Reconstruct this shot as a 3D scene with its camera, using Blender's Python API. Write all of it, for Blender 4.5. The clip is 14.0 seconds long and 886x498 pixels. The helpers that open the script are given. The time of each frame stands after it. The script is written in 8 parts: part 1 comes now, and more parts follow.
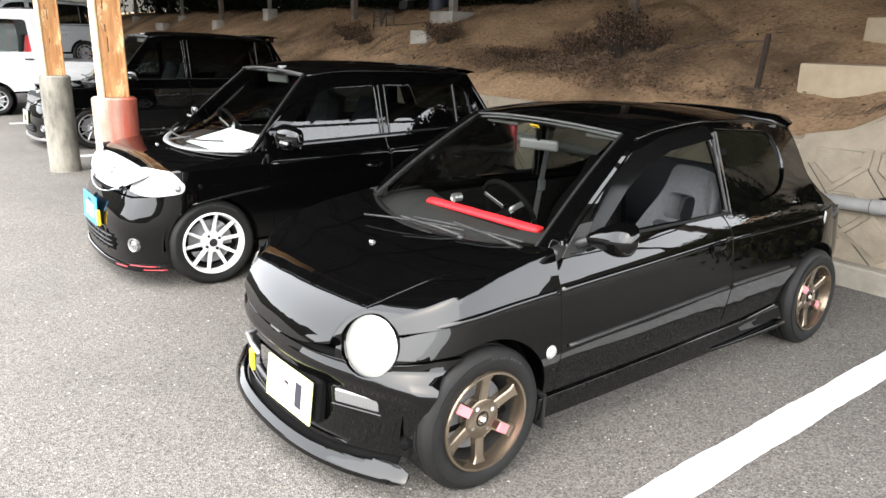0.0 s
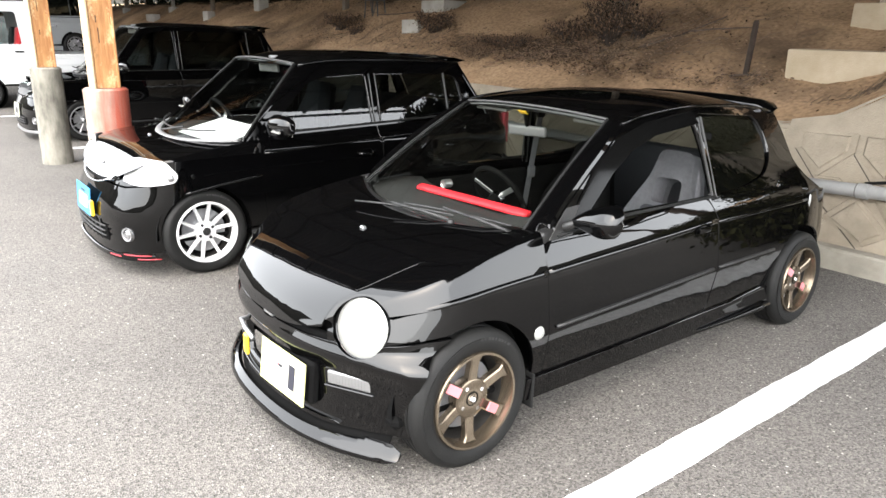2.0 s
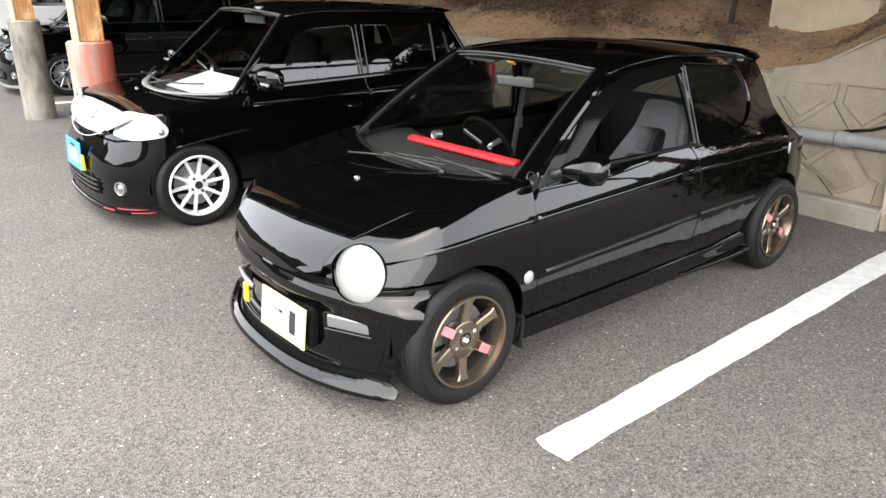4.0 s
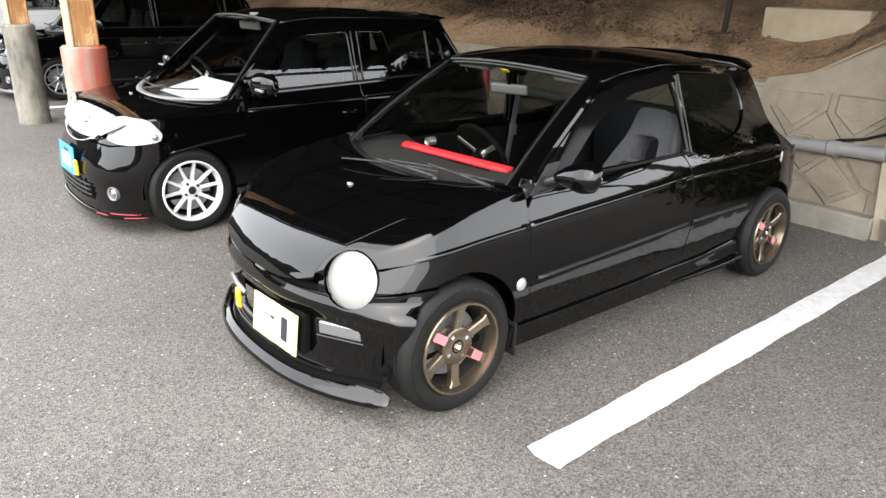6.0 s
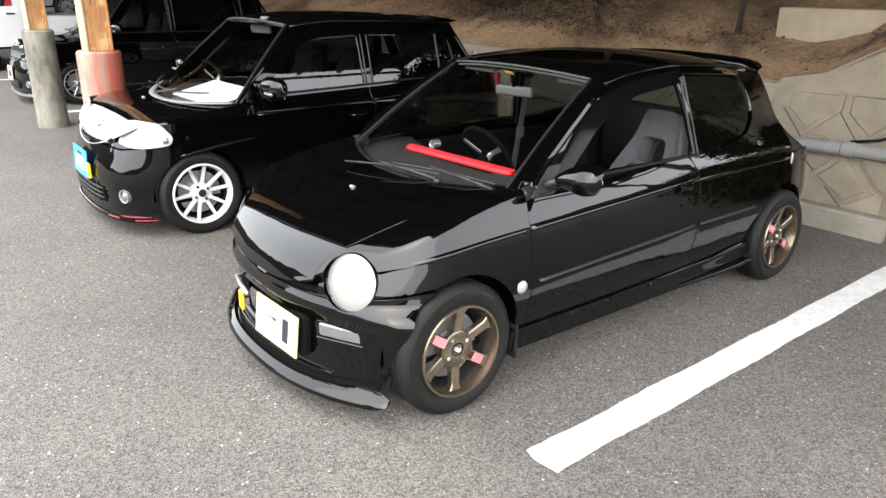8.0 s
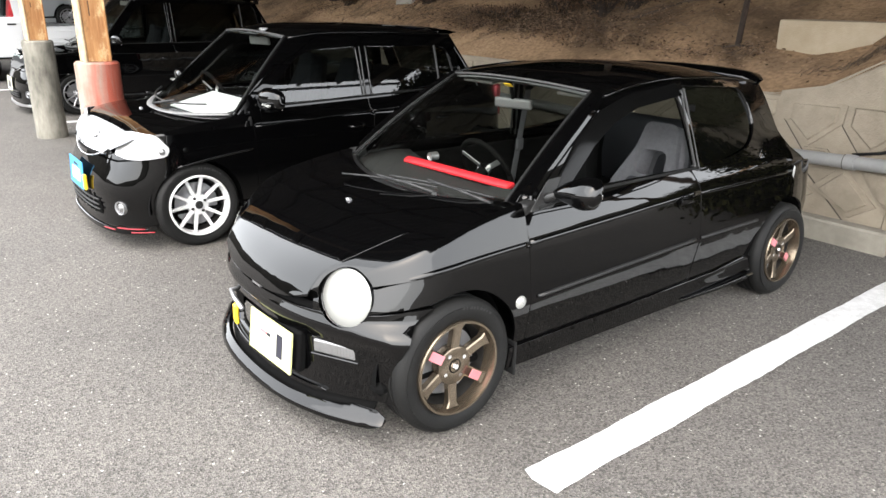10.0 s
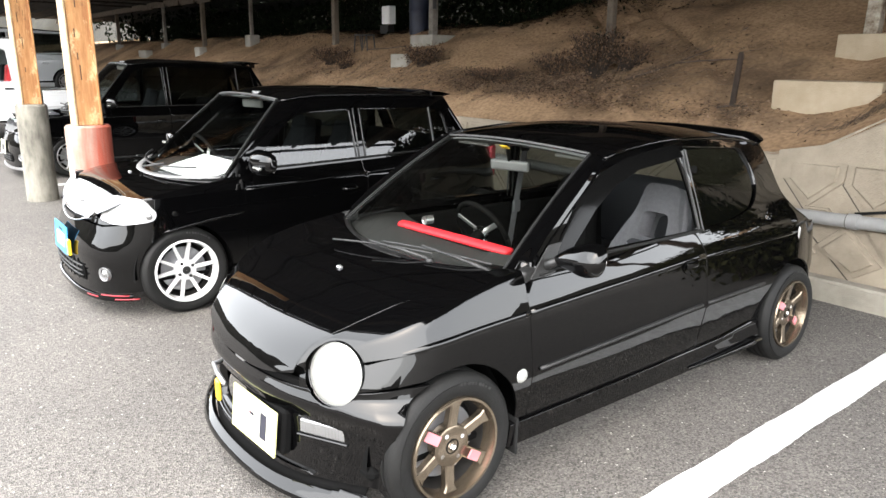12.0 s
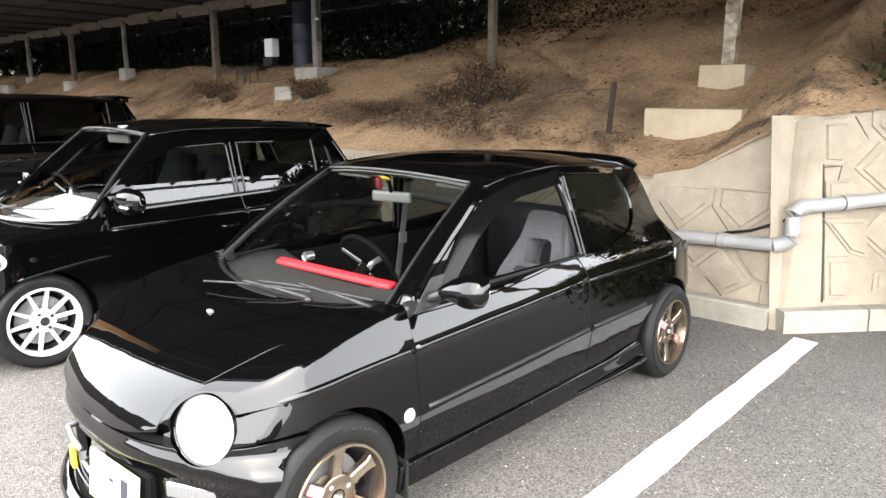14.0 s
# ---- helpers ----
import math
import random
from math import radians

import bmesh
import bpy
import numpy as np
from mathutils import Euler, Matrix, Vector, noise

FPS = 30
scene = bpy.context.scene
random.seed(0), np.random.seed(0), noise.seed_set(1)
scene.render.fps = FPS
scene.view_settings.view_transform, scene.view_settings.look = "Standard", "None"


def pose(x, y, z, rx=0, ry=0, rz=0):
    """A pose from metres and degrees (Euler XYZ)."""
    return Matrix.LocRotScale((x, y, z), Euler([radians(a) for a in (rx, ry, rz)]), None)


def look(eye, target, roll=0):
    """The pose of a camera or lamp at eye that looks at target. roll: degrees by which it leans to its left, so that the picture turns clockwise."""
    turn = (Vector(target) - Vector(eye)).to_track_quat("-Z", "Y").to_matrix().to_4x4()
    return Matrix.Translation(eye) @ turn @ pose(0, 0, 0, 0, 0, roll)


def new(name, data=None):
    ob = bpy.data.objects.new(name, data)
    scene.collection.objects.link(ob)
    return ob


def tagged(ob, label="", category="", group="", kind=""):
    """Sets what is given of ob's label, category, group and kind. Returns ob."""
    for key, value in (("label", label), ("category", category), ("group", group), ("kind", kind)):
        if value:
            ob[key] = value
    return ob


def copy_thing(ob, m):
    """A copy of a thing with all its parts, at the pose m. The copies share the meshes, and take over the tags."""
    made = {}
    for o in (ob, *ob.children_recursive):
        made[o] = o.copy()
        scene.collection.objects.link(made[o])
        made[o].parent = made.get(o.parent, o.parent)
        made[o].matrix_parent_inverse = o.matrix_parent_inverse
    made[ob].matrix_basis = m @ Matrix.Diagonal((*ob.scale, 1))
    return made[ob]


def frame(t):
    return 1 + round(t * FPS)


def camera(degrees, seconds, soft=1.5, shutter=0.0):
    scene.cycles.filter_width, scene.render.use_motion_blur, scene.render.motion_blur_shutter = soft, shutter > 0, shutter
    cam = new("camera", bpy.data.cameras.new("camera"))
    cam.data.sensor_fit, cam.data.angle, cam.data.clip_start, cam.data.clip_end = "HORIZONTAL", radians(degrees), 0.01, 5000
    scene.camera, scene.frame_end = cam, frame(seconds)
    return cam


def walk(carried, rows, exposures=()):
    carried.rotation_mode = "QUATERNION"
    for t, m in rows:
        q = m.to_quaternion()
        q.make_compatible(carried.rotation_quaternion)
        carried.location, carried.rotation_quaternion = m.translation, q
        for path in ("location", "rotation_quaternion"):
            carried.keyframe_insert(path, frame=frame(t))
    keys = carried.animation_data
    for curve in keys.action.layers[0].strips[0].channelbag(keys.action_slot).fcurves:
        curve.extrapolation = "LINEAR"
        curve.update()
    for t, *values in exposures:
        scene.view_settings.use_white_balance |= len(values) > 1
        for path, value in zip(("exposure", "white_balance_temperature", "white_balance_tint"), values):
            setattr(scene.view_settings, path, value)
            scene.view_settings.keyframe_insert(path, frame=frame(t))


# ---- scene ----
cam = camera(64.9, 14.0)
PATH = [
    (0, (1.568, -1.44, 1.51), (0.06, -0.257, 0.937), 1.7),
    (0.5, (1.593, -1.439, 1.513), (0.124, -0.2, 0.956), 1.2),
    (1, (1.595, -1.445, 1.513), (0.122, -0.208, 0.966), 1.5),
    (1.5, (1.602, -1.452, 1.509), (0.105, -0.245, 0.959), 1.1),
    (2, (1.622, -1.456, 1.501), (0.13, -0.266, 0.903), 1.3),
    (2.5, (1.656, -1.488, 1.506), (0.181, -0.324, 0.822), 0.5),
    (3, (1.667, -1.52, 1.507), (0.233, -0.333, 0.775), 1.0),
    (5.5, (1.695, -1.544, 1.513), (0.265, -0.335, 0.81), 1.4),
    (6, (1.686, -1.532, 1.51), (0.259, -0.32, 0.806), 1.5),
    (6.5, (1.703, -1.5, 1.508), (0.265, -0.304, 0.8), 1.5),
    (7, (1.733, -1.488, 1.511), (0.29, -0.301, 0.799), 1.2),
    (7.5, (1.738, -1.486, 1.516), (0.285, -0.308, 0.808), 1.1),
    (8, (1.729, -1.479, 1.513), (0.267, -0.307, 0.814), 1.0),
    (10.5, (1.7, -1.421, 1.513), (0.222, -0.24, 0.865), 1.3),
    (11, (1.699, -1.393, 1.515), (0.164, -0.239, 0.956), 0.7),
    (11.5, (1.643, -1.37, 1.512), (0.127, -0.166, 1.01), 0.8),
    (12, (1.589, -1.352, 1.509), (0.086, -0.137, 0.996), 0.8),
    (12.5, (1.561, -1.313, 1.506), (0.083, -0.06, 1.008), 0.9),
    (13, (1.535, -1.266, 1.494), (0.071, 0.009, 1.014), 0.7),
    (13.5, (1.548, -1.253, 1.499), (0.131, 0.084, 1.05), -0.0),
    (14, (1.56, -1.24, 1.497), (0.24, 0.202, 1.073), 0.3),
]
walk(cam, [(t, look(eye, target, roll)) for t, eye, target, roll in PATH], exposures=[(0.0, 2.86), (0.7, 2.91), (1.5, 2.96), (2.0, 2.96), (2.5, 2.92), (3.1, 2.63), (5.2, 2.42), (8.0, 2.42), (10.5, 2.64), (11.0, 2.76), (12.0, 2.94), (12.8, 3.09), (14.0, 3.42)])

# ---- world, light ----
world = bpy.data.worlds.new("overcast")
scene.world = world
world.use_nodes = True
wn, wl = world.node_tree.nodes, world.node_tree.links
wn.clear()
sky = wn.new("ShaderNodeTexSky")
sky.sky_type = "NISHITA"
sky.sun_disc = False
sky.sun_elevation, sky.sun_rotation = radians(50), radians(143)
sky.dust_density, sky.air_density = 6.0, 1.0
cloud = wn.new("ShaderNodeMix")
cloud.data_type = "RGBA"
cloud.inputs[0].default_value = 0.8
cloud.inputs[7].default_value = (9.6, 9.8, 10.0, 1)
back = wn.new("ShaderNodeBackground")
back.inputs[1].default_value = 0.13
wout = wn.new("ShaderNodeOutputWorld")
wl.new(sky.outputs[0], cloud.inputs[6])
wl.new(cloud.outputs[2], back.inputs[0])
wl.new(back.outputs[0], wout.inputs[0])
sun = new("sun", bpy.data.lights.new("sun", "SUN"))
sun.data.energy, sun.data.angle, sun.data.color = 0.6, radians(90), (1.0, 0.99, 0.97)
sun.matrix_world = look((6, -8, 12), (0, 0, 0))


# ---- materials ----
def material(name, color, rough=0.5, metal=0.0, spec=0.5, coat=0.0, var=0.0, scale=8.0, bump=0.0, bscale=60.0, color2=None, emit=0.0, alpha=None):
    m = bpy.data.materials.new(name)
    m.use_nodes = True
    n, l = m.node_tree.nodes, m.node_tree.links
    b = n["Principled BSDF"]
    b.inputs["Base Color"].default_value = (*color, 1)
    b.inputs["Roughness"].default_value, b.inputs["Metallic"].default_value = rough, metal
    b.inputs["Specular IOR Level"].default_value, b.inputs["Coat Weight"].default_value = spec, coat
    b.inputs["Coat Roughness"].default_value = 0.03
    co = n.new("ShaderNodeTexCoord")
    if color2 or var:
        t1 = n.new("ShaderNodeTexNoise")
        t1.inputs["Scale"].default_value, t1.inputs["Detail"].default_value, t1.inputs["Roughness"].default_value = scale, 8, 0.65
        l.new(co.outputs["Object"], t1.inputs["Vector"])
        r = n.new("ShaderNodeValToRGB")
        c2 = color2 or tuple(min(1, c * (1 + var)) for c in color)
        c1 = color if color2 else tuple(c * (1 - var) for c in color)
        r.color_ramp.elements[0].position, r.color_ramp.elements[1].position = 0.35, 0.68
        r.color_ramp.elements[0].color, r.color_ramp.elements[1].color = (*c1, 1), (*c2, 1)
        l.new(t1.outputs["Fac"], r.inputs["Fac"])
        l.new(r.outputs["Color"], b.inputs["Base Color"])
    if bump:
        t2 = n.new("ShaderNodeTexNoise")
        t2.inputs["Scale"].default_value, t2.inputs["Detail"].default_value = bscale, 6
        l.new(co.outputs["Object"], t2.inputs["Vector"])
        bp = n.new("ShaderNodeBump")
        bp.inputs["Strength"].default_value, bp.inputs["Distance"].default_value = bump, 0.01
        l.new(t2.outputs["Fac"], bp.inputs["Height"])
        l.new(bp.outputs["Normal"], b.inputs["Normal"])
    if emit:
        b.inputs["Emission Color"].default_value, b.inputs["Emission Strength"].default_value = (*color, 1), emit
    return m


def paint(name, color, rough=0.03):
    """Lacquered car paint with a faint film of dust and orange peel."""
    m = material(name, color, rough, coat=0.72)
    n, l = m.node_tree.nodes, m.node_tree.links
    b, co = n["Principled BSDF"], n["Texture Coordinate"]
    b.inputs["Specular IOR Level"].default_value = 0.12
    t = n.new("ShaderNodeTexNoise")
    t.inputs["Scale"].default_value, t.inputs["Detail"].default_value = 2.2, 10
    l.new(co.outputs["Object"], t.inputs["Vector"])
    r = n.new("ShaderNodeMapRange")
    r.inputs[1].default_value, r.inputs[2].default_value, r.inputs[3].default_value, r.inputs[4].default_value = 0.35, 0.8, rough, rough + 0.03
    l.new(t.outputs["Fac"], r.inputs[0])
    l.new(r.outputs[0], b.inputs["Roughness"])
    w = n.new("ShaderNodeTexNoise")
    w.inputs["Scale"].default_value, w.inputs["Detail"].default_value = 5.0, 1
    l.new(co.outputs["Object"], w.inputs["Vector"])
    p = n.new("ShaderNodeBump")
    p.inputs["Strength"].default_value, p.inputs["Distance"].default_value = 0.05, 0.02
    l.new(w.outputs["Fac"], p.inputs["Height"])
    l.new(p.outputs["Normal"], b.inputs["Normal"])
    l.new(p.outputs["Normal"], b.inputs["Coat Normal"])
    return m


def glass(name, tint, gloss=1.0):
    """Thin tinted glass: see-through, with a mirror that grows towards the edge of view."""
    m = bpy.data.materials.new(name)
    m.use_nodes = True
    n, l = m.node_tree.nodes, m.node_tree.links
    n.clear()
    tr, gl, mx, out = n.new("ShaderNodeBsdfTransparent"), n.new("ShaderNodeBsdfGlossy"), n.new("ShaderNodeMixShader"), n.new("ShaderNodeOutputMaterial")
    fr, pw, fa = n.new("ShaderNodeLayerWeight"), n.new("ShaderNodeMath"), n.new("ShaderNodeMath")
    tr.inputs[0].default_value = (*tint, 1)
    gl.inputs["Roughness"].default_value = 0.015
    gl.inputs[0].default_value = (gloss, gloss, gloss, 1)
    fr.inputs["Blend"].default_value = 0.5
    pw.operation, fa.operation = "POWER", "MULTIPLY_ADD"
    pw.inputs[1].default_value, fa.inputs[1].default_value, fa.inputs[2].default_value = 4.6, 0.92, 0.055
    l.new(fr.outputs["Facing"], pw.inputs[0])
    l.new(pw.outputs[0], fa.inputs[0])
    l.new(fa.outputs[0], mx.inputs[0])
    l.new(tr.outputs[0], mx.inputs[1])
    l.new(gl.outputs[0], mx.inputs[2])
    l.new(mx.outputs[0], out.inputs[0])
    return m


def asphalt():
    m = bpy.data.materials.new("asphalt")
    m.use_nodes = True
    n, l = m.node_tree.nodes, m.node_tree.links
    b = n["Principled BSDF"]
    b.inputs["Roughness"].default_value, b.inputs["Specular IOR Level"].default_value = 0.88, 0.3
    co = n.new("ShaderNodeTexCoord")
    grit = n.new("ShaderNodeTexVoronoi")
    grit.inputs["Scale"].default_value = 150
    l.new(co.outputs["Object"], grit.inputs["Vector"])
    fine = n.new("ShaderNodeTexNoise")
    fine.inputs["Scale"].default_value, fine.inputs["Detail"].default_value = 260, 4
    l.new(co.outputs["Object"], fine.inputs["Vector"])
    wide = n.new("ShaderNodeTexNoise")
    wide.inputs["Scale"].default_value, wide.inputs["Detail"].default_value, wide.inputs["Roughness"].default_value = 0.9, 9, 0.6
    l.new(co.outputs["Object"], wide.inputs["Vector"])
    ramp = n.new("ShaderNodeValToRGB")
    e = ramp.color_ramp.elements
    e[0].position, e[0].color = 0.0, (0.038, 0.036, 0.034, 1)
    e[1].position, e[1].color = 0.93, (0.192, 0.178, 0.166, 1)
    x = ramp.color_ramp.elements.new(0.960)
    x.color = (0.50, 0.48, 0.45, 1)
    l.new(grit.outputs["Color"], ramp.inputs["Fac"])
    m1 = n.new("ShaderNodeMix")
    m1.data_type, m1.blend_type = "RGBA", "MULTIPLY"
    m1.inputs[0].default_value = 0.5
    r2 = n.new("ShaderNodeValToRGB")
    r2.color_ramp.elements[0].position, r2.color_ramp.elements[0].color = 0.32, (0.30, 0.30, 0.30, 1)
    r2.color_ramp.elements[1].position, r2.color_ramp.elements[1].color = 0.68, (1.58, 1.57, 1.53, 1)
    l.new(fine.outputs["Fac"], r2.inputs["Fac"])
    l.new(ramp.outputs["Color"], m1.inputs[6])
    l.new(r2.outputs["Color"], m1.inputs[7])
    m2 = n.new("ShaderNodeMix")
    m2.data_type, m2.blend_type = "RGBA", "MULTIPLY"
    m2.inputs[0].default_value = 0.8
    r3 = n.new("ShaderNodeValToRGB")
    r3.color_ramp.elements[0].position, r3.color_ramp.elements[0].color = 0.3, (0.78, 0.78, 0.78, 1)
    r3.color_ramp.elements[1].position, r3.color_ramp.elements[1].color = 0.72, (1.15, 1.14, 1.12, 1)
    l.new(wide.outputs["Fac"], r3.inputs["Fac"])
    l.new(m1.outputs[2], m2.inputs[6])
    l.new(r3.outputs["Color"], m2.inputs[7])
    l.new(m2.outputs[2], b.inputs["Base Color"])
    bp = n.new("ShaderNodeBump")
    bp.inputs["Strength"].default_value, bp.inputs["Distance"].default_value = 0.9, 0.005
    l.new(grit.outputs["Distance"], bp.inputs["Height"])
    l.new(bp.outputs["Normal"], b.inputs["Normal"])
    return m


M_asphalt = asphalt()
M_black = paint("black_paint", (0.0010, 0.0010, 0.0011), 0.012)
b_ = M_black.node_tree.nodes["Principled BSDF"]
b_.inputs["Coat Weight"].default_value, b_.inputs["Specular IOR Level"].default_value = 0.0, 0.45
M_trim = material("black_trim", (0.012, 0.012, 0.012), 0.45, bump=0.2, bscale=400)
M_rubber = material("rubber", (0.010, 0.010, 0.010), 0.75, spec=0.2, var=0.3, scale=30, bump=0.15, bscale=200)
M_tyre = material("tyre_rubber", (0.006, 0.006, 0.006), 0.6, spec=0.22, color2=(0.009, 0.009, 0.0085), scale=14, bump=0.2, bscale=150)
M_letter = material("tyre_lettering", (0.014, 0.014, 0.014), 0.5)
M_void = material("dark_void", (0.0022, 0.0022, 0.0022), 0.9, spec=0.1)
M_chrome = material("chrome", (0.75, 0.75, 0.76), 0.08, 1.0)
M_silver = material("silver_paint", (0.45, 0.45, 0.46), 0.3, 0.8)
M_bronze = material("bronze_alloy", (0.20, 0.162, 0.120), 0.27, 0.88, var=0.12, scale=20)
M_whitealloy = material("white_alloy", (0.62, 0.62, 0.62), 0.3, coat=0.5)
M_greyalloy = material("grey_alloy", (0.33, 0.33, 0.34), 0.3, 0.7)
# dust plus the shade inside the wheel, both in one near-black colour
M_barreldark = material("shaded_barrel_dust", (0.016, 0.015, 0.014), 0.7, spec=0.2, var=0.3, scale=20)
M_greytrim = material("grey_trim", (0.05, 0.05, 0.05), 0.4, spec=0.3)
M_wiper = material("dusty_wiper", (0.012, 0.012, 0.012), 0.45, spec=0.3, color2=(0.05, 0.05, 0.05), scale=20)
M_clearlamp = material("clear_headlamp", (0.42, 0.42, 0.42), 0.08, coat=1.0, spec=0.8, var=0.15, scale=14)
M_lens = material("headlamp_lens", (0.27, 0.272, 0.258), 0.06, coat=1.0, spec=0.8)
M_lens2 = material("fog_lamp_lens", (0.20, 0.20, 0.20), 0.2, 0.5, coat=1.0)
M_amber = material("amber_reflector", (0.75, 0.5, 0.03), 0.3)
M_red = material("red_cover", (0.85, 0.025, 0.04), 0.55, var=0.1, scale=30)
M_pink = material("pink_decal", (0.52, 0.17, 0.19), 0.5)
M_plate = material("plate_yellow_white", (0.52, 0.52, 0.41), 0.45)
M_plateedge = material("plate_yellow", (0.55, 0.56, 0.26), 0.45)
M_plateink = material("plate_ink", (0.02, 0.02, 0.03), 0.5)
M_blueplate = material("plate_blue_cover", (0.06, 0.32, 0.62), 0.4, var=0.2, scale=10)
M_seat = material("grey_seat_cloth", (0.090, 0.090, 0.098), 0.9, var=0.12, scale=50, bump=0.3, bscale=500)
M_seatdark = material("dark_seat_cloth", (0.022, 0.023, 0.027), 0.9, bump=0.3, bscale=500)
M_stripe = material("seat_stripe", (0.17, 0.17, 0.19), 0.9)
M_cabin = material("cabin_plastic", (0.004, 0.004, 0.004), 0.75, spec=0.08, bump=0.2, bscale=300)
M_dash = material("dash_top", (0.030, 0.030, 0.031), 0.85, spec=0.2, bump=0.2, bscale=300)
M_belt = material("seat_belt_webbing", (0.12, 0.12, 0.115), 0.85)
M_mirror = material("mirror_glass", (0.85, 0.85, 0.85), 0.02, 1.0)
M_mirrorback = material("mirror_back", (0.12, 0.12, 0.125), 0.4)
M_clear = glass("clear_glass", (0.66, 0.70, 0.68))
M_screen2 = glass("coated_windscreen", (0.74, 0.77, 0.75), 0.25)
M_screen = glass("windscreen_glass", (0.82, 0.84, 0.80))
M_pane = glass("rear_glass", (0.20, 0.215, 0.205), 0.55)
M_tint = glass("tinted_glass", (0.11, 0.12, 0.115))
M_privacy = glass("privacy_glass", (0.17, 0.19, 0.185))
M_visor = material("smoked_visor", (0.003, 0.003, 0.003), 0.14, spec=0.15)
M_paper = material("white_paper", (0.80, 0.80, 0.79), 0.8)
M_whitepaint = paint("white_car_paint", (0.58, 0.59, 0.60), 0.08)
M_silverpaint = paint("silver_car_paint", (0.26, 0.27, 0.28), 0.12)
M_redlip = material("red_lip", (0.30, 0.02, 0.03), 0.5)


# ---- modelling kit ----
from mathutils.geometry import delaunay_2d_cdt


def round_cut(verts, faces, cuts):
    """Leaves a round opening of radius r about each axis: faces inside go, the rim moves out to the circle."""
    verts = [Vector(v) for v in verts]
    for c, axis, r in cuts:
        c, axis, gone = Vector(c), Vector(axis).normalized(), set()
        for i, v in enumerate(verts):
            q = v - c
            t = q.dot(axis)
            w = q - axis * t
            if -0.10 < t < 0.08 and w.length < r:
                if w.length < 0.72 * r:
                    gone.add(i)
                else:
                    verts[i] = c + axis * t + w * (r / w.length)
        faces = [f for f in faces if not any(i in gone for i in f)]
    return verts, faces


def mesh_object(name, verts, faces, mat, parent=None, label="", smooth=True, normals=None, cuts=()):
    if cuts:
        verts, faces = round_cut(verts, faces, cuts)
    me = bpy.data.meshes.new(name)
    me.from_pydata([tuple(v) for v in verts], [], faces)
    for m in (mat if isinstance(mat, (list, tuple)) else [mat]):
        me.materials.append(m)
    if smooth:
        me.shade_smooth()
    if normals is not None:
        me.normals_split_custom_set_from_vertices([tuple(n) for n in normals])
    ob = new(name, me)
    if parent is not None:
        ob.parent = parent
    if label:
        ob["label"] = label
    return ob


def part(name, bm, mat, parent=None, label="", smooth=False, angle=None):
    me = bpy.data.meshes.new(name)
    bm.to_mesh(me)
    bm.free()
    me.materials.append(mat)
    if smooth:
        me.shade_smooth()
        if angle:
            me.set_sharp_from_angle(angle=radians(angle))
    ob = new(name, me)
    if parent is not None:
        ob.parent = parent
    if label:
        ob["label"] = label
    return ob


def thing(name, m, label, category, group="", kind=""):
    ob = new(name)
    ob.matrix_world = m
    return tagged(ob, label, category, group, kind)


def add_box(bm, lo, hi, bevel=0.0, m=None, seg=1):
    r = bmesh.ops.create_cube(bm, size=1)
    vs = r["verts"]
    for v in vs:
        v.co = Vector([lo[i] + (v.co[i] + 0.5) * (hi[i] - lo[i]) for i in range(3)])
    if bevel:
        es = list({e for v in vs for e in v.link_edges})
        r = bmesh.ops.bevel(bm, geom=es, offset=bevel, segments=seg, profile=0.6, affect="EDGES")
        vs = r["verts"]
    if m is not None:
        bmesh.ops.transform(bm, matrix=m, verts=list(vs))
    return vs


def box_bm(lo, hi, bevel=0.0, m=None, seg=1):
    bm = bmesh.new()
    add_box(bm, lo, hi, bevel, m, seg)
    return bm


def add_lathe(bm, profile, axis="X", n=48, m=None, close=False):
    """Turns a profile of (offset along the axis, radius) round the axis."""
    rings = []
    for a, r in profile:
        ring = []
        for k in range(n):
            c, s = math.cos(2 * math.pi * k / n), math.sin(2 * math.pi * k / n)
            p = Vector((a, r * c, r * s)) if axis == "X" else (Vector((r * c, a, r * s)) if axis == "Y" else Vector((r * c, r * s, a)))
            ring.append(bm.verts.new(m @ p if m is not None else p))
        rings.append(ring)
    pairs = list(zip(rings[:-1], rings[1:])) + ([(rings[-1], rings[0])] if close else [])
    for a, b in pairs:
        for k in range(n):
            bm.faces.new((a[k], a[(k + 1) % n], b[(k + 1) % n], b[k]))
    return rings


def lathe_bm(profile, axis="X", n=48, m=None, caps=False, close=False):
    bm = bmesh.new()
    rings = add_lathe(bm, profile, axis, n, m, close)
    if caps:
        bm.faces.new(rings[0])
        bm.faces.new(rings[-1][::-1])
    bmesh.ops.recalc_face_normals(bm, faces=bm.faces)
    return bm


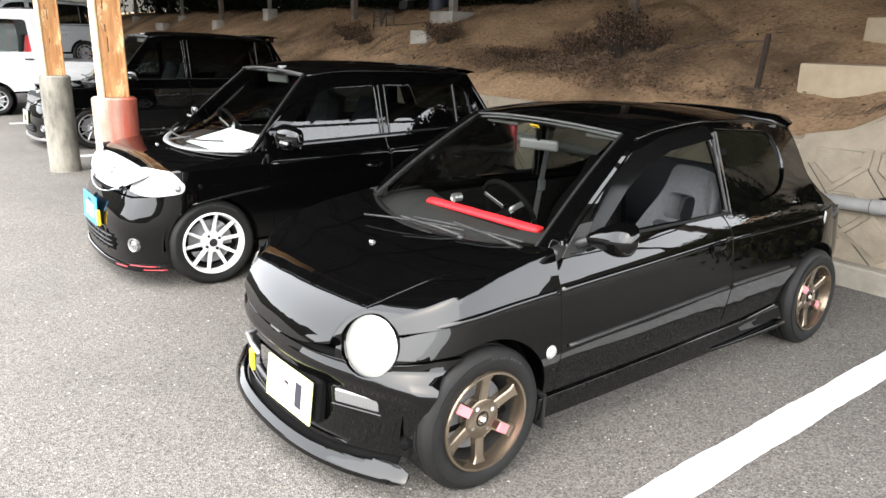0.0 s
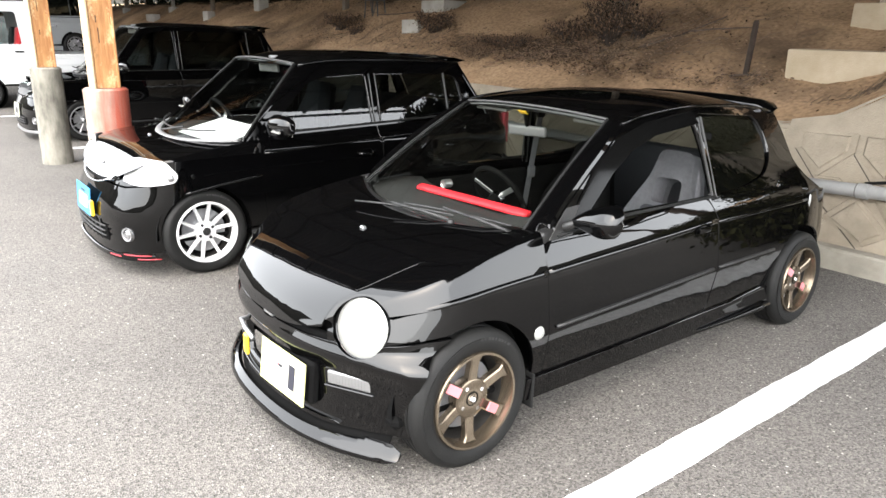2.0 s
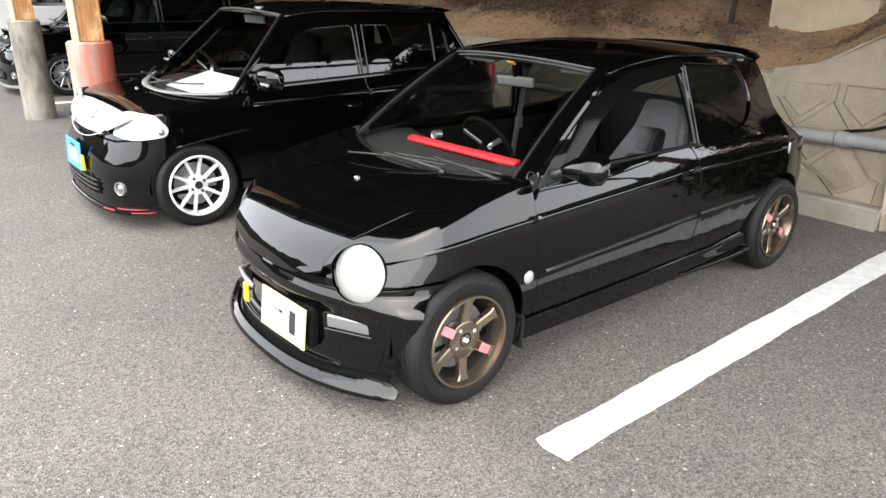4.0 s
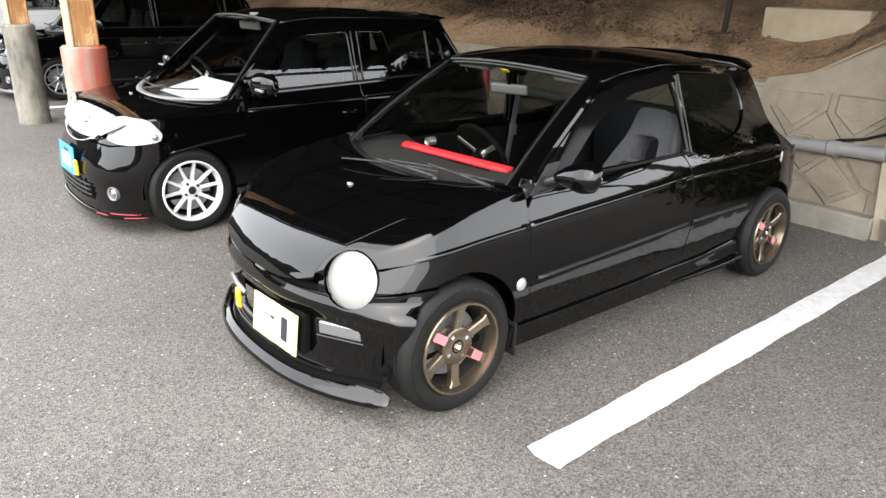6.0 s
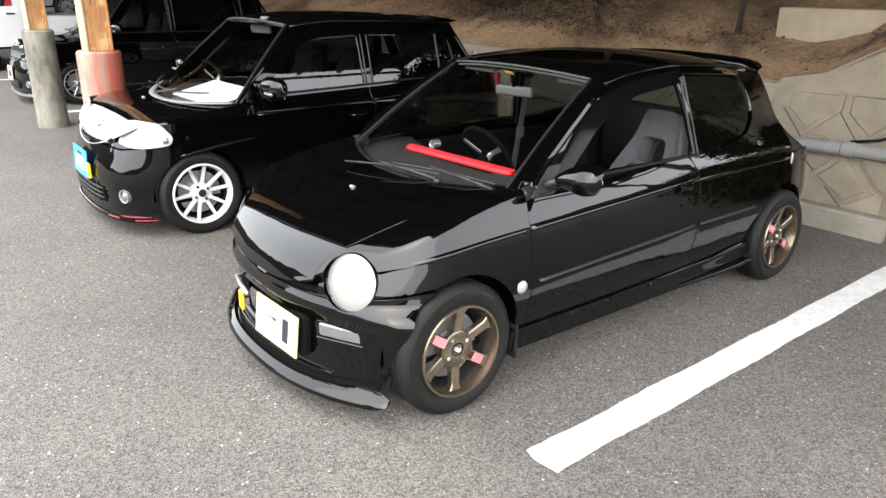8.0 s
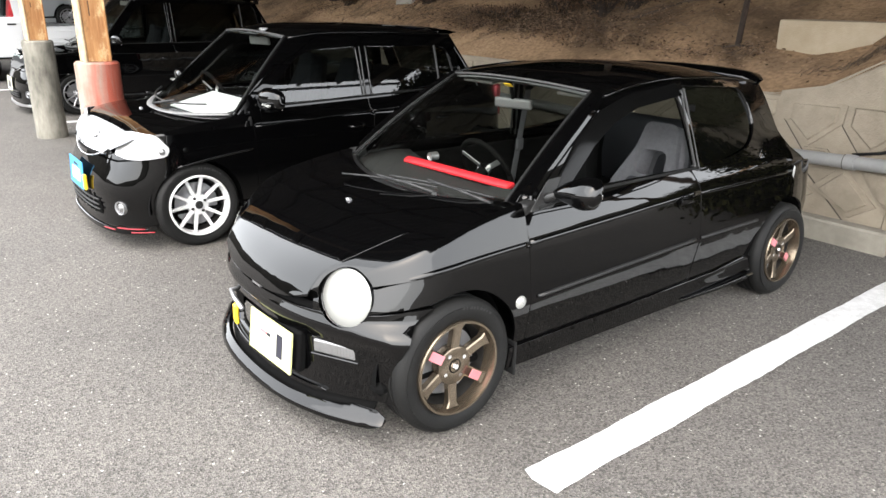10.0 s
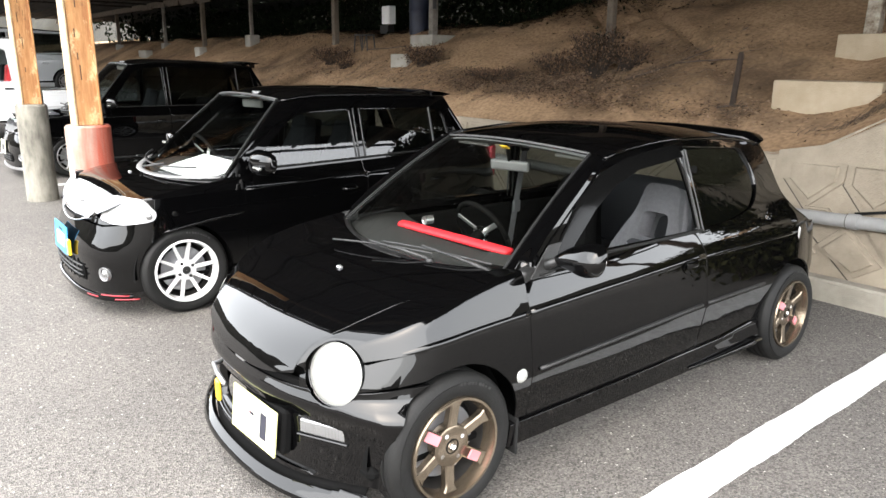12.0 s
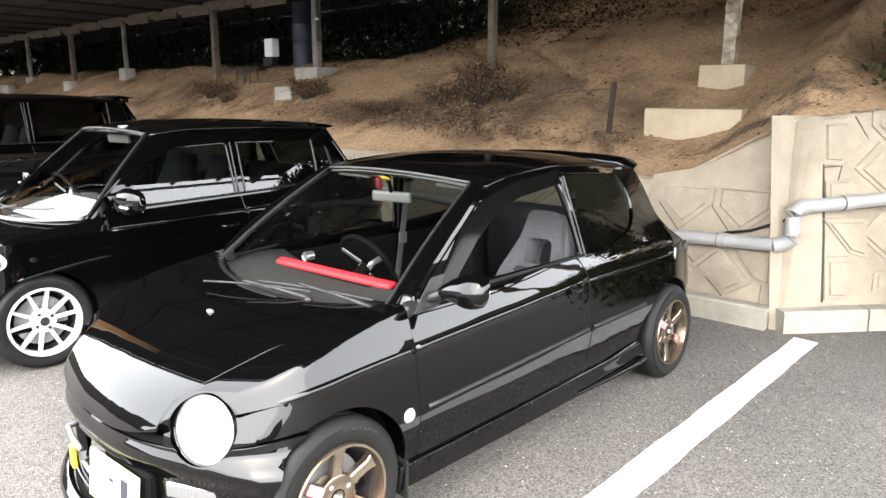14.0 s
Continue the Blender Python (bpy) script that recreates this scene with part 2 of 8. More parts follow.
def add_tube(bm, pts, radius, n=10, flat=1.0, up=(0, 0, 1), caps=True):
    """A tube along points; radius a number or one per point; flat squeezes it along the up direction."""
    pts = [Vector(p) for p in pts]
    rad = radius if isinstance(radius, (list, tuple)) else [radius] * len(pts)
    rings = []
    for i, p in enumerate(pts):
        d = (pts[min(i + 1, len(pts) - 1)] - pts[max(i - 1, 0)]).normalized()
        u = Vector(up) - d * d.dot(Vector(up))
        u = u.normalized() if u.length > 1e-4 else d.orthogonal().normalized()
        s = d.cross(u)
        rings.append([bm.verts.new(p + (s * math.cos(2 * math.pi * k / n) + u * flat * math.sin(2 * math.pi * k / n)) * rad[i]) for k in range(n)])
    for a, b in zip(rings[:-1], rings[1:]):
        for k in range(n):
            bm.faces.new((a[k], a[(k + 1) % n], b[(k + 1) % n], b[k]))
    if caps:
        bm.faces.new(rings[0][::-1])
        bm.faces.new(rings[-1])
    return rings


def tube_bm(pts, radius, n=10, flat=1.0, up=(0, 0, 1)):
    bm = bmesh.new()
    add_tube(bm, pts, radius, n, flat, up)
    bmesh.ops.recalc_face_normals(bm, faces=bm.faces)
    return bm


def curve(*pts):
    """A smooth function through (x, y) points, with no overshoot."""
    xs, ys = np.array([p[0] for p in pts], float), np.array([p[1] for p in pts], float)
    h, d = np.diff(xs), np.diff(ys) / np.diff(xs)
    t = np.zeros_like(xs)
    for i in range(1, len(xs) - 1):
        if d[i - 1] * d[i] > 0:
            t[i] = 2 * d[i - 1] * d[i] / (d[i - 1] + d[i])
    t[0], t[-1] = d[0], d[-1]

    def f(x):
        x = min(max(x, xs[0]), xs[-1])
        i = min(max(int(np.searchsorted(xs, x)) - 1, 0), len(h) - 1)
        u = (x - xs[i]) / h[i]
        return float((1 + 2 * u) * (1 - u) ** 2 * ys[i] + u * (1 - u) ** 2 * h[i] * t[i] + u * u * (3 - 2 * u) * ys[i + 1] + u * u * (u - 1) * h[i] * t[i + 1])

    return f


def rounded(poly, radii, n=5):
    """A polygon with its corners rounded."""
    out = []
    k = len(poly)
    for i in range(k):
        p, a, b = Vector(poly[i]), Vector(poly[i - 1]), Vector(poly[(i + 1) % k])
        r = radii[i] if isinstance(radii, (list, tuple)) else radii
        if r <= 0:
            out.append(p)
            continue
        da, db = (a - p).normalized(), (b - p).normalized()
        r = min(r, 0.48 * (a - p).length, 0.48 * (b - p).length)
        for j in range(n + 1):
            u = j / n
            out.append((p + da * r) * (1 - u) ** 2 + p * 2 * u * (1 - u) + (p + db * r) * u * u)
    return [tuple(q) for q in out]


def arc(cx, cy, r, a0, a1, n=20):
    return [(cx + r * math.cos(radians(a0 + (a1 - a0) * i / n)), cy + r * math.sin(radians(a0 + (a1 - a0) * i / n))) for i in range(n + 1)]


def resample(poly, step):
    out = []
    for i in range(len(poly)):
        a, b = Vector(poly[i]), Vector(poly[(i + 1) % len(poly)])
        n = max(1, int(math.ceil((b - a).length / step)))
        out += [tuple(a.lerp(b, j / n)) for j in range(n)]
    return out


def inside(p, poly):
    hit, n = False, len(poly)
    for i in range(n):
        (x1, y1), (x2, y2) = poly[i], poly[(i + 1) % n]
        if (y1 > p[1]) != (y2 > p[1]) and p[0] < (x2 - x1) * (p[1] - y1) / (y2 - y1) + x1:
            hit = not hit
    return hit


def panel_data(outer, holes, fn, step, flange=0.012, mirror=False):
    """A curved sheet over a flat outline with holes, with turned-in edges. fn maps the flat point to the place."""
    loops = [resample(outer, step)] + [resample(h, step) for h in holes]
    pts, edges = [], []
    for lp in loops:
        k = len(pts)
        pts += lp
        edges += [(k + i, k + (i + 1) % len(lp)) for i in range(len(lp))]
    us, vs = [p[0] for p in loops[0]], [p[1] for p in loops[0]]
    bnd = np.array(pts)
    nu, nv = int((max(us) - min(us)) / step), int((max(vs) - min(vs)) / step)
    for i in range(1, nu + 1):
        for j in range(1, nv + 1):
            q = (min(us) + (i - 0.5 * (j % 2)) * step, min(vs) + j * step * 0.95)
            if inside(q, loops[0]) and not any(inside(q, h) for h in loops[1:]) and np.min(np.sum((bnd - q) ** 2, axis=1)) > (0.45 * step) ** 2:
                pts.append(q)
    v2, _, tris, *_ = delaunay_2d_cdt([Vector(p) for p in pts], edges, [], 0, 1e-7)
    tris = [t for t in tris if inside(((v2[t[0]][0] + v2[t[1]][0] + v2[t[2]][0]) / 3, (v2[t[0]][1] + v2[t[1]][1] + v2[t[2]][1]) / 3), loops[0])]
    tris = [t for t in tris if not any(inside(((v2[t[0]][0] + v2[t[1]][0] + v2[t[2]][0]) / 3, (v2[t[0]][1] + v2[t[1]][1] + v2[t[2]][1]) / 3), h) for h in loops[1:])]
    pos, nor, e = [], [], 1e-3
    for p in v2:
        a = Vector(fn(p[0], p[1]))
        du, dv = Vector(fn(p[0] + e, p[1])) - Vector(fn(p[0] - e, p[1])), Vector(fn(p[0], p[1] + e)) - Vector(fn(p[0], p[1] - e))
        n = du.cross(dv)
        pos.append(a)
        nor.append(n.normalized() if n.length > 1e-12 else Vector((0, 0, 1)))
    faces = []
    for t in tris:
        n = (pos[t[1]] - pos[t[0]]).cross(pos[t[2]] - pos[t[0]])
        faces.append(tuple(t) if n.dot(nor[t[0]]) > 0 else tuple(reversed(t)))
    if flange:
        count = {}
        for f in faces:
            for i in range(3):
                a, b = f[i], f[(i + 1) % 3]
                count[(a, b)] = 1
        rim = [(a, b) for a, b in count if (b, a) not in count]
        for a, b in rim:
            k = len(pos)
            side = (pos[b] - pos[a]).cross(nor[a])
            side = side.normalized() if side.length > 1e-9 else nor[a]
            pos += [pos[a], pos[b], pos[b] - nor[b] * flange, pos[a] - nor[a] * flange]
            nor += [(nor[a] + side).normalized(), (nor[b] + side).normalized(), side, side]
            faces.append((k + 1, k, k + 3, k + 2))
    if mirror:
        pos = [Vector((-p.x, p.y, p.z)) for p in pos]
        nor = [Vector((-n.x, n.y, n.z)) for n in nor]
        faces = [tuple(reversed(f)) for f in faces]
    return pos, nor, faces


def panel(name, outer, holes, fn, step, mat, parent, label="", flange=0.012, mirror=False, cuts=()):
    pos, nor, faces = panel_data(outer, holes, fn, step, flange, mirror)
    return mesh_object(name, pos, faces, mat, parent, label, True, nor, cuts)


def panel_pair(name, outer, fn, step, mat, parent, label="", flange=0.012, holes=(), cuts=()):
    """One sheet made of a half and its mirror image."""
    a, b = panel_data(outer, list(holes), fn, step, flange), panel_data(outer, list(holes), fn, step, flange, True)
    k = len(a[0])
    return mesh_object(name, a[0] + b[0], a[2] + [tuple(i + k for i in f) for f in b[2]], mat, parent, label, True, a[1] + b[1], cuts)


def grid_sheet(name, fn, nu, nv, mat, parent, label="", thick=0.0, flip=False, cuts=()):
    """A sheet from fn(u, v) with u, v in 0..1; thick gives it a turned-in rim."""
    pos = [Vector(fn(i / nu, j / nv)) for i in range(nu + 1) for j in range(nv + 1)]
    e, nor = 1e-3, []
    for i in range(nu + 1):
        for j in range(nv + 1):
            u, v = i / nu, j / nv
            du = Vector(fn(min(u + e, 1), v)) - Vector(fn(max(u - e, 0), v))
            dv = Vector(fn(u, min(v + e, 1))) - Vector(fn(u, max(v - e, 0)))
            n = du.cross(dv)
            nor.append((n.normalized() if n.length > 1e-12 else Vector((0, 0, 1))) * (-1 if flip else 1))
    k = nv + 1
    faces = [(i * k + j, (i + 1) * k + j, (i + 1) * k + j + 1, i * k + j + 1) for i in range(nu) for j in range(nv)]
    if flip:
        faces = [tuple(reversed(f)) for f in faces]
    if thick:
        rim = [i * k for i in range(nu + 1)] + [nu * k + j for j in range(1, nv + 1)] + [i * k + nv for i in range(nu - 1, -1, -1)] + [j for j in range(nv - 1, 0, -1)]
        for a, b in zip(rim, rim[1:] + rim[:1]):
            q = len(pos)
            side = (pos[b] - pos[a]).cross(nor[a])
            side = side.normalized() * (-1 if flip else 1) if side.length > 1e-9 else nor[a]
            pos += [pos[a], pos[b], pos[b] - nor[b] * thick, pos[a] - nor[a] * thick]
            nor += [(nor[a] + side).normalized(), (nor[b] + side).normalized(), side, side]
            faces.append((q + 1, q, q + 3, q + 2) if not flip else (q, q + 1, q + 2, q + 3))
    return mesh_object(name, pos, faces, mat, parent, label, True, nor, cuts)


# ---- ground ----
def ground_z(x, y):
    return -0.009 * max(0.0, min(y, 4.6)) + 0.2 * max(0.0, min(3.6, -14.0 - x))


def ground():
    xs = [-400, -120, -60, -30, -24, -17.6, -15.8, -14] + list(np.linspace(-13, 6, 20)) + [12, 40, 120, 400]
    ys = [-400, -120, -50, -20, -8, -4, -2, -1, 0, 1, 2, 3, 4, 4.6, 8, 40, 400]
    verts = [(x, y, ground_z(x, y)) for x in xs for y in ys]
    n = len(ys)
    faces = [(i * n + j, (i + 1) * n + j, (i + 1) * n + j + 1, i * n + j + 1) for i in range(len(xs) - 1) for j in range(n - 1)]
    g = mesh_object("ground", verts, faces, M_asphalt, smooth=False)
    return tagged(g, "grey worn asphalt of a parking lot", "ground", kind="structure")


ground()


def painted_line(x, y0, y1, w=0.145):
    """A worn painted bay line with ragged edges, lying on the asphalt."""
    verts, faces, n = [], [], int((y1 - y0) / 0.04)
    rnd = random.Random(int(x * 100))
    for i in range(n + 1):
        y = y0 + (y1 - y0) * i / n
        for s in (-0.5, -0.17, 0.17, 0.5):
            verts.append((x + s * w + ((0.003 * math.sin(9 * y + 4 * s) + rnd.uniform(-0.002, 0.002)) if abs(s) == 0.5 else 0), y + (rnd.uniform(-0.01, 0.01) if i in (0, n) else 0), ground_z(x, y) + 0.004))
    for i in range(n):
        for j in range(3):
            faces.append((i * 4 + j, i * 4 + j + 1, (i + 1) * 4 + j + 1, (i + 1) * 4 + j))
    ob = mesh_object("bay_line", verts, faces, M_line, smooth=False)
    return tagged(ob, "white painted parking bay line on asphalt", "road marking", "bay lines", "structure")


M_line = material("line_paint", (0.50, 0.50, 0.495), 0.8, color2=(0.66, 0.66, 0.655), scale=26, bump=0.5, bscale=220)
painted_line(0.400, 0.03, 3.53)
painted_line(-2.25, 0.30, 3.53)
painted_line(-5.05, 0.03, 3.53)
painted_line(-8.04, -0.02, 3.5)
painted_line(-11.9, 0.0, 3.5)

# ---- retaining wall with its kerb ----
M_wall = material("precast_stone", (0.215, 0.180, 0.135), 0.92, color2=(0.30, 0.255, 0.195), scale=3.2, bump=0.5, bscale=90)
M_stone = material("moulded_stone", (0.21, 0.176, 0.132), 0.95, color2=(0.29, 0.247, 0.190), scale=4, bump=0.5, bscale=70)
M_concrete = material("concrete", (0.25, 0.232, 0.20), 0.92, color2=(0.35, 0.33, 0.295), scale=4, bump=0.5, bscale=120)
M_kerb = material("kerb_concrete", (0.22, 0.20, 0.165), 0.92, color2=(0.31, 0.285, 0.24), scale=5, bump=0.5, bscale=150)
M_soil = None


def face_frame(a, b, lean):
    """Maps (distance along the foot, height) to a wall face from a to b that leans back."""
    a, b = Vector((*a, 0)), Vector((*b, 0))
    d = (b - a).normalized()
    n = Vector((-d.y, d.x, 0))
    return lambda u, h, out=0.0: tuple(a + d * u + n * (lean * h - out) + Vector((0, 0, h + ground_z(0, 3.5)))), (b - a).length


CORNER = (0.165, 3.64)
LEFT = (-24.0, 3.50)
RIGHT = (3.4, 7.3)


def top_left(x):
    return float(np.interp(x, [-30, -2.2, -0.95, -0.55, 0.02, 0.2], [1.03, 1.00, 0.935, 1.02, 1.36, 1.40]))


def wall_run(name, a, b, lean, top, label, deep=lambda u: 0.30):
    fn, length = face_frame(a, b, lean)
    w = thing(name, Matrix.Identity(4), label, "retaining wall", "", "structure")
    n = max(8, int(length / 0.12))
    verts, faces = [], []
    for i in range(n + 1):
        u = length * i / n
        h = top(u)
        for hh, o in ((-0.1, 0.0), (h * 0.5, 0.0), (h - 0.02, 0.0), (h, -0.02), (h, -deep(u)), (-0.1, -deep(u) - 0.1)):
            verts.append(fn(u, hh, o))
    for i in range(n):
        for j in range(5):
            faces.append((i * 6 + j, (i + 1) * 6 + j, (i + 1) * 6 + j + 1, i * 6 + j + 1))
    faces += [tuple(range(6)), tuple(n * 6 + j for j in range(5, -1, -1))]
    mesh_object("wall_body", verts, faces, M_wall, w, smooth=False)
    return w, fn, length


# cast stone shapes, as corners in widths of one pattern repeat
HOUSE = ((-0.22, 0.14), (0.22, 0.14), (0.22, 0.0), (0.0, -0.20), (-0.22, -0.01))
SLAB = ((-0.24, 0.02), (-0.06, 0.20), (0.22, -0.05), (0.05, -0.23))
WEDGE = ((-0.17, 0.12), (0.16, 0.12), (0.16, -0.17), (0.04, -0.12))
KITE = ((-0.17, 0.15), (0.02, 0.16), (0.20, 0.0), (-0.01, -0.16), (-0.16, -0.15))
BAND = ((-0.15, 0.07), (0.03, 0.08), (0.16, -0.05), (-0.15, -0.06))
COLUMNS_A = ((HOUSE, -0.75, 0.79), (HOUSE, -0.32, 0.79), (SLAB, -0.40, 0.32), (WEDGE, -0.22, 0.42), (BAND, -0.62, 0.53), (SLAB, -0.83, 0.33))
COLUMNS_B = ((KITE, 0.48, 1.25), (SLAB, 0.80, 1.06), (BAND, 0.50, 0.92), (WEDGE, 0.50, 0.62), (KITE, 0.52, 0.33), (SLAB, 0.84, 0.60), (HOUSE, 0.90, 1.36), (BAND, 0.86, 0.30))


def moulded_stones(w, fn, columns, shift, count, top, rnd, h0=0.165):
    """Cast stones: flat faces with a worn bevel at the joints and a raised inner panel."""
    for c in range(count):
        for shape, u, h in columns:
            cu = u + c * shift
            poly = [(cu + x + rnd.uniform(-0.008, 0.008), max(h0 + 0.004, h + y + rnd.uniform(-0.008, 0.008))) for x, y in shape]
            poly = [(x, min(y, top(x) - 0.02)) for x, y in poly]
            k = len(poly)
            m = Vector((sum(p[0] for p in poly) / k, sum(p[1] for p in poly) / k))
            rings = []
            for sc, out in ((1.0, -0.004), (0.965, 0.010), (0.76, 0.011), (0.70, 0.024), (0.3, 0.026)):
                rings.append([fn(*(m + (Vector(p) - m) * sc), out + rnd.uniform(-0.0015, 0.0015)) for p in poly])
            verts = [v for ring in rings for v in ring]
            faces = [tuple(r * k + i for i in (j, (j + 1) % k)) + tuple((r + 1) * k + i for i in ((j + 1) % k, j)) for r in range(4) for j in range(k)] + [tuple(4 * k + j for j in range(k))]
            mesh_object("stone", verts, faces, M_stone, w, smooth=False)


rnd = random.Random(4)
_, lenL = face_frame(LEFT, CORNER, 0.17)
xL = lambda u: LEFT[0] + (CORNER[0] - LEFT[0]) * u / lenL
wall_a, fnA, lenA = wall_run("wall_1", LEFT, CORNER, 0.17, lambda u: top_left(xL(u)), "pale retaining wall of moulded concrete stones")
wall_b, fnB, _ = wall_run("wall_2", CORNER, RIGHT, 0.16, lambda u: 1.42 + 0.10 * u, "pale retaining wall of moulded concrete stones", lambda u: min(0.30, 0.04 + 0.7 * u))
moulded_stones(wall_a, lambda u, h, o=0.0: fnA(lenA + u, h, o), COLUMNS_A, -0.88, 9, lambda u: top_left(xL(lenA + u)), rnd)
moulded_stones(wall_b, fnB, COLUMNS_B, 0.80, 5, lambda u: 1.42 + 0.10 * u, rnd)


def joint(w, fn, pts, width=0.012):
    """A dark open joint: a thin recessed strip that follows the face."""
    bm = bmesh.new()
    add_tube(bm, [fn(u, h, 0.0005) for u, h in pts], width * 0.5, 6, 0.4, (0, 1, 0.1))
    return part("joint", bm, M_joint, w, "dark open joint")


M_joint = material("open_joint", (0.05, 0.042, 0.034), 0.95)
joint(wall_b, fnB, [(0.34, 0.17), (0.345, 0.62), (0.335, 1.0), (0.32, 1.40)], 0.022)
joint(wall_b, fnB, [(0.335, 1.08), (0.47, 1.09), (0.66, 1.27), (0.56, 1.42)], 0.012)
joint(wall_b, fnB, [(0.34, 0.86), (0.42, 0.90), (0.47, 1.09)], 0.010)
joint(wall_a, fnA, [(lenA - 0.72, 0.44), (lenA - 0.36, 0.13)], 0.010)
joint(wall_a, fnA, [(lenA - 0.95, 0.95), (lenA - 0.965, 0.78), (lenA - 0.76, 0.56)], 0.008)
joint(wall_a, fnA, [(lenA - 0.54, 0.92), (lenA - 0.545, 0.77), (lenA - 0.36, 0.56)], 0.008)
# smooth concrete strip at the corner
bm = bmesh.new()
rows = [[bm.verts.new(fnB(u, h, o)) for h in (0.0, 0.7, 1.425)] for u, o in ((-0.05, 0.02), (0.0, 0.034), (0.16, 0.034), (0.315, 0.026), (0.325, -0.02))]
for a, b in zip(rows[:-1], rows[1:]):
    for j in range(2):
        bm.faces.new((a[j], b[j], b[j + 1], a[j + 1]))
part("corner_strip", bm, M_wall, wall_b, "smooth concrete corner strip")
bm = bmesh.new()
rows = [[bm.verts.new(fnA(lenA - u, h, o)) for h in (0.0, 0.45, 0.9, top_left(0.165 - u) + 0.01)] for u, o in ((-0.04, 0.02), (0.0, 0.030), (0.05, 0.030), (0.12, 0.012), (0.14, -0.01))]
for a, b in zip(rows[:-1], rows[1:]):
    for j in range(3):
        bm.faces.new((a[j + 1], b[j + 1], b[j], a[j]))
part("corner_strip", bm, M_wall, wall_a, "smooth concrete corner strip")
# plain mortared band under the sloping top
bm = bmesh.new()
rows = []
for i in range(25):
    u = lenA - 0.02 - 1.0 * i / 24
    t = top_left(xL(u))
    rows.append([bm.verts.new(fnA(u, h, 0.016 + 0.006 * math.sin(9 * u) * (h < t - 0.05))) for h in (max(0.93 - 0.02, t - 0.40), t - 0.2, t - 0.015, t + 0.012)] + [bm.verts.new(fnA(u, t + 0.012, -0.06))])
for a, b in zip(rows[:-1], rows[1:]):
    for j in range(4):
        bm.faces.new((a[j], a[j + 1], b[j + 1], b[j]))
part("mortar_band", bm, M_wall, wall_a, "plain mortared band", True, 40)


def kerb(a, b, n, label):
    """A row of kerb stones at the foot of a wall."""
    k = thing("kerb", Matrix.Identity(4), label, "kerb", "kerbs", "structure")
    fn, length = face_frame(a, b, 0.0)
    step = length / n
    for i in range(n):
        bm = bmesh.new()
        prof = [(-0.02, 0.0), (0.105, 0.0), (0.10, 0.135), (0.088, 0.150), (-0.02, 0.150)]
        ends = []
        for u in (i * step + 0.006, (i + 1) * step - 0.006):
            ends.append([bm.verts.new(fn(u, h, o)) for o, h in prof])
        for j in range(5):
            bm.faces.new((ends[0][j], ends[0][(j + 1) % 5], ends[1][(j + 1) % 5], ends[1][j]))
        bm.faces.new(ends[0][::-1])
        bm.faces.new(ends[1])
        part("kerb_stone", bm, M_kerb, k)
    return k


kerb(LEFT, (CORNER[0] - 0.03, CORNER[1] - 0.0), 40, "pale concrete kerb stones at the wall foot")
kerb((CORNER[0] + 0.0, CORNER[1] - 0.02), RIGHT, 8, "pale concrete kerb stones at the wall foot")

# ---- drain pipe along the wall ----
M_pipe = material("grey_pvc", (0.21, 0.21, 0.21), 0.42, color2=(0.28, 0.277, 0.27), scale=6, bump=0.1, bscale=60)
pipe = thing("drain_pipe", Matrix.Identity(4), "grey plastic drain pipe running along the retaining wall", "pipe", "", "")
A = [fnA(lenA - u, h, 0.075) for u, h in ((8.0, 0.70), (3.0, 0.585), (0.9, 0.535), (0.42, 0.555))]
part("pipe_run", tube_bm([Vector(p) for p in A], 0.046, 20), M_pipe, pipe, "", True, 50)
P1, P2 = Vector(A[-1]), Vector(fnA(lenA - 0.06, 0.572, 0.085))
part("pipe_run", tube_bm([P1, P2], 0.046, 20), M_pipe, pipe, "", True, 50)
Q = Vector(fnB(0.05, 0.60, 0.10))
up1 = Vector(fnB(0.06, 0.76, 0.10))
part("elbow", tube_bm([P2, P2.lerp(Q, 0.45) + Vector((0, 0, -0.004)), Q + Vector((0, 0, 0.02)), Q + Vector((0, 0, 0.06))], 0.052, 20), M_pipe, pipe, "", True, 50)
part("pipe_run", tube_bm([Q + Vector((0, 0, 0.04)), up1], 0.046, 20), M_pipe, pipe, "", True, 50)
E2 = Vector(fnB(0.15, 0.835, 0.10))
part("elbow", tube_bm([up1 + Vector((0, 0, -0.03)), up1 + Vector((0.0, 0, 0.035)), up1.lerp(E2, 0.5) + Vector((0, 0, 0.032)), E2], 0.052, 20), M_pipe, pipe, "", True, 50)
part("pipe_run", tube_bm([E2, Vector(fnB(0.7, 0.875, 0.09)), Vector(fnB(4.2, 1.02, 0.09))], 0.046, 20), M_pipe, pipe, "", True, 50)
for p, q in ((P1, P2), (E2, Vector(fnB(0.7, 0.875, 0.09)))):
    d = (q - p).normalized()
    c = p + d * (0.02 if p is P1 else 0.30)
    part("coupling", tube_bm([c - d * 0.035, c + d * 0.035], 0.053, 20), M_pipe, pipe, "", True, 50)
    part("coupling_seam", tube_bm([c - d * 0.041, c - d * 0.035], 0.0505, 20), M_joint, pipe, "dark seam", True, 50)
part("cable", tube_bm([Vector(fnA(lenA - 0.42, 0.60, 0.03)), Vector(fnA(lenA - 0.25, 0.635, 0.02)), Vector(fnA(lenA - 0.08, 0.71, 0.03)), Vector(fnA(lenA + 0.0, 0.75, 0.05))], 0.010, 8), M_rubber, pipe, "black cable", True)

# ---- hillside ----
NB = Vector((RIGHT[0] - CORNER[0], RIGHT[1] - CORNER[1])).normalized()


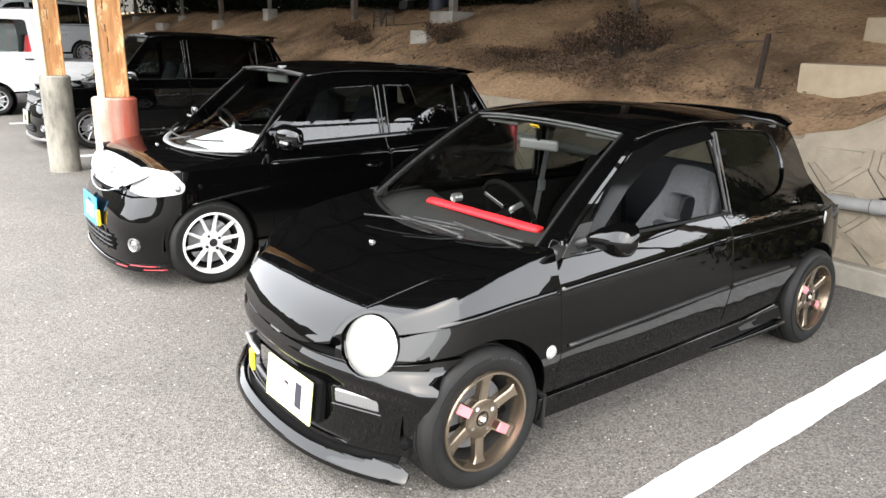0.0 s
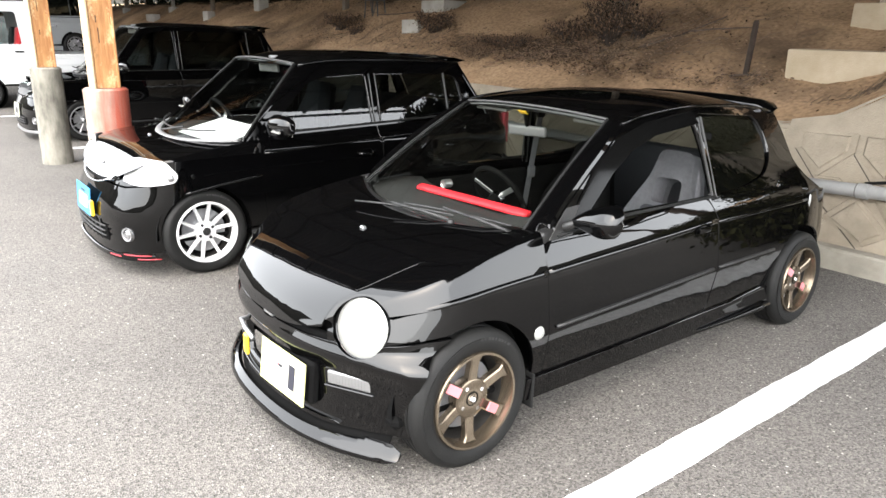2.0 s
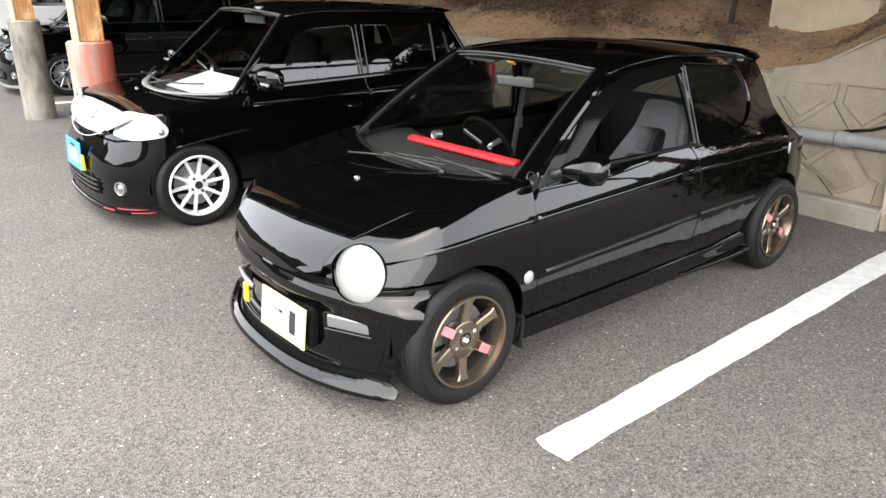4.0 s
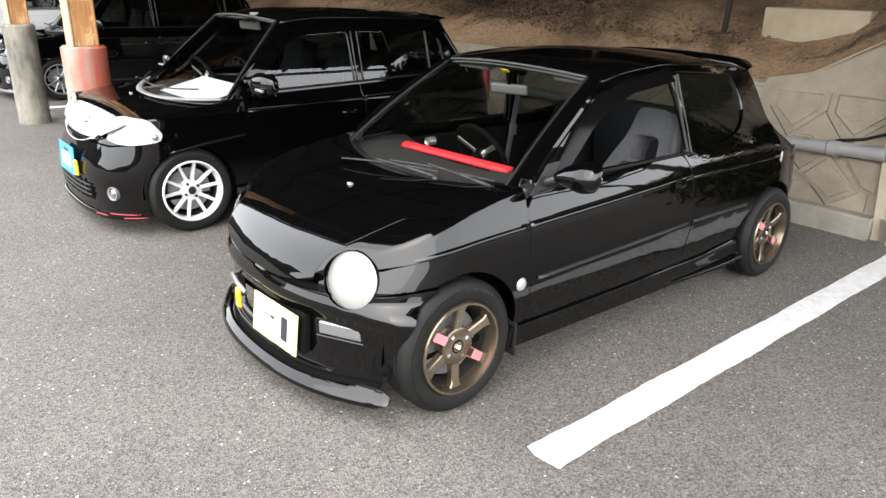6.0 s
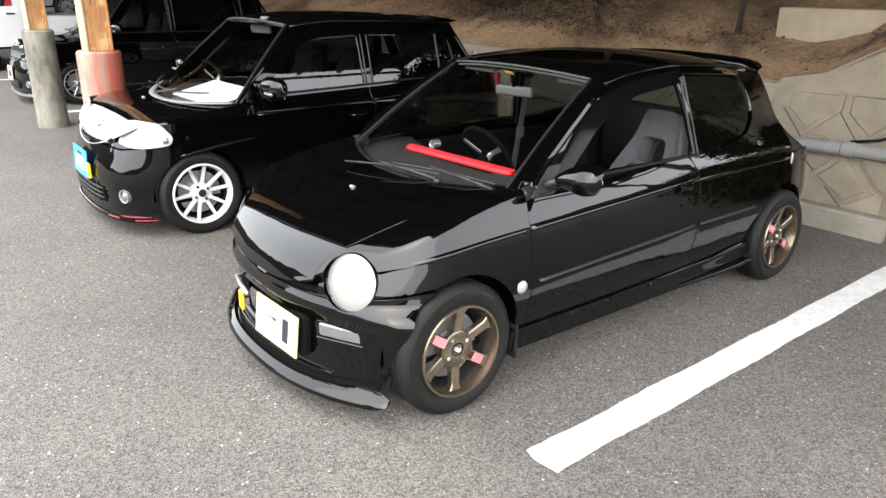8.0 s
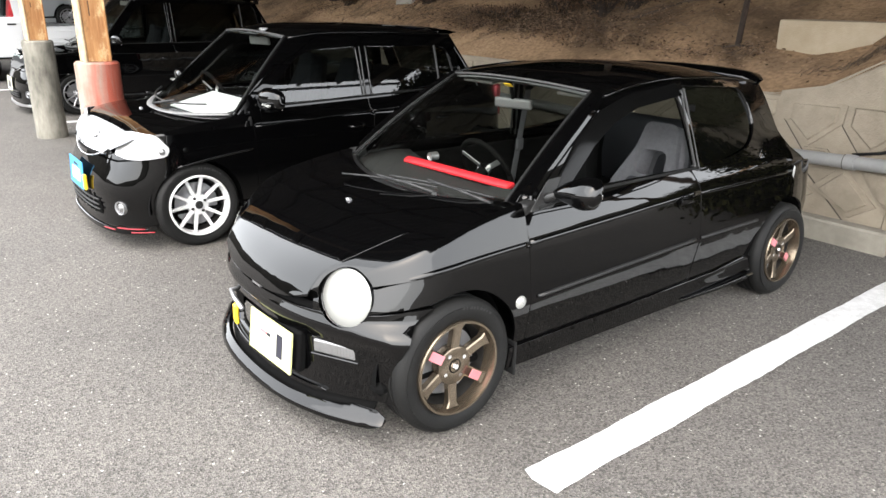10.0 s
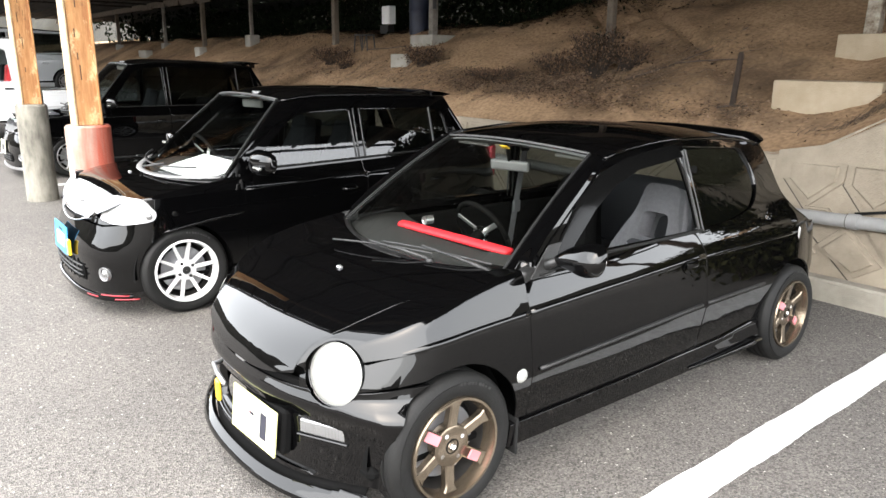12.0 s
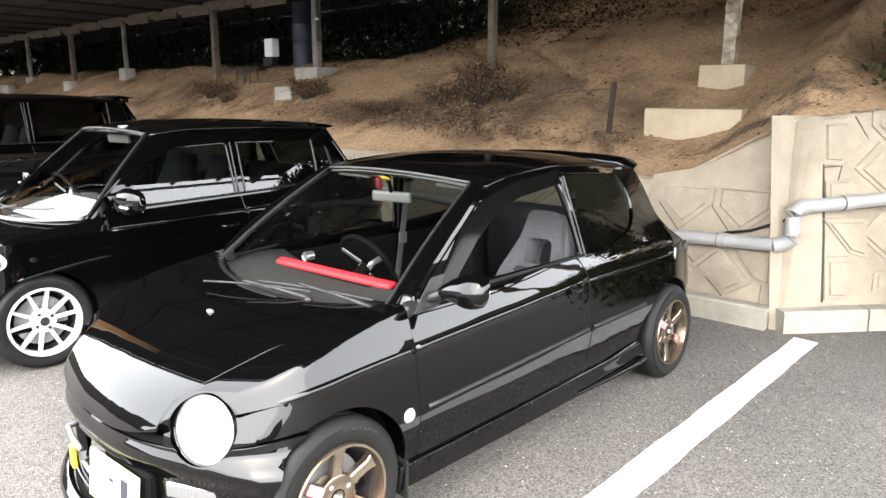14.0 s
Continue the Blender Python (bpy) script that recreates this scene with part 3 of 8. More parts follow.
def hill_z(x, y, rough=True):
    da = (y - (LEFT[1] + (CORNER[1] - LEFT[1]) * (x - LEFT[0]) / (CORNER[0] - LEFT[0]))) - 0.19
    q = Vector((x - CORNER[0], y - CORNER[1]))
    u, db = q.dot(NB), q.dot(Vector((-NB.y, NB.x))) - 0.24
    base, d = top_left(x), da
    if x > 0.0 and u > 0 and db < da:
        base, d = 1.42 + 0.10 * u, db
    e = max(d, -0.05)
    steep = base - 0.03 + 0.50 * min(e, 3.2) + 0.95 * max(0, e - 3.2)
    shelf = base - 0.03 + 0.50 * min(e, 2.1) + 0.10 * max(0, e - 2.1)
    k = min(1.0, max(0.0, (-4.2 - x) / 3.0))
    z = steep + (shelf - steep) * k * k * (3 - 2 * k)
    if rough:
        k = min(1.0, max(0.0, d) * 2.5)
        z += k * (0.10 * noise.noise(Vector((x * 0.7, y * 0.9, 3))) + 0.05 * noise.noise(Vector((x * 2.3, y * 2.6, 7))) + 0.010 * noise.noise(Vector((x * 8, y * 8, 1))) + 0.004 * noise.noise(Vector((x * 22, y * 22, 5))))
        for gx0, gs in ((-1.15, -1.1), (-2.6, -0.9), (-4.9, 0.5), (-7.8, -0.7)):
            c = gx0 + gs * (y - 4.0) + 0.15 * math.sin(y * 3 + gx0)
            z -= 0.07 * k * math.exp(-((x - c) / 0.10) ** 2)
    return z, d


def soil():
    m = bpy.data.materials.new("soil")
    m.use_nodes = True
    n, l = m.node_tree.nodes, m.node_tree.links
    b = n["Principled BSDF"]
    b.inputs["Roughness"].default_value, b.inputs["Specular IOR Level"].default_value = 0.96, 0.1
    co = n.new("ShaderNodeTexCoord")
    a = n.new("ShaderNodeTexNoise")
    a.inputs["Scale"].default_value, a.inputs["Detail"].default_value, a.inputs["Roughness"].default_value = 0.9, 10, 0.62
    l.new(co.outputs["Object"], a.inputs["Vector"])
    r = n.new("ShaderNodeValToRGB")
    e = r.color_ramp.elements
    e[0].position, e[0].color = 0.30, (0.13, 0.087, 0.054, 1)
    e[1].position, e[1].color = 0.72, (0.42, 0.29, 0.185, 1)
    x = e.new(0.48)
    x.color = (0.305, 0.205, 0.126, 1)
    l.new(a.outputs["Fac"], r.inputs["Fac"])
    f = n.new("ShaderNodeTexNoise")
    f.inputs["Scale"].default_value, f.inputs["Detail"].default_value = 28, 8
    l.new(co.outputs["Object"], f.inputs["Vector"])
    r2 = n.new("ShaderNodeValToRGB")
    r2.color_ramp.elements[0].position, r2.color_ramp.elements[0].color = 0.32, (0.72, 0.69, 0.66, 1)
    r2.color_ramp.elements[1].position, r2.color_ramp.elements[1].color = 0.6, (1.1, 1.08, 1.05, 1)
    l.new(f.outputs["Fac"], r2.inputs["Fac"])
    mx = n.new("ShaderNodeMix")
    mx.data_type, mx.blend_type = "RGBA", "MULTIPLY"
    mx.inputs[0].default_value = 1.0
    l.new(r.outputs["Color"], mx.inputs[6])
    l.new(r2.outputs["Color"], mx.inputs[7])
    # leaf mould in broad patches
    g = n.new("ShaderNodeTexNoise")
    g.inputs["Scale"].default_value, g.inputs["Detail"].default_value, g.inputs["Roughness"].default_value = 0.55, 12, 0.68
    l.new(co.outputs["Object"], g.inputs["Vector"])
    gr = n.new("ShaderNodeMapRange")
    gr.inputs[1].default_value, gr.inputs[2].default_value, gr.inputs[3].default_value, gr.inputs[4].default_value = 0.50, 0.66, 0.0, 0.75
    l.new(g.outputs["Fac"], gr.inputs[0])
    m3 = n.new("ShaderNodeMix")
    m3.data_type = "RGBA"
    m3.inputs[7].default_value = (0.062, 0.043, 0.030, 1)
    l.new(gr.outputs[0], m3.inputs[0])
    l.new(mx.outputs[2], m3.inputs[6])
    l.new(m3.outputs[2], b.inputs["Base Color"])
    p = n.new("ShaderNodeBump")
    p.inputs["Strength"].default_value, p.inputs["Distance"].default_value = 0.5, 0.012
    l.new(f.outputs["Fac"], p.inputs["Height"])
    l.new(p.outputs["Normal"], b.inputs["Normal"])
    return m


M_soil = soil()


def hillside():
    xs = list(np.linspace(-60, -22, 20)) + list(np.linspace(-21, -8, 90)) + list(np.linspace(-7.9, 2.2, 170)) + list(np.linspace(2.3, 8, 20))
    ys = list(np.linspace(3.55, 6.4, 70)) + list(np.linspace(6.5, 9, 26)) + list(np.linspace(9.5, 26, 18))
    n = len(ys)
    zs = {}
    verts = []
    for i, x in enumerate(xs):
        for j, y in enumerate(ys):
            z, d = hill_z(x, y)
            zs[(i, j)] = d
            verts.append((x, y, z))
    faces = []
    for i in range(len(xs) - 1):
        for j in range(n - 1):
            if max(zs[(i, j)], zs[(i + 1, j)], zs[(i, j + 1)], zs[(i + 1, j + 1)]) > -0.02 and min(zs[(i, j)], zs[(i + 1, j)], zs[(i, j + 1)], zs[(i + 1, j + 1)]) > -0.26:
                faces.append((i * n + j, (i + 1) * n + j, (i + 1) * n + j + 1, i * n + j + 1))
    h = mesh_object("hillside", verts, faces, M_soil)
    return tagged(h, "bare sandy brown earth bank with gullies", "earth bank", kind="structure")


hillside()


def leaf_litter(name, label, mat, spots, size, seed, lift=0.02, upright=0.3, aspect=0.45):
    """Many small leaves scattered in patches over the bank. spots: x, y, spread x, spread y, count, height."""
    rn = random.Random(seed)
    verts, faces = [], []
    for x0, y0, sx, sy, count, height in spots:
        for _ in range(count):
            x, y = rn.gauss(x0, sx), rn.gauss(y0, sy)
            z, d = hill_z(x, y)
            if d < 0.03:
                continue
            c = Vector((x, y, z + lift * rn.random() + height * rn.random() ** 1.5))
            s = size * rn.uniform(0.5, 1.3)
            m = Euler((rn.gauss(0, upright + (0.8 if height > 0.06 else 0)), rn.gauss(0, upright + (0.8 if height > 0.06 else 0)), rn.uniform(0, 6.28))).to_matrix()
            k = len(verts)
            for p in ((-1, 0, 0), (-0.2, -aspect, 0.12), (1, 0, 0.1), (-0.1, aspect, 0.1)):
                verts.append(c + m @ Vector(p) * s)
            faces.append((k, k + 1, k + 2, k + 3))
    ob = mesh_object(name, verts, faces, mat, smooth=False)
    return tagged(ob, label, name.replace("_", " "), kind="stuff")


def leaf_material(name, c1, c2):
    m = material(name, c1, 0.9, spec=0.04)
    n, l = m.node_tree.nodes, m.node_tree.links
    g = n.new("ShaderNodeNewGeometry")
    r = n.new("ShaderNodeValToRGB")
    r.color_ramp.elements[0].color, r.color_ramp.elements[1].color = (*c1, 1), (*c2, 1)
    l.new(g.outputs["Random Per Island"], r.inputs["Fac"])
    l.new(r.outputs["Color"], n["Principled BSDF"].inputs["Base Color"])
    return m


M_dead = leaf_material("dead_leaves", (0.030, 0.020, 0.013), (0.38, 0.26, 0.18))
M_twig = material("dead_twigs", (0.085, 0.06, 0.045), 0.9, var=0.4)
M_stalk = material("dry_stalk", (0.13, 0.09, 0.06), 0.9, var=0.4)
M_darktwig = material("dark_dry_wood", (0.030, 0.020, 0.014), 0.9, var=0.4)
M_shademould = leaf_material("leaf_mould", (0.016, 0.011, 0.008), (0.085, 0.057, 0.037))
M_shrivel = leaf_material("shrivelled_leaves", (0.018, 0.012, 0.009), (0.20, 0.13, 0.085))
# leaves near black: the shade behind the bank is put into their colour
M_shadeleaf = leaf_material("shade_leaves", (0.004, 0.006, 0.003), (0.012, 0.018, 0.008))
leaf_litter("leaf_litter", "brown dead leaves scattered on the bank", M_dead, [(-3.7, 4.52, 0.60, 0.16, 4200, 0.05), (-3.4, 4.25, 0.5, 0.10, 2200, 0.03), (-2.3, 4.14, 0.5, 0.06, 700, 0.02), (-4.9, 4.5, 0.5, 0.14, 4000, 0.05), (-1.6, 4.3, 0.3, 0.1, 500, 0.02), (-2.6, 5.2, 0.5, 0.3, 900, 0.01), (-7.0, 4.6, 0.7, 0.25, 1100, 0.03), (-9.2, 4.6, 0.5, 0.22, 900, 0.05), (-5.6, 4.3, 0.6, 0.2, 300, 0.02), (-0.2, 4.45, 0.35, 0.25, 300, 0.015), (-1.5, 4.35, 0.12, 0.05, 60, 0.02), (-6, 5.5, 4, 0.8, 900, 0.01), (-12, 4.8, 2.5, 0.5, 700, 0.03)], 0.019, 11)


def dry_bush(x, y, w, h, n, seed, label):
    """A low dead bush: bent twigs from one root and shrivelled leaves on them."""
    rn = random.Random(seed)
    z, _ = hill_z(x, y)
    b = thing("dry_bush", pose(x, y, z - 0.02), label, "bush", "dry bushes")
    bm = bmesh.new()
    verts, faces = [], []
    for _ in range(n):
        a, r = rn.uniform(0, 6.28), w * rn.uniform(0.3, 1.0)
        top = Vector((r * math.cos(a), 0.6 * r * math.sin(a), h * rn.uniform(0.35, 1.0)))
        mid = top * 0.5 + Vector((rn.uniform(-0.06, 0.06), rn.uniform(-0.06, 0.06), 0.1 * h))
        add_tube(bm, [Vector((rn.uniform(-0.08, 0.08), rn.uniform(-0.08, 0.08), 0)), mid, top], [0.006, 0.004, 0.0015], 4, caps=False)
        for _ in range(16):
            t = rn.uniform(0.35, 1.05)
            c = (mid * (1 - t) * 2 + top * (2 * t - 1)) if t > 0.5 else mid * 2 * t
            c = c + Vector((rn.gauss(0, 0.03), rn.gauss(0, 0.03), rn.gauss(0, 0.03)))
            s = rn.uniform(0.007, 0.019)
            m = Euler((rn.uniform(0, 6.28), rn.uniform(0, 6.28), rn.uniform(0, 6.28))).to_matrix()
            k = len(verts)
            verts += [c + m @ Vector(p) * s for p in ((-1, 0, 0), (-0.2, -0.5, 0.15), (1, 0, 0.1), (-0.1, 0.5, 0.1))]
            faces.append((k, k + 1, k + 2, k + 3))
    part("twig", bm, M_darktwig, b)["kind"] = "stuff"
    mesh_object("leaf", verts, faces, M_shrivel, b, smooth=False)["kind"] = "stuff"
    return b


dry_bush(-3.45, 4.82, 0.40, 0.52, 330, 3, "brown dead bush on the sandy bank")
dry_bush(-3.10, 4.90, 0.26, 0.30, 70, 4, "brown dead bush on the sandy bank")
dry_bush(-3.90, 4.72, 0.40, 0.24, 200, 8, "brown dead bush on the sandy bank")
dry_bush(-4.75, 4.55, 0.50, 0.15, 190, 9, "low brown dead bush above the kerb")
dry_bush(-6.45, 4.75, 0.42, 0.28, 190, 5, "brown dead bush beside a concrete block")
dry_bush(-9.0, 4.75, 0.50, 0.28, 180, 6, "brown dead bush on the sandy bank")
dry_bush(-8.5, 4.7, 0.26, 0.20, 30, 7, "brown dead bush on the sandy bank")
# near-black leaves put where the upper bank lies in shade
leaf_litter("undergrowth", "near-black leaves standing in for shade high on the bank", M_shadeleaf, [(-3.75, 5.2, 0.12, 0.08, 160, 0.18), (-6.6, 6.9, 1.2, 0.3, 5000, 0.7), (-10.5, 6.9, 1.6, 0.3, 6000, 0.6), (-15, 6.9, 2.6, 0.3, 7000, 0.6), (-21, 7.0, 3, 0.3, 5000, 0.6), (-3.9, 7.6, 0.8, 0.3, 2500, 0.5)], 0.035, 21, 0.05, 0.6)


def loose_twigs(spots, seed):
    """Thin dry stalks lying in tangles on the bank. spots: x, y, spread x, spread y, count, length."""
    rn = random.Random(seed)
    bm = bmesh.new()
    for x0, y0, sx, sy, count, length in spots:
        for _ in range(count):
            x, y = rn.gauss(x0, sx), rn.gauss(y0, sy)
            if hill_z(x, y)[1] < 0.03:
                continue
            a, n = rn.uniform(-0.5, 0.9) if rn.random() < 0.7 else rn.uniform(0, 6.28), length * rn.uniform(0.4, 1.3)
            pts = []
            for t in (0.0, 0.5, 1.0):
                px, py = x + n * t * math.cos(a), y + n * t * math.sin(a) + rn.uniform(-0.02, 0.02)
                pts.append((px, py, hill_z(px, py)[0] + 0.006 + 0.05 * rn.random() * t))
            add_tube(bm, pts, [0.0026, 0.0022, 0.0010], 3, caps=False)
    ob = part("dry_stalks", bm, M_stalk)
    return tagged(ob, "thin dry stalks lying in tangles on the bank", "dry stalks", kind="stuff")


loose_twigs([(-3.7, 4.5, 0.7, 0.18, 500, 0.16), (-4.9, 4.5, 0.6, 0.15, 350, 0.14), (-2.9, 5.0, 0.5, 0.25, 160, 0.20), (-6.5, 4.6, 0.5, 0.2, 260, 0.16), (-9.0, 4.7, 0.8, 0.3, 260, 0.2), (-0.35, 4.10, 0.20, 0.04, 150, 0.08), (0.0, 4.42, 0.14, 0.08, 150, 0.08), (0.25, 4.80, 0.10, 0.12, 130, 0.08), (0.5, 5.2, 0.10, 0.16, 110, 0.08), (-1.6, 4.3, 0.12, 0.05, 60, 0.08)], 17)
# leaves strewn thickly so that their dark colour gives the upper bank its shade
leaf_litter("leaf_mould", "dark leaves standing in for the shade on the upper bank", M_shademould, [(-2.5, 7.5, 1.5, 0.36, 14000, 0.01), (-5.2, 7.0, 1.2, 0.32, 14000, 0.01), (-8.5, 6.5, 1.6, 0.32, 18000, 0.01), (-12.5, 6.4, 2.2, 0.34, 18000, 0.01), (-17.5, 6.4, 2.5, 0.34, 12000, 0.01)], 0.024, 31, 0.01, 0.2)


def olive_shrub(x, y, w, h, n, seed):
    """A broad shrub: stems and a loose mass of small leaves."""
    rn = random.Random(seed)
    b = thing("shrub", pose(x, y, hill_z(x, y)[0] - 0.05 if x < 1.35 else ground_z(x, y)), "olive green leafy shrub beside the retaining wall", "shrub", "olive shrubs")
    bm = bmesh.new()
    verts, faces = [], []
    for _ in range(n):
        a, r = rn.uniform(0, 6.28), w * rn.random() ** 0.5
        tip = Vector((r * math.cos(a), r * math.sin(a), h * rn.uniform(0.15, 1.0) * (1 - 0.35 * (r / w) ** 2)))
        if rn.random() < 0.2:
            add_tube(bm, [Vector((0.1 * math.cos(a), 0.1 * math.sin(a), 0)), tip * 0.5 + Vector((0, 0, 0.1)), tip], [0.014, 0.009, 0.003], 5, caps=False)
        for _ in range(12):
            c = tip + Vector((rn.gauss(0, 0.10), rn.gauss(0, 0.10), rn.gauss(0, 0.09)))
            m, s = Euler((rn.uniform(0, 6.28), rn.uniform(0, 6.28), rn.uniform(0, 6.28))).to_matrix(), rn.uniform(0.03, 0.06)
            k = len(verts)
            verts += [c + m @ Vector(p) * s for p in ((-1, 0, 0), (-0.2, -0.5, 0.12), (1, 0, 0.1), (-0.1, 0.5, 0.1))]
            faces.append((k, k + 1, k + 2, k + 3))
    part("stem", bm, M_twig, b)["kind"] = "stuff"
    mesh_object("leaf", verts, faces, M_olive, b, smooth=False)["kind"] = "stuff"
    return b


M_olive = leaf_material("olive_leaves", (0.022, 0.024, 0.009), (0.085, 0.082, 0.036))
for i_, (x_, y_, h_) in enumerate(((1.40, 4.55, 1.3), (2.05, 5.25, 1.6), (2.75, 6.0, 2.0), (3.5, 6.8, 2.2), (4.4, 7.6, 2.2), (1.30, 5.35, 0.9), (0.95, 4.85, 0.7), (1.20, 6.10, 1.2))):
    olive_shrub(x_, y_, 0.50 + 0.12 * max(0.0, h_ - 1.6), h_, 260, 40 + i_)


def woods(seed=5):
    """Added trees that keep the sky off the bank: trunks under one dense mass of small near-black leaves that hangs
    over the carport's rear edge.
    """
    rn = random.Random(seed)
    verts, faces = [], []
    for _ in range(6500):
        x = rn.uniform(-36, 1.4)
        y = 6.9 + 4.1 * rn.random() ** 1.3
        lo = hill_z(x, y, False)[0]
        z = rn.uniform(3.3, 7.0) if y < 8.2 else rn.uniform(lo - 0.2, 7.5)
        if x > -5.0 and y > 8.2:
            z = max(z, lo + 0.5 + 1.2 * rn.random())
        for _ in range(11):
            c = Vector((x + rn.gauss(0, 0.28), y + rn.gauss(0, 0.28), z + rn.gauss(0, 0.24)))
            s = rn.uniform(0.06, 0.15)
            m = Euler((rn.uniform(0, 6.28), rn.uniform(0, 6.28), rn.uniform(0, 6.28))).to_matrix()
            k = len(verts)
            verts += [c + m @ Vector(p) * s for p in ((-1, 0, 0), (-0.2, -0.5, 0.12), (1, 0, 0.1), (-0.1, 0.5, 0.1))]
            faces.append((k, k + 1, k + 2, k + 3))
    ob = mesh_object("woods", verts, faces, M_shadeleaf, smooth=False)
    tagged(ob, "added near-black woods blocking the sky behind the earth bank", "woods", kind="stuff")
    for k in range(26):
        x, y = -34 + 1.6 * k + rn.uniform(-0.5, 0.5), rn.uniform(8.2, 10)
        z = hill_z(x, y, False)[0]
        t = part("tree_trunk", tube_bm([(x, y, z - 0.3), (x + rn.uniform(-0.2, 0.2), y, z + 2), (x + rn.uniform(-0.4, 0.4), y + 0.2, z + 6)], [0.13, 0.10, 0.05], 10), M_twig, None, "", True)
        tagged(t, "dark tree trunk in the added woods behind the bank", "tree", "trees of the woods")


# near-black colour of the slopes added to shut out the sky
M_backing = material("forest_floor", (0.010, 0.009, 0.006), 0.95, color2=(0.022, 0.020, 0.012), scale=3, bump=0.6, bscale=20)


def ridge(name, label, pts, height, depth):
    """A near-black slope added along a line: it rises behind the line and keeps its back to the sky."""
    verts, faces, n = [], [], 9
    for i in range(81):
        t = i / 80 * (len(pts) - 1)
        k = min(int(t), len(pts) - 2)
        a, b = Vector((*pts[k], 0)), Vector((*pts[k + 1], 0))
        p, d = a.lerp(b, t - k), (b - a).normalized()
        back = Vector((-d.y, d.x, 0))
        for j in range(n):
            u = j / (n - 1)
            z = height * u ** 0.6 * (1 + 0.18 * noise.noise(Vector((t * 3, 4, 0))) + 0.12 * noise.noise(Vector((t * 11, 2, j * 0.3))))
            verts.append(p + back * (depth * u + 0.5 * noise.noise(Vector((t * 6, j, 1)))) + Vector((0, 0, z - 0.2)))
    faces = [(i * n + j, (i + 1) * n + j, (i + 1) * n + j + 1, i * n + j + 1) for i in range(80) for j in range(n - 1)]
    return tagged(mesh_object(name, verts, faces, M_backing), label, "wooded slope", kind="structure")


ridge("forest_floor", "dark slope added behind the carport to close off the sky", [(-68, 4.5), (-57, 11.0), (-30, 11.0), (-8, 11.0), (0.6, 11.3)], 9.0, 5.0)
woods()
# ridges added to block low sky and darken what the car paint mirrors
ridge("tree_line", "added dark ridge closing the horizon across the parking lot", [(40, -20), (24, -26), (-10, -28), (-60, -28)], 3.2, 4.0)
ridge("tall_trees", "tall dark ridge added to block the low sky at the end of the parking lot", [(-18, -19), (-30, -15), (-46, -8), (-60, 8)], 7.0, 4.0)
ridge("far_bank", "unseen low dark ridge that darkens reflections across the parking lot", [(5, 13), (14, 12), (22, 6), (26, -4)], 3.2, 2.0)


def fallen_twig(pts, seed):
    z = [(x, y, hill_z(x, y)[0] + 0.012) for x, y in pts]
    ob = part("fallen_twig", tube_bm(z, [0.010 - 0.0015 * i for i in range(len(z))], 6), M_twig)
    return tagged(ob, "thin dry twig lying on the bank", "twig", "fallen twigs")


fallen_twig([(-2.55, 4.95), (-2.3, 4.98), (-2.05, 5.05), (-1.9, 5.04)], 1)
fallen_twig([(-2.9, 4.6), (-2.6, 4.9), (-2.4, 5.3), (-2.2, 5.6)], 2)
fallen_twig([(-1.72, 4.36), (-1.6, 4.40), (-1.45, 4.36)], 3)
fallen_twig([(-8.6, 5.2), (-8.1, 5.3), (-7.6, 5.3)], 4)


# ---- concrete on the bank ----
def block(name, x, y, lo, hi, label, rz=0.0, bevel=0.02, mat=None, sink=0.0):
    z = hill_z(x, y)[0] - sink
    bm = box_bm(lo, hi, bevel, None, 2)
    for v in bm.verts:
        v.co += Vector((noise.noise(v.co * 5), noise.noise(v.co * 5 + Vector((9, 0, 0))), 0)) * 0.008
    ob = part(name, bm, mat or M_concrete, None, "", True, 35)
    ob.matrix_world = pose(x, y, z, 0, 0, rz)
    return tagged(ob, label, "concrete block", "concrete blocks")


M_slab = material("warm_concrete", (0.33, 0.265, 0.18), 0.93, color2=(0.42, 0.345, 0.25), scale=4, bump=0.4, bscale=120)
block("concrete_slab", -0.87, 4.50, (-0.40, -0.10, -0.16), (0.40, 0.35, 0.18), "pale sandy concrete slab set in the bank", 3, 0.02, M_slab)
block("concrete_block", -6.95, 4.72, (-0.17, -0.05, -0.1), (0.17, 0.08, 0.15), "pale broken concrete block in dead brush", 8, 0.012)
block("concrete_block", -20.2, 5.06, (-0.35, -0.1, -0.1), (0.35, 0.1, 0.16), "pale concrete block on the bank", 0)
block("concrete_block", -15.8, 5.06, (-0.16, -0.1, -0.1), (0.16, 0.1, 0.16), "pale concrete block on the bank", 0)


# ---- carport ----
M_oldwood = material("weathered_wood", (0.085, 0.068, 0.052), 0.85, color2=(0.16, 0.13, 0.10), scale=9, bump=0.6, bscale=40)
M_peeling = material("peeling_paint_wood", (0.10, 0.062, 0.035), 0.85, color2=(0.50, 0.46, 0.38), scale=13, bump=0.8, bscale=40)
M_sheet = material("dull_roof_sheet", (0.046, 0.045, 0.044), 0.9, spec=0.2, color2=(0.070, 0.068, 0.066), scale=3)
M_gutter = material("grey_gutter", (0.22, 0.22, 0.22), 0.5, color2=(0.30, 0.30, 0.29), scale=5)
# dark brown rafters, mottled by noise
M_rafter = material("dark_rafter", (0.020, 0.018, 0.016), 0.9, spec=0.2, color2=(0.040, 0.036, 0.031), scale=9, bump=0.5, bscale=40)
M_pale = material("pale_board", (0.12, 0.105, 0.088), 0.8, color2=(0.26, 0.24, 0.21), scale=9, bump=0.5, bscale=40)
BEAM = 2.98
X0, X1, Y0, Y1 = -34.0, 3.2, -0.60, 6.5


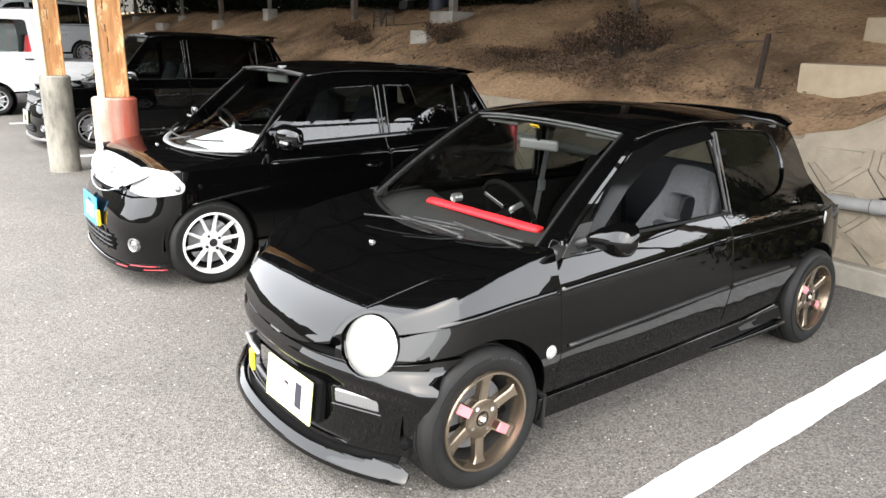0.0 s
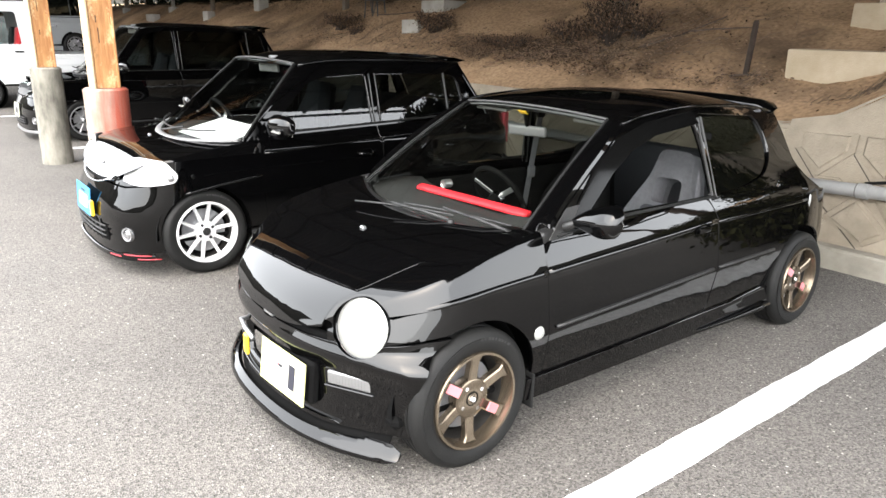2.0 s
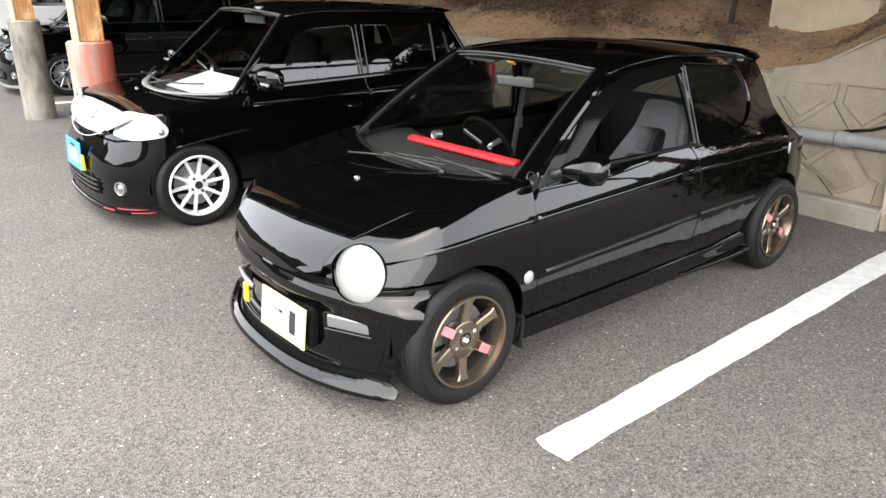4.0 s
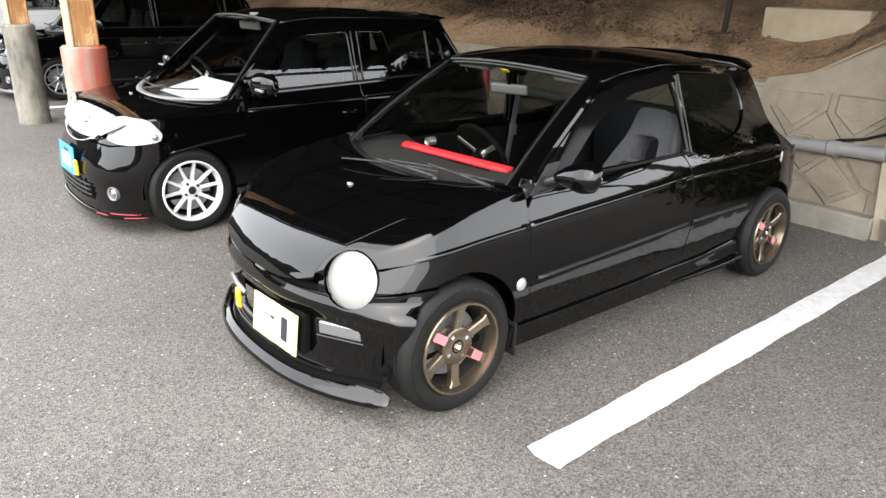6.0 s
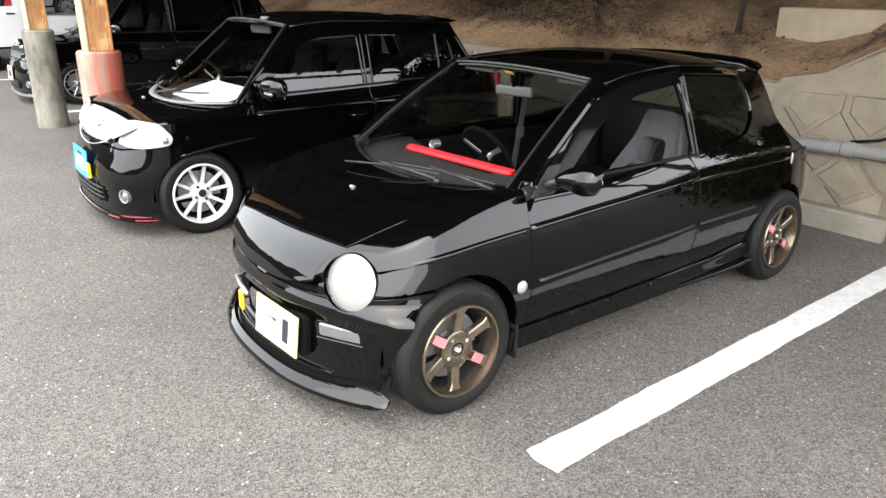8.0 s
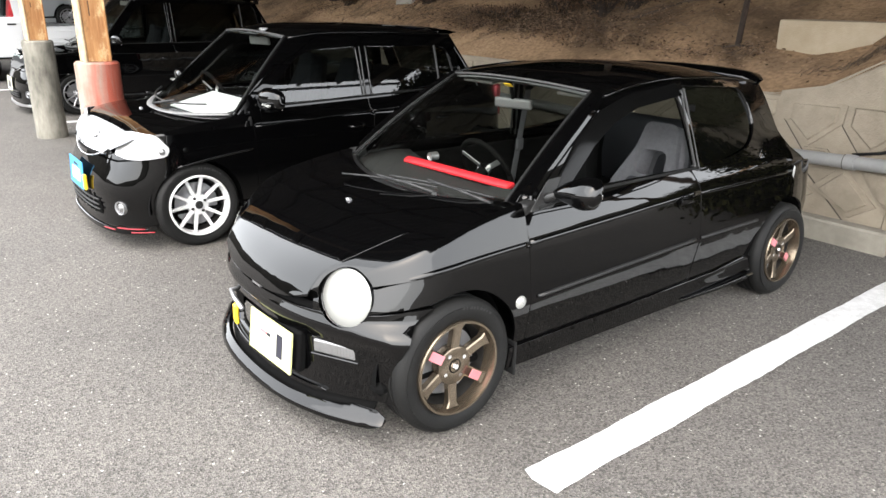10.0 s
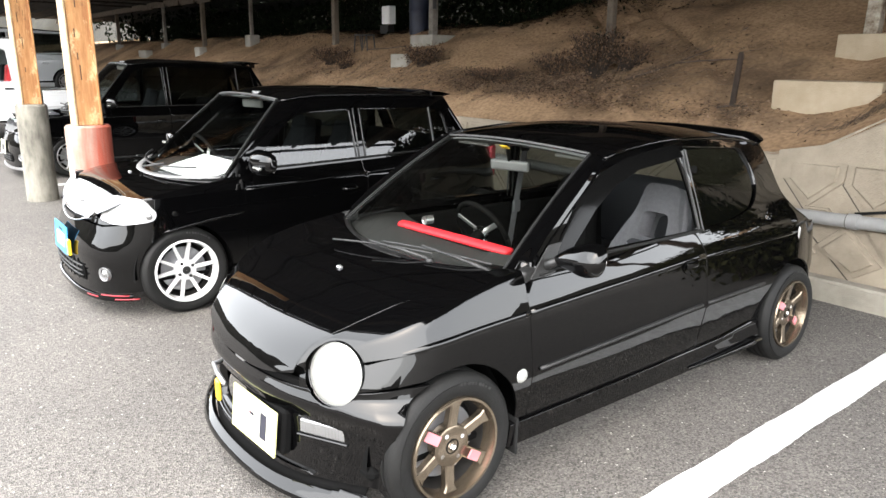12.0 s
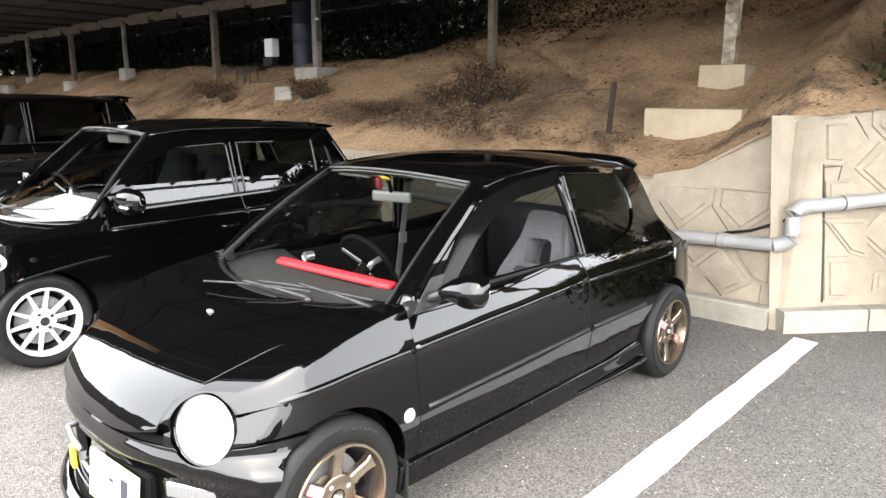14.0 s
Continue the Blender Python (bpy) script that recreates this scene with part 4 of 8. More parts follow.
def rear_post(x, y, h_foot, w_foot, mat, label, size=0.10, foot_mat=None):
    z = hill_z(x, y, False)[0]
    p = thing("carport_post", pose(x, y, z), label, "post", "rear carport posts")
    bm = box_bm((-w_foot / 2, -w_foot * 0.42, -0.25), (w_foot / 2, w_foot * 0.42, h_foot), 0.018, None, 2)
    if w_foot > 0.12:
        part("footing", bm, foot_mat or M_concrete, p, "rough concrete footing", True, 35)
    else:
        bm.free()
    bm = box_bm((-size / 2, -size / 2, h_foot - 0.05 if w_foot > 0.12 else -0.1), (size / 2, size / 2, BEAM - z + 0.02), 0.008)
    bmesh.ops.subdivide_edges(bm, edges=[e for e in bm.edges if abs(e.verts[0].co.z - e.verts[1].co.z) > 0.3], cuts=8)
    for v in bm.verts:
        v.co += Vector((noise.noise(v.co * 3 + Vector((x, 0, 0))), noise.noise(v.co * 3 + Vector((0, x, 0))), 0)) * 0.008
    part("timber", bm, mat, p)
    return p


rear_post(-0.97, 5.40, 0.11, 0.42, M_peeling, "peeling timber carport post on a concrete footing", 0.115, M_slab)
rear_post(-3.83, 5.50, 0.0, 0.10, M_oldwood, "dark weathered timber carport post on the bank", 0.09)
rear_post(-7.20, 5.50, 0.10, 0.56, M_pale, "pale timber carport post on a rough concrete footing", 0.105)
rear_post(-10.12, 5.50, 0.0, 0.10, M_oldwood, "dark weathered timber carport post on the bank", 0.10)
rear_post(-13.78, 5.50, 0.22, 0.28, M_pale, "pale carport post on a concrete footing", 0.07)
rear_post(-16.68, 5.50, 0.0, 0.10, M_oldwood, "dark weathered timber carport post on the bank", 0.10)
rear_post(-19.7, 5.50, 0.10, 0.25, M_pale, "pale carport post on a concrete footing", 0.08)
rear_post(-24.5, 5.50, 0.10, 0.25, M_oldwood, "dark weathered timber carport post on the bank", 0.10)


def carport_roof():
    r = thing("carport_roof", Matrix.Identity(4), "dark corrugated carport roof on timber beams", "roof", "", "structure")
    n = int((X1 - X0) / 0.16)
    verts, faces = [], []
    for i in range(2 * n + 1):
        x = X0 + (X1 - X0) * i / (2 * n)
        z = 0.022 if i % 2 else 0.0
        for y in (Y0, Y1):
            verts += [(x, y, BEAM + 0.22 + z - 0.03 * (y - Y0) / (Y1 - Y0)), (x, y, BEAM + 0.226 + z - 0.03 * (y - Y0) / (Y1 - Y0))]
    for i in range(2 * n):
        a, b = i * 4, i * 4 + 4
        faces += [(a, a + 2, b + 2, b), (a + 1, b + 1, b + 3, a + 3), (a, b, b + 1, a + 1), (a + 2, a + 3, b + 3, b + 2)]
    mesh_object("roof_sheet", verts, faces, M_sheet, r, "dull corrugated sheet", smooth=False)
    # lower rear sheet over the bank, added unseen to keep skylight off it
    verts, faces, n = [], [], 220
    for i in range(n + 1):
        x = X0 + (2.2 - X0) * i / n
        for y in (Y1 - 0.1, 7.9):
            verts += [(x, y, BEAM + 0.16 + (0.022 if i % 2 else 0.0) + 0.02 * (y - Y1)), (x, y, BEAM + 0.166 + (0.022 if i % 2 else 0.0) + 0.02 * (y - Y1))]
    for i in range(n):
        a, b = i * 4, i * 4 + 4
        faces += [(a, a + 2, b + 2, b), (a + 1, b + 1, b + 3, a + 3), (a, b, b + 1, a + 1), (a + 2, a + 3, b + 3, b + 2)]
    mesh_object("roof_sheet", verts, faces, M_sheet, r, "dull corrugated sheet", smooth=False)
    # another unseen sheet over the flat shelf of the bank, added to darken it
    verts, faces, n = [], [], 170
    for i in range(n + 1):
        x = X0 + (-7.0 - X0) * i / n
        for y in (7.8, 10.6):
            verts += [(x, y, BEAM + 0.14 + (0.022 if i % 2 else 0.0)), (x, y, BEAM + 0.146 + (0.022 if i % 2 else 0.0))]
    for i in range(n):
        a, b = i * 4, i * 4 + 4
        faces += [(a, a + 2, b + 2, b), (a + 1, b + 1, b + 3, a + 3), (a, b, b + 1, a + 1), (a + 2, a + 3, b + 3, b + 2)]
    mesh_object("roof_sheet", verts, faces, M_sheet, r, "dull corrugated sheet", smooth=False)
    for y in (-0.05, 5.5):
        part("beam", box_bm((X0, y - 0.05, BEAM), (X1 - 0.05, y + 0.05, BEAM + 0.14), 0.006), M_oldwood, r, "dark timber beam")
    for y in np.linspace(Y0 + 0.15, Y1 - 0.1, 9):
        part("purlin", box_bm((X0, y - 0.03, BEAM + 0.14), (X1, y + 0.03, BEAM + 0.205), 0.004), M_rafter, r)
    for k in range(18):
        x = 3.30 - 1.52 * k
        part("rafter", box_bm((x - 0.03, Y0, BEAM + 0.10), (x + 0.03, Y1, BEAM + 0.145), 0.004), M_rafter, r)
    bm = bmesh.new()
    rows = [[bm.verts.new((x, Y0 - 0.055 + 0.055 * math.cos(a), BEAM + 0.185 + 0.055 * math.sin(a))) for a in np.linspace(math.pi, 2 * math.pi, 9)] for x in (X0, X1)]
    for j in range(8):
        bm.faces.new((rows[0][j], rows[0][j + 1], rows[1][j + 1], rows[1][j]))
    part("gutter", bm, M_gutter, r, "grey half-round eaves gutter", True)
    rn = random.Random(2)
    for k in range(12):
        x = -8.3 - 1.15 * k
        part("fascia_board", box_bm((x - rn.uniform(0.35, 0.5), 5.42, BEAM - 0.03 - rn.uniform(0, 0.05)), (x + 0.45, 5.447, BEAM + 0.06), 0.004, pose(0, 0, 0)), M_oldwood, r, "weathered board on the rear beam")
    return r


carport_roof()

M_postwood = material("orange_timber", (0.25, 0.10, 0.03), 0.6, color2=(0.47, 0.26, 0.10), scale=7, bump=0.5, bscale=26)
n_, l_ = M_postwood.node_tree.nodes, M_postwood.node_tree.links
map_ = n_.new("ShaderNodeMapping")
map_.inputs["Scale"].default_value = (3.0, 3.0, 0.35)
l_.new(n_["Texture Coordinate"].outputs["Object"], map_.inputs["Vector"])
for t_ in [q for q in n_ if q.type == "TEX_NOISE"]:
    l_.new(map_.outputs["Vector"], t_.inputs["Vector"])
stain_ = n_.new("ShaderNodeTexNoise")
stain_.inputs["Scale"].default_value, stain_.inputs["Detail"].default_value, stain_.inputs["Roughness"].default_value = 5.5, 9, 0.7
smap_ = n_.new("ShaderNodeMapping")
smap_.inputs["Scale"].default_value = (1.4, 1.4, 0.8)
l_.new(n_["Texture Coordinate"].outputs["Object"], smap_.inputs["Vector"])
l_.new(smap_.outputs["Vector"], stain_.inputs["Vector"])
for lo_, hi_, c_ in ((0.57, 0.68, (0.13, 0.06, 0.022, 1)), (0.44, 0.36, (0.56, 0.40, 0.21, 1))):
    k_ = n_.new("ShaderNodeMapRange")
    k_.inputs[1].default_value, k_.inputs[2].default_value, k_.inputs[4].default_value = lo_, hi_, 0.75
    l_.new(stain_.outputs["Fac"], k_.inputs[0])
    x_ = n_.new("ShaderNodeMix")
    x_.data_type = "RGBA"
    x_.inputs[7].default_value = c_
    l_.new(k_.outputs[0], x_.inputs[0])
    base_ = n_["Principled BSDF"].inputs["Base Color"]
    l_.new(base_.links[0].from_socket, x_.inputs[6])
    l_.new(x_.outputs[2], base_)
M_litedge = material("skylit_timber_edge", (0.36, 0.25, 0.14), 0.7, color2=(0.54, 0.43, 0.29), scale=12, bump=0.5, bscale=40)
M_crack = material("timber_crack", (0.06, 0.03, 0.015), 0.9)
M_pier = material("stained_concrete", (0.085, 0.08, 0.066), 0.92, color2=(0.27, 0.255, 0.215), scale=2.6, bump=0.6, bscale=80)
pn_, pl_ = M_pier.node_tree.nodes, M_pier.node_tree.links
pm_ = pn_.new("ShaderNodeMapping")
pm_.inputs["Scale"].default_value = (2.6, 2.6, 0.9)
pl_.new(pn_["Texture Coordinate"].outputs["Object"], pm_.inputs["Vector"])
pl_.new(pm_.outputs["Vector"], [q for q in pn_ if q.type == "TEX_NOISE"][0].inputs["Vector"])


def red_pier_material():
    """Concrete with a worn coat of red paint in patches."""
    m = material("red_worn_concrete", (0.22, 0.19, 0.155), 0.85, color2=(0.32, 0.28, 0.23), scale=5, bump=0.5, bscale=80)
    n, l = m.node_tree.nodes, m.node_tree.links
    b, co = n["Principled BSDF"], n["Texture Coordinate"]
    old = b.inputs["Base Color"].links[0].from_socket
    sep = n.new("ShaderNodeSeparateXYZ")
    l.new(co.outputs["Object"], sep.inputs[0])
    t = n.new("ShaderNodeTexNoise")
    t.inputs["Scale"].default_value, t.inputs["Detail"].default_value = 7, 9
    mp = n.new("ShaderNodeMapping")
    mp.inputs["Scale"].default_value = (1.6, 1.6, 0.22)
    l.new(co.outputs["Object"], mp.inputs["Vector"])
    l.new(mp.outputs["Vector"], t.inputs["Vector"])
    a = n.new("ShaderNodeMath")
    a.operation = "MULTIPLY_ADD"
    a.inputs[1].default_value, a.inputs[2].default_value = 1.7, 0.17
    l.new(sep.outputs["Y"], a.inputs[0])
    s = n.new("ShaderNodeMath")
    s.operation = "ADD"
    l.new(a.outputs[0], s.inputs[0])
    l.new(t.outputs["Fac"], s.inputs[1])
    r = n.new("ShaderNodeMapRange")
    r.inputs[1].default_value, r.inputs[2].default_value = 0.42, 0.74
    l.new(s.outputs[0], r.inputs[0])
    mx = n.new("ShaderNodeMix")
    mx.data_type = "RGBA"
    mx.inputs[7].default_value = (0.34, 0.075, 0.045, 1)
    l.new(r.outputs[0], mx.inputs[0])
    l.new(old, mx.inputs[6])
    l.new(mx.outputs[2], b.inputs["Base Color"])
    return m


M_redpier = red_pier_material()


def front_post(x, y, top, r, mat, label, rz):
    p = thing("carport_post", pose(x, y, 0), label, "post", "front carport posts")
    prof = [(-0.05, r * 1.06), (0.02, r * 1.05), (0.3, r * 1.02), (top * 0.6, r), (top - 0.015, r), (top, r - 0.015), (top + 0.002, 0.001)]
    bm = lathe_bm(prof, "Z", 40)
    for v in bm.verts:
        v.co += Vector((v.co.x, v.co.y, 0)) * 0.05 * noise.noise(v.co * 4)
    part("pier", bm, mat, p, "", True, 40)
    t = new("timber")
    t.parent = p
    t.matrix_local = pose(0, 0, 0, 0, 0, rz)
    part("timber_core", box_bm((-0.085, -0.080, top), (0.080, 0.085, BEAM), 0.006), M_postwood, t, "orange-brown timber")
    # front face: flaked edge and the skylight on it, both put into the colour
    part("timber_edge", box_bm((-0.090, -0.098, top), (0.092, -0.080, BEAM), 0.005), M_litedge, t, "flaked timber edge, coloured paler for the skylight on it")
    part("timber_edge", box_bm((0.060, 0.078, top), (0.092, 0.096, BEAM), 0.005), M_postwood, t)
    rn = random.Random(int(x * 10))
    for k in range(7):
        z, yy = top + 0.35 + 0.17 * k + rn.uniform(-0.05, 0.05), rn.uniform(-0.035, -0.01)
        part("crack", box_bm((0.0795, yy - 0.004, z), (0.0815, yy + 0.004, z + rn.uniform(0.05, 0.12)), 0, pose(0, 0, 0)), M_crack, t, "dark split in the timber")
    return p


front_post(-7.10, -0.03, 1.035, 0.152, M_pier, "orange timber carport post on a stained grey concrete pier", 2)
front_post(-4.42, -0.07, 1.015, 0.162, M_redpier, "orange timber carport post on a red-stained concrete pier", 0)


# ---- odds and ends under the carport ----
def at_hill(x, y):
    return hill_z(x, y, False)[0]


st = thing("stake", pose(-1.62, 4.42, at_hill(-1.62, 4.42) - 0.05, 2, 5, 0), "dark short wooden stake driven into the bank", "stake")
part("stake_body", box_bm((-0.020, -0.020, 0), (0.020, 0.020, 0.44), 0.006), M_darktwig, st)
part("stake_tip", box_bm((-0.018, -0.018, 0.43), (0.018, 0.014, 0.452), 0.006), M_darktwig, st)
M_barrel = material("dark_blue_plastic", (0.012, 0.016, 0.035), 0.5, var=0.2)
zb_ = at_hill(-8.15, 5.95)
ba = thing("water_barrel", pose(-8.15, 5.95, zb_), "tall dark blue plastic barrel under the carport", "barrel")
part("barrel_body", lathe_bm([(-0.1, 0.16), (0.0, 0.165), (0.3, 0.17), (0.32, 0.178), (0.34, 0.17), (0.6, 0.17), (0.62, 0.178), (0.64, 0.17), (0.9, 0.16), (0.93, 0.15)], "Z", 32, caps=True), M_barrel, ba, "", True, 40)
part("barrel_lid", lathe_bm([(0.92, 0.165), (0.955, 0.165), (0.96, 0.15), (0.96, 0.001)], "Z", 32), M_barrel, ba, "", True, 40)
zm = at_hill(-9.15, 5.95)
mb = thing("meter_box", pose(-9.05, 5.95, zm), "white metal meter box on a dark stand", "meter box")
part("stand", box_bm((-0.035, -0.03, -0.1), (0.035, 0.03, 0.30), 0.005), M_oldwood, mb)
part("cabinet", box_bm((-0.12, -0.07, 0.14), (0.12, 0.07, 0.44), 0.01), M_paper, mb, "white box")
part("cabinet_door", box_bm((-0.10, -0.078, 0.17), (0.10, -0.070, 0.41), 0.004), M_paper, mb)
part("switch_unit", box_bm((-0.15, -0.09, -0.02), (0.10, 0.05, 0.12), 0.01), M_trim, mb, "dark switch unit")
zs_ = at_hill(-8.75, 5.25)
fs = thing("folding_stool", pose(-8.75, 5.25, zs_ - 0.02, 0, 0, 15), "small grey tube-framed stool on the bank", "stool")
for x, y in ((-0.15, -0.1), (0.15, -0.1), (-0.15, 0.1), (0.15, 0.1)):
    part("leg", tube_bm([(x, y, -0.05), (x * 0.85, y * 0.85, 0.27)], 0.011, 8), M_greytrim, fs, "", True)
part("seat_frame", tube_bm([(-0.14, -0.09, 0.27), (0.14, -0.09, 0.27), (0.14, 0.09, 0.27), (-0.14, 0.09, 0.27), (-0.14, -0.09, 0.27)], 0.011, 8), M_greytrim, fs, "", True)
part("brace", tube_bm([(-0.02, -0.09, 0.26), (0.03, -0.10, 0.0), (0.13, -0.09, 0.26)], 0.009, 8), M_greytrim, fs, "", True)
hp = thing("hanging_pipe", pose(-7.02, 5.38, 2.2), "grey pipe fixed beside the carport post", "pipe")
part("pipe_run", tube_bm([(0, 0, 0.10), (0, 0, 0.80)], 0.03, 12), M_greytrim, hp, "", True)
part("pipe_strap", lathe_bm([(0.40, 0.034), (0.43, 0.034)], "Z", 16), M_silver, hp)


# ---- car bodies ----
class Shape:
    """The skin of a car in its own frame: x to its left, y to its tail, z up; the front axle stands at y = 0."""

    def __init__(self, w, yf, yr, af, ar, nf, nr, side, front, rear, shoulder, crown, p, bow=0.012, flank=None, lean=None):
        self.flank, self.lean, self.rise = flank, lean, lambda y: 0.0
        self.soft = 0.55
        self.w, self.yf, self.yr, self.shoulder, self.crown, self.p = w, yf, yr, shoulder, crown, p
        self.side, self.front, self.rear, self.mid = side, front, rear, 0.5 * (yf + yr)
        pts = []
        for i in range(161):
            a = 0.5 * math.pi * i / 160
            pts.append((w * math.sin(a) ** (2 / nf), yf + af - af * math.cos(a) ** (2 / nf)))
        for i in range(1, 60):
            pts.append((w, yf + af + (yr - ar - yf - af) * i / 60))
        for i in range(161):
            a = 0.5 * math.pi * i / 160
            pts.append((w * math.cos(a) ** (2 / nr), yr - ar + ar * math.sin(a) ** (2 / nr)))
        q = np.array(pts)
        q[:, 0] *= 1 - bow * ((q[:, 1] - self.mid) / (yr - yf) * 2) ** 2
        d = np.r_[0, np.cumsum(np.hypot(*np.diff(q, axis=0).T))]
        s = np.linspace(0, d[-1], 700)
        self.x, self.y = np.interp(s, d, q[:, 0]), np.interp(s, d, q[:, 1])
        ker = np.ones(9) / 9
        tx, ty = np.gradient(self.x), np.gradient(self.y)
        tx, ty = np.convolve(np.pad(tx, 4, "edge"), ker, "valid"), np.convolve(np.pad(ty, 4, "edge"), ker, "valid")
        n = np.hypot(tx, ty)
        self.nx, self.ny = ty / n, -tx / n
        k = int(np.argmin(np.abs(self.y[100:600]))) + 100
        self.s = s - s[k]
        self.s0, self.s1 = float(self.s[0]), float(self.s[-1])
        self.ks = np.arange(700)

    def body(self, s, z, out=0.0):
        s = min(max(s, self.s0), self.s1)
        x, y, nx, ny = (float(np.interp(s, self.s, a)) for a in (self.x, self.y, self.nx, self.ny))
        f = min(1.0, ny * ny * 1.25)
        low = z - self.rise(y) * min(1.0, max(0.0, (z - 0.30) / 0.15))
        d = self.side(low) * (1 - f) + (self.front(z) if y < self.mid else self.rear(z)) * f - out
        return (x - nx * d if x > 0.02 else x, y - ny * d, z)

    def tuck(self, y):
        """How far the skin lies inside the plan at the shoulder, across and along."""
        k = int(np.argmax(self.x))
        s = float(np.interp(y, self.y[:k], self.s[:k]))
        a, b = self.body(s, self.shoulder(y)), (float(np.interp(s, self.s, self.x)), y)
        return b[0] - a[0], b[1] - a[1]

    def half(self, y):
        """Half the width of the plan at y."""
        k = int(np.argmax(self.x))
        return float(np.interp(y, self.y[:k], self.x[:k]))

    def nose(self, x):
        k = int(np.argmax(self.x))
        return float(np.interp(abs(x), self.x[:k], self.y[:k]))

    def s_at_x(self, x):
        k = int(np.argmax(self.x))
        return float(np.interp(x, self.x[:k], self.s[:k]))

    def dome(self, x, y):
        r = min(abs(x) / max(self.half(y), 1e-3), 1.0)
        a = self.shoulder(y)
        if self.flank:
            h, c, q = self.flank(y), self.crown(y), self.half(y)
            lean = self.lean(y)
            reach = lean * h

            def height(d):
                if d < reach:
                    return a + d / lean
                return a + h + (c - a - h) * (1 - (max(0.0, q - d) / max(q - reach, 1e-3)) ** 2.6)

            d = q * (1 - r)
            return (x, y, sum(height(d + s / 12 * self.soft * reach) for s in range(-12, 13)) / 25)
        return (x, y, a + (self.crown(y) - a) * (1 - r ** self.p) ** (1 / self.p))


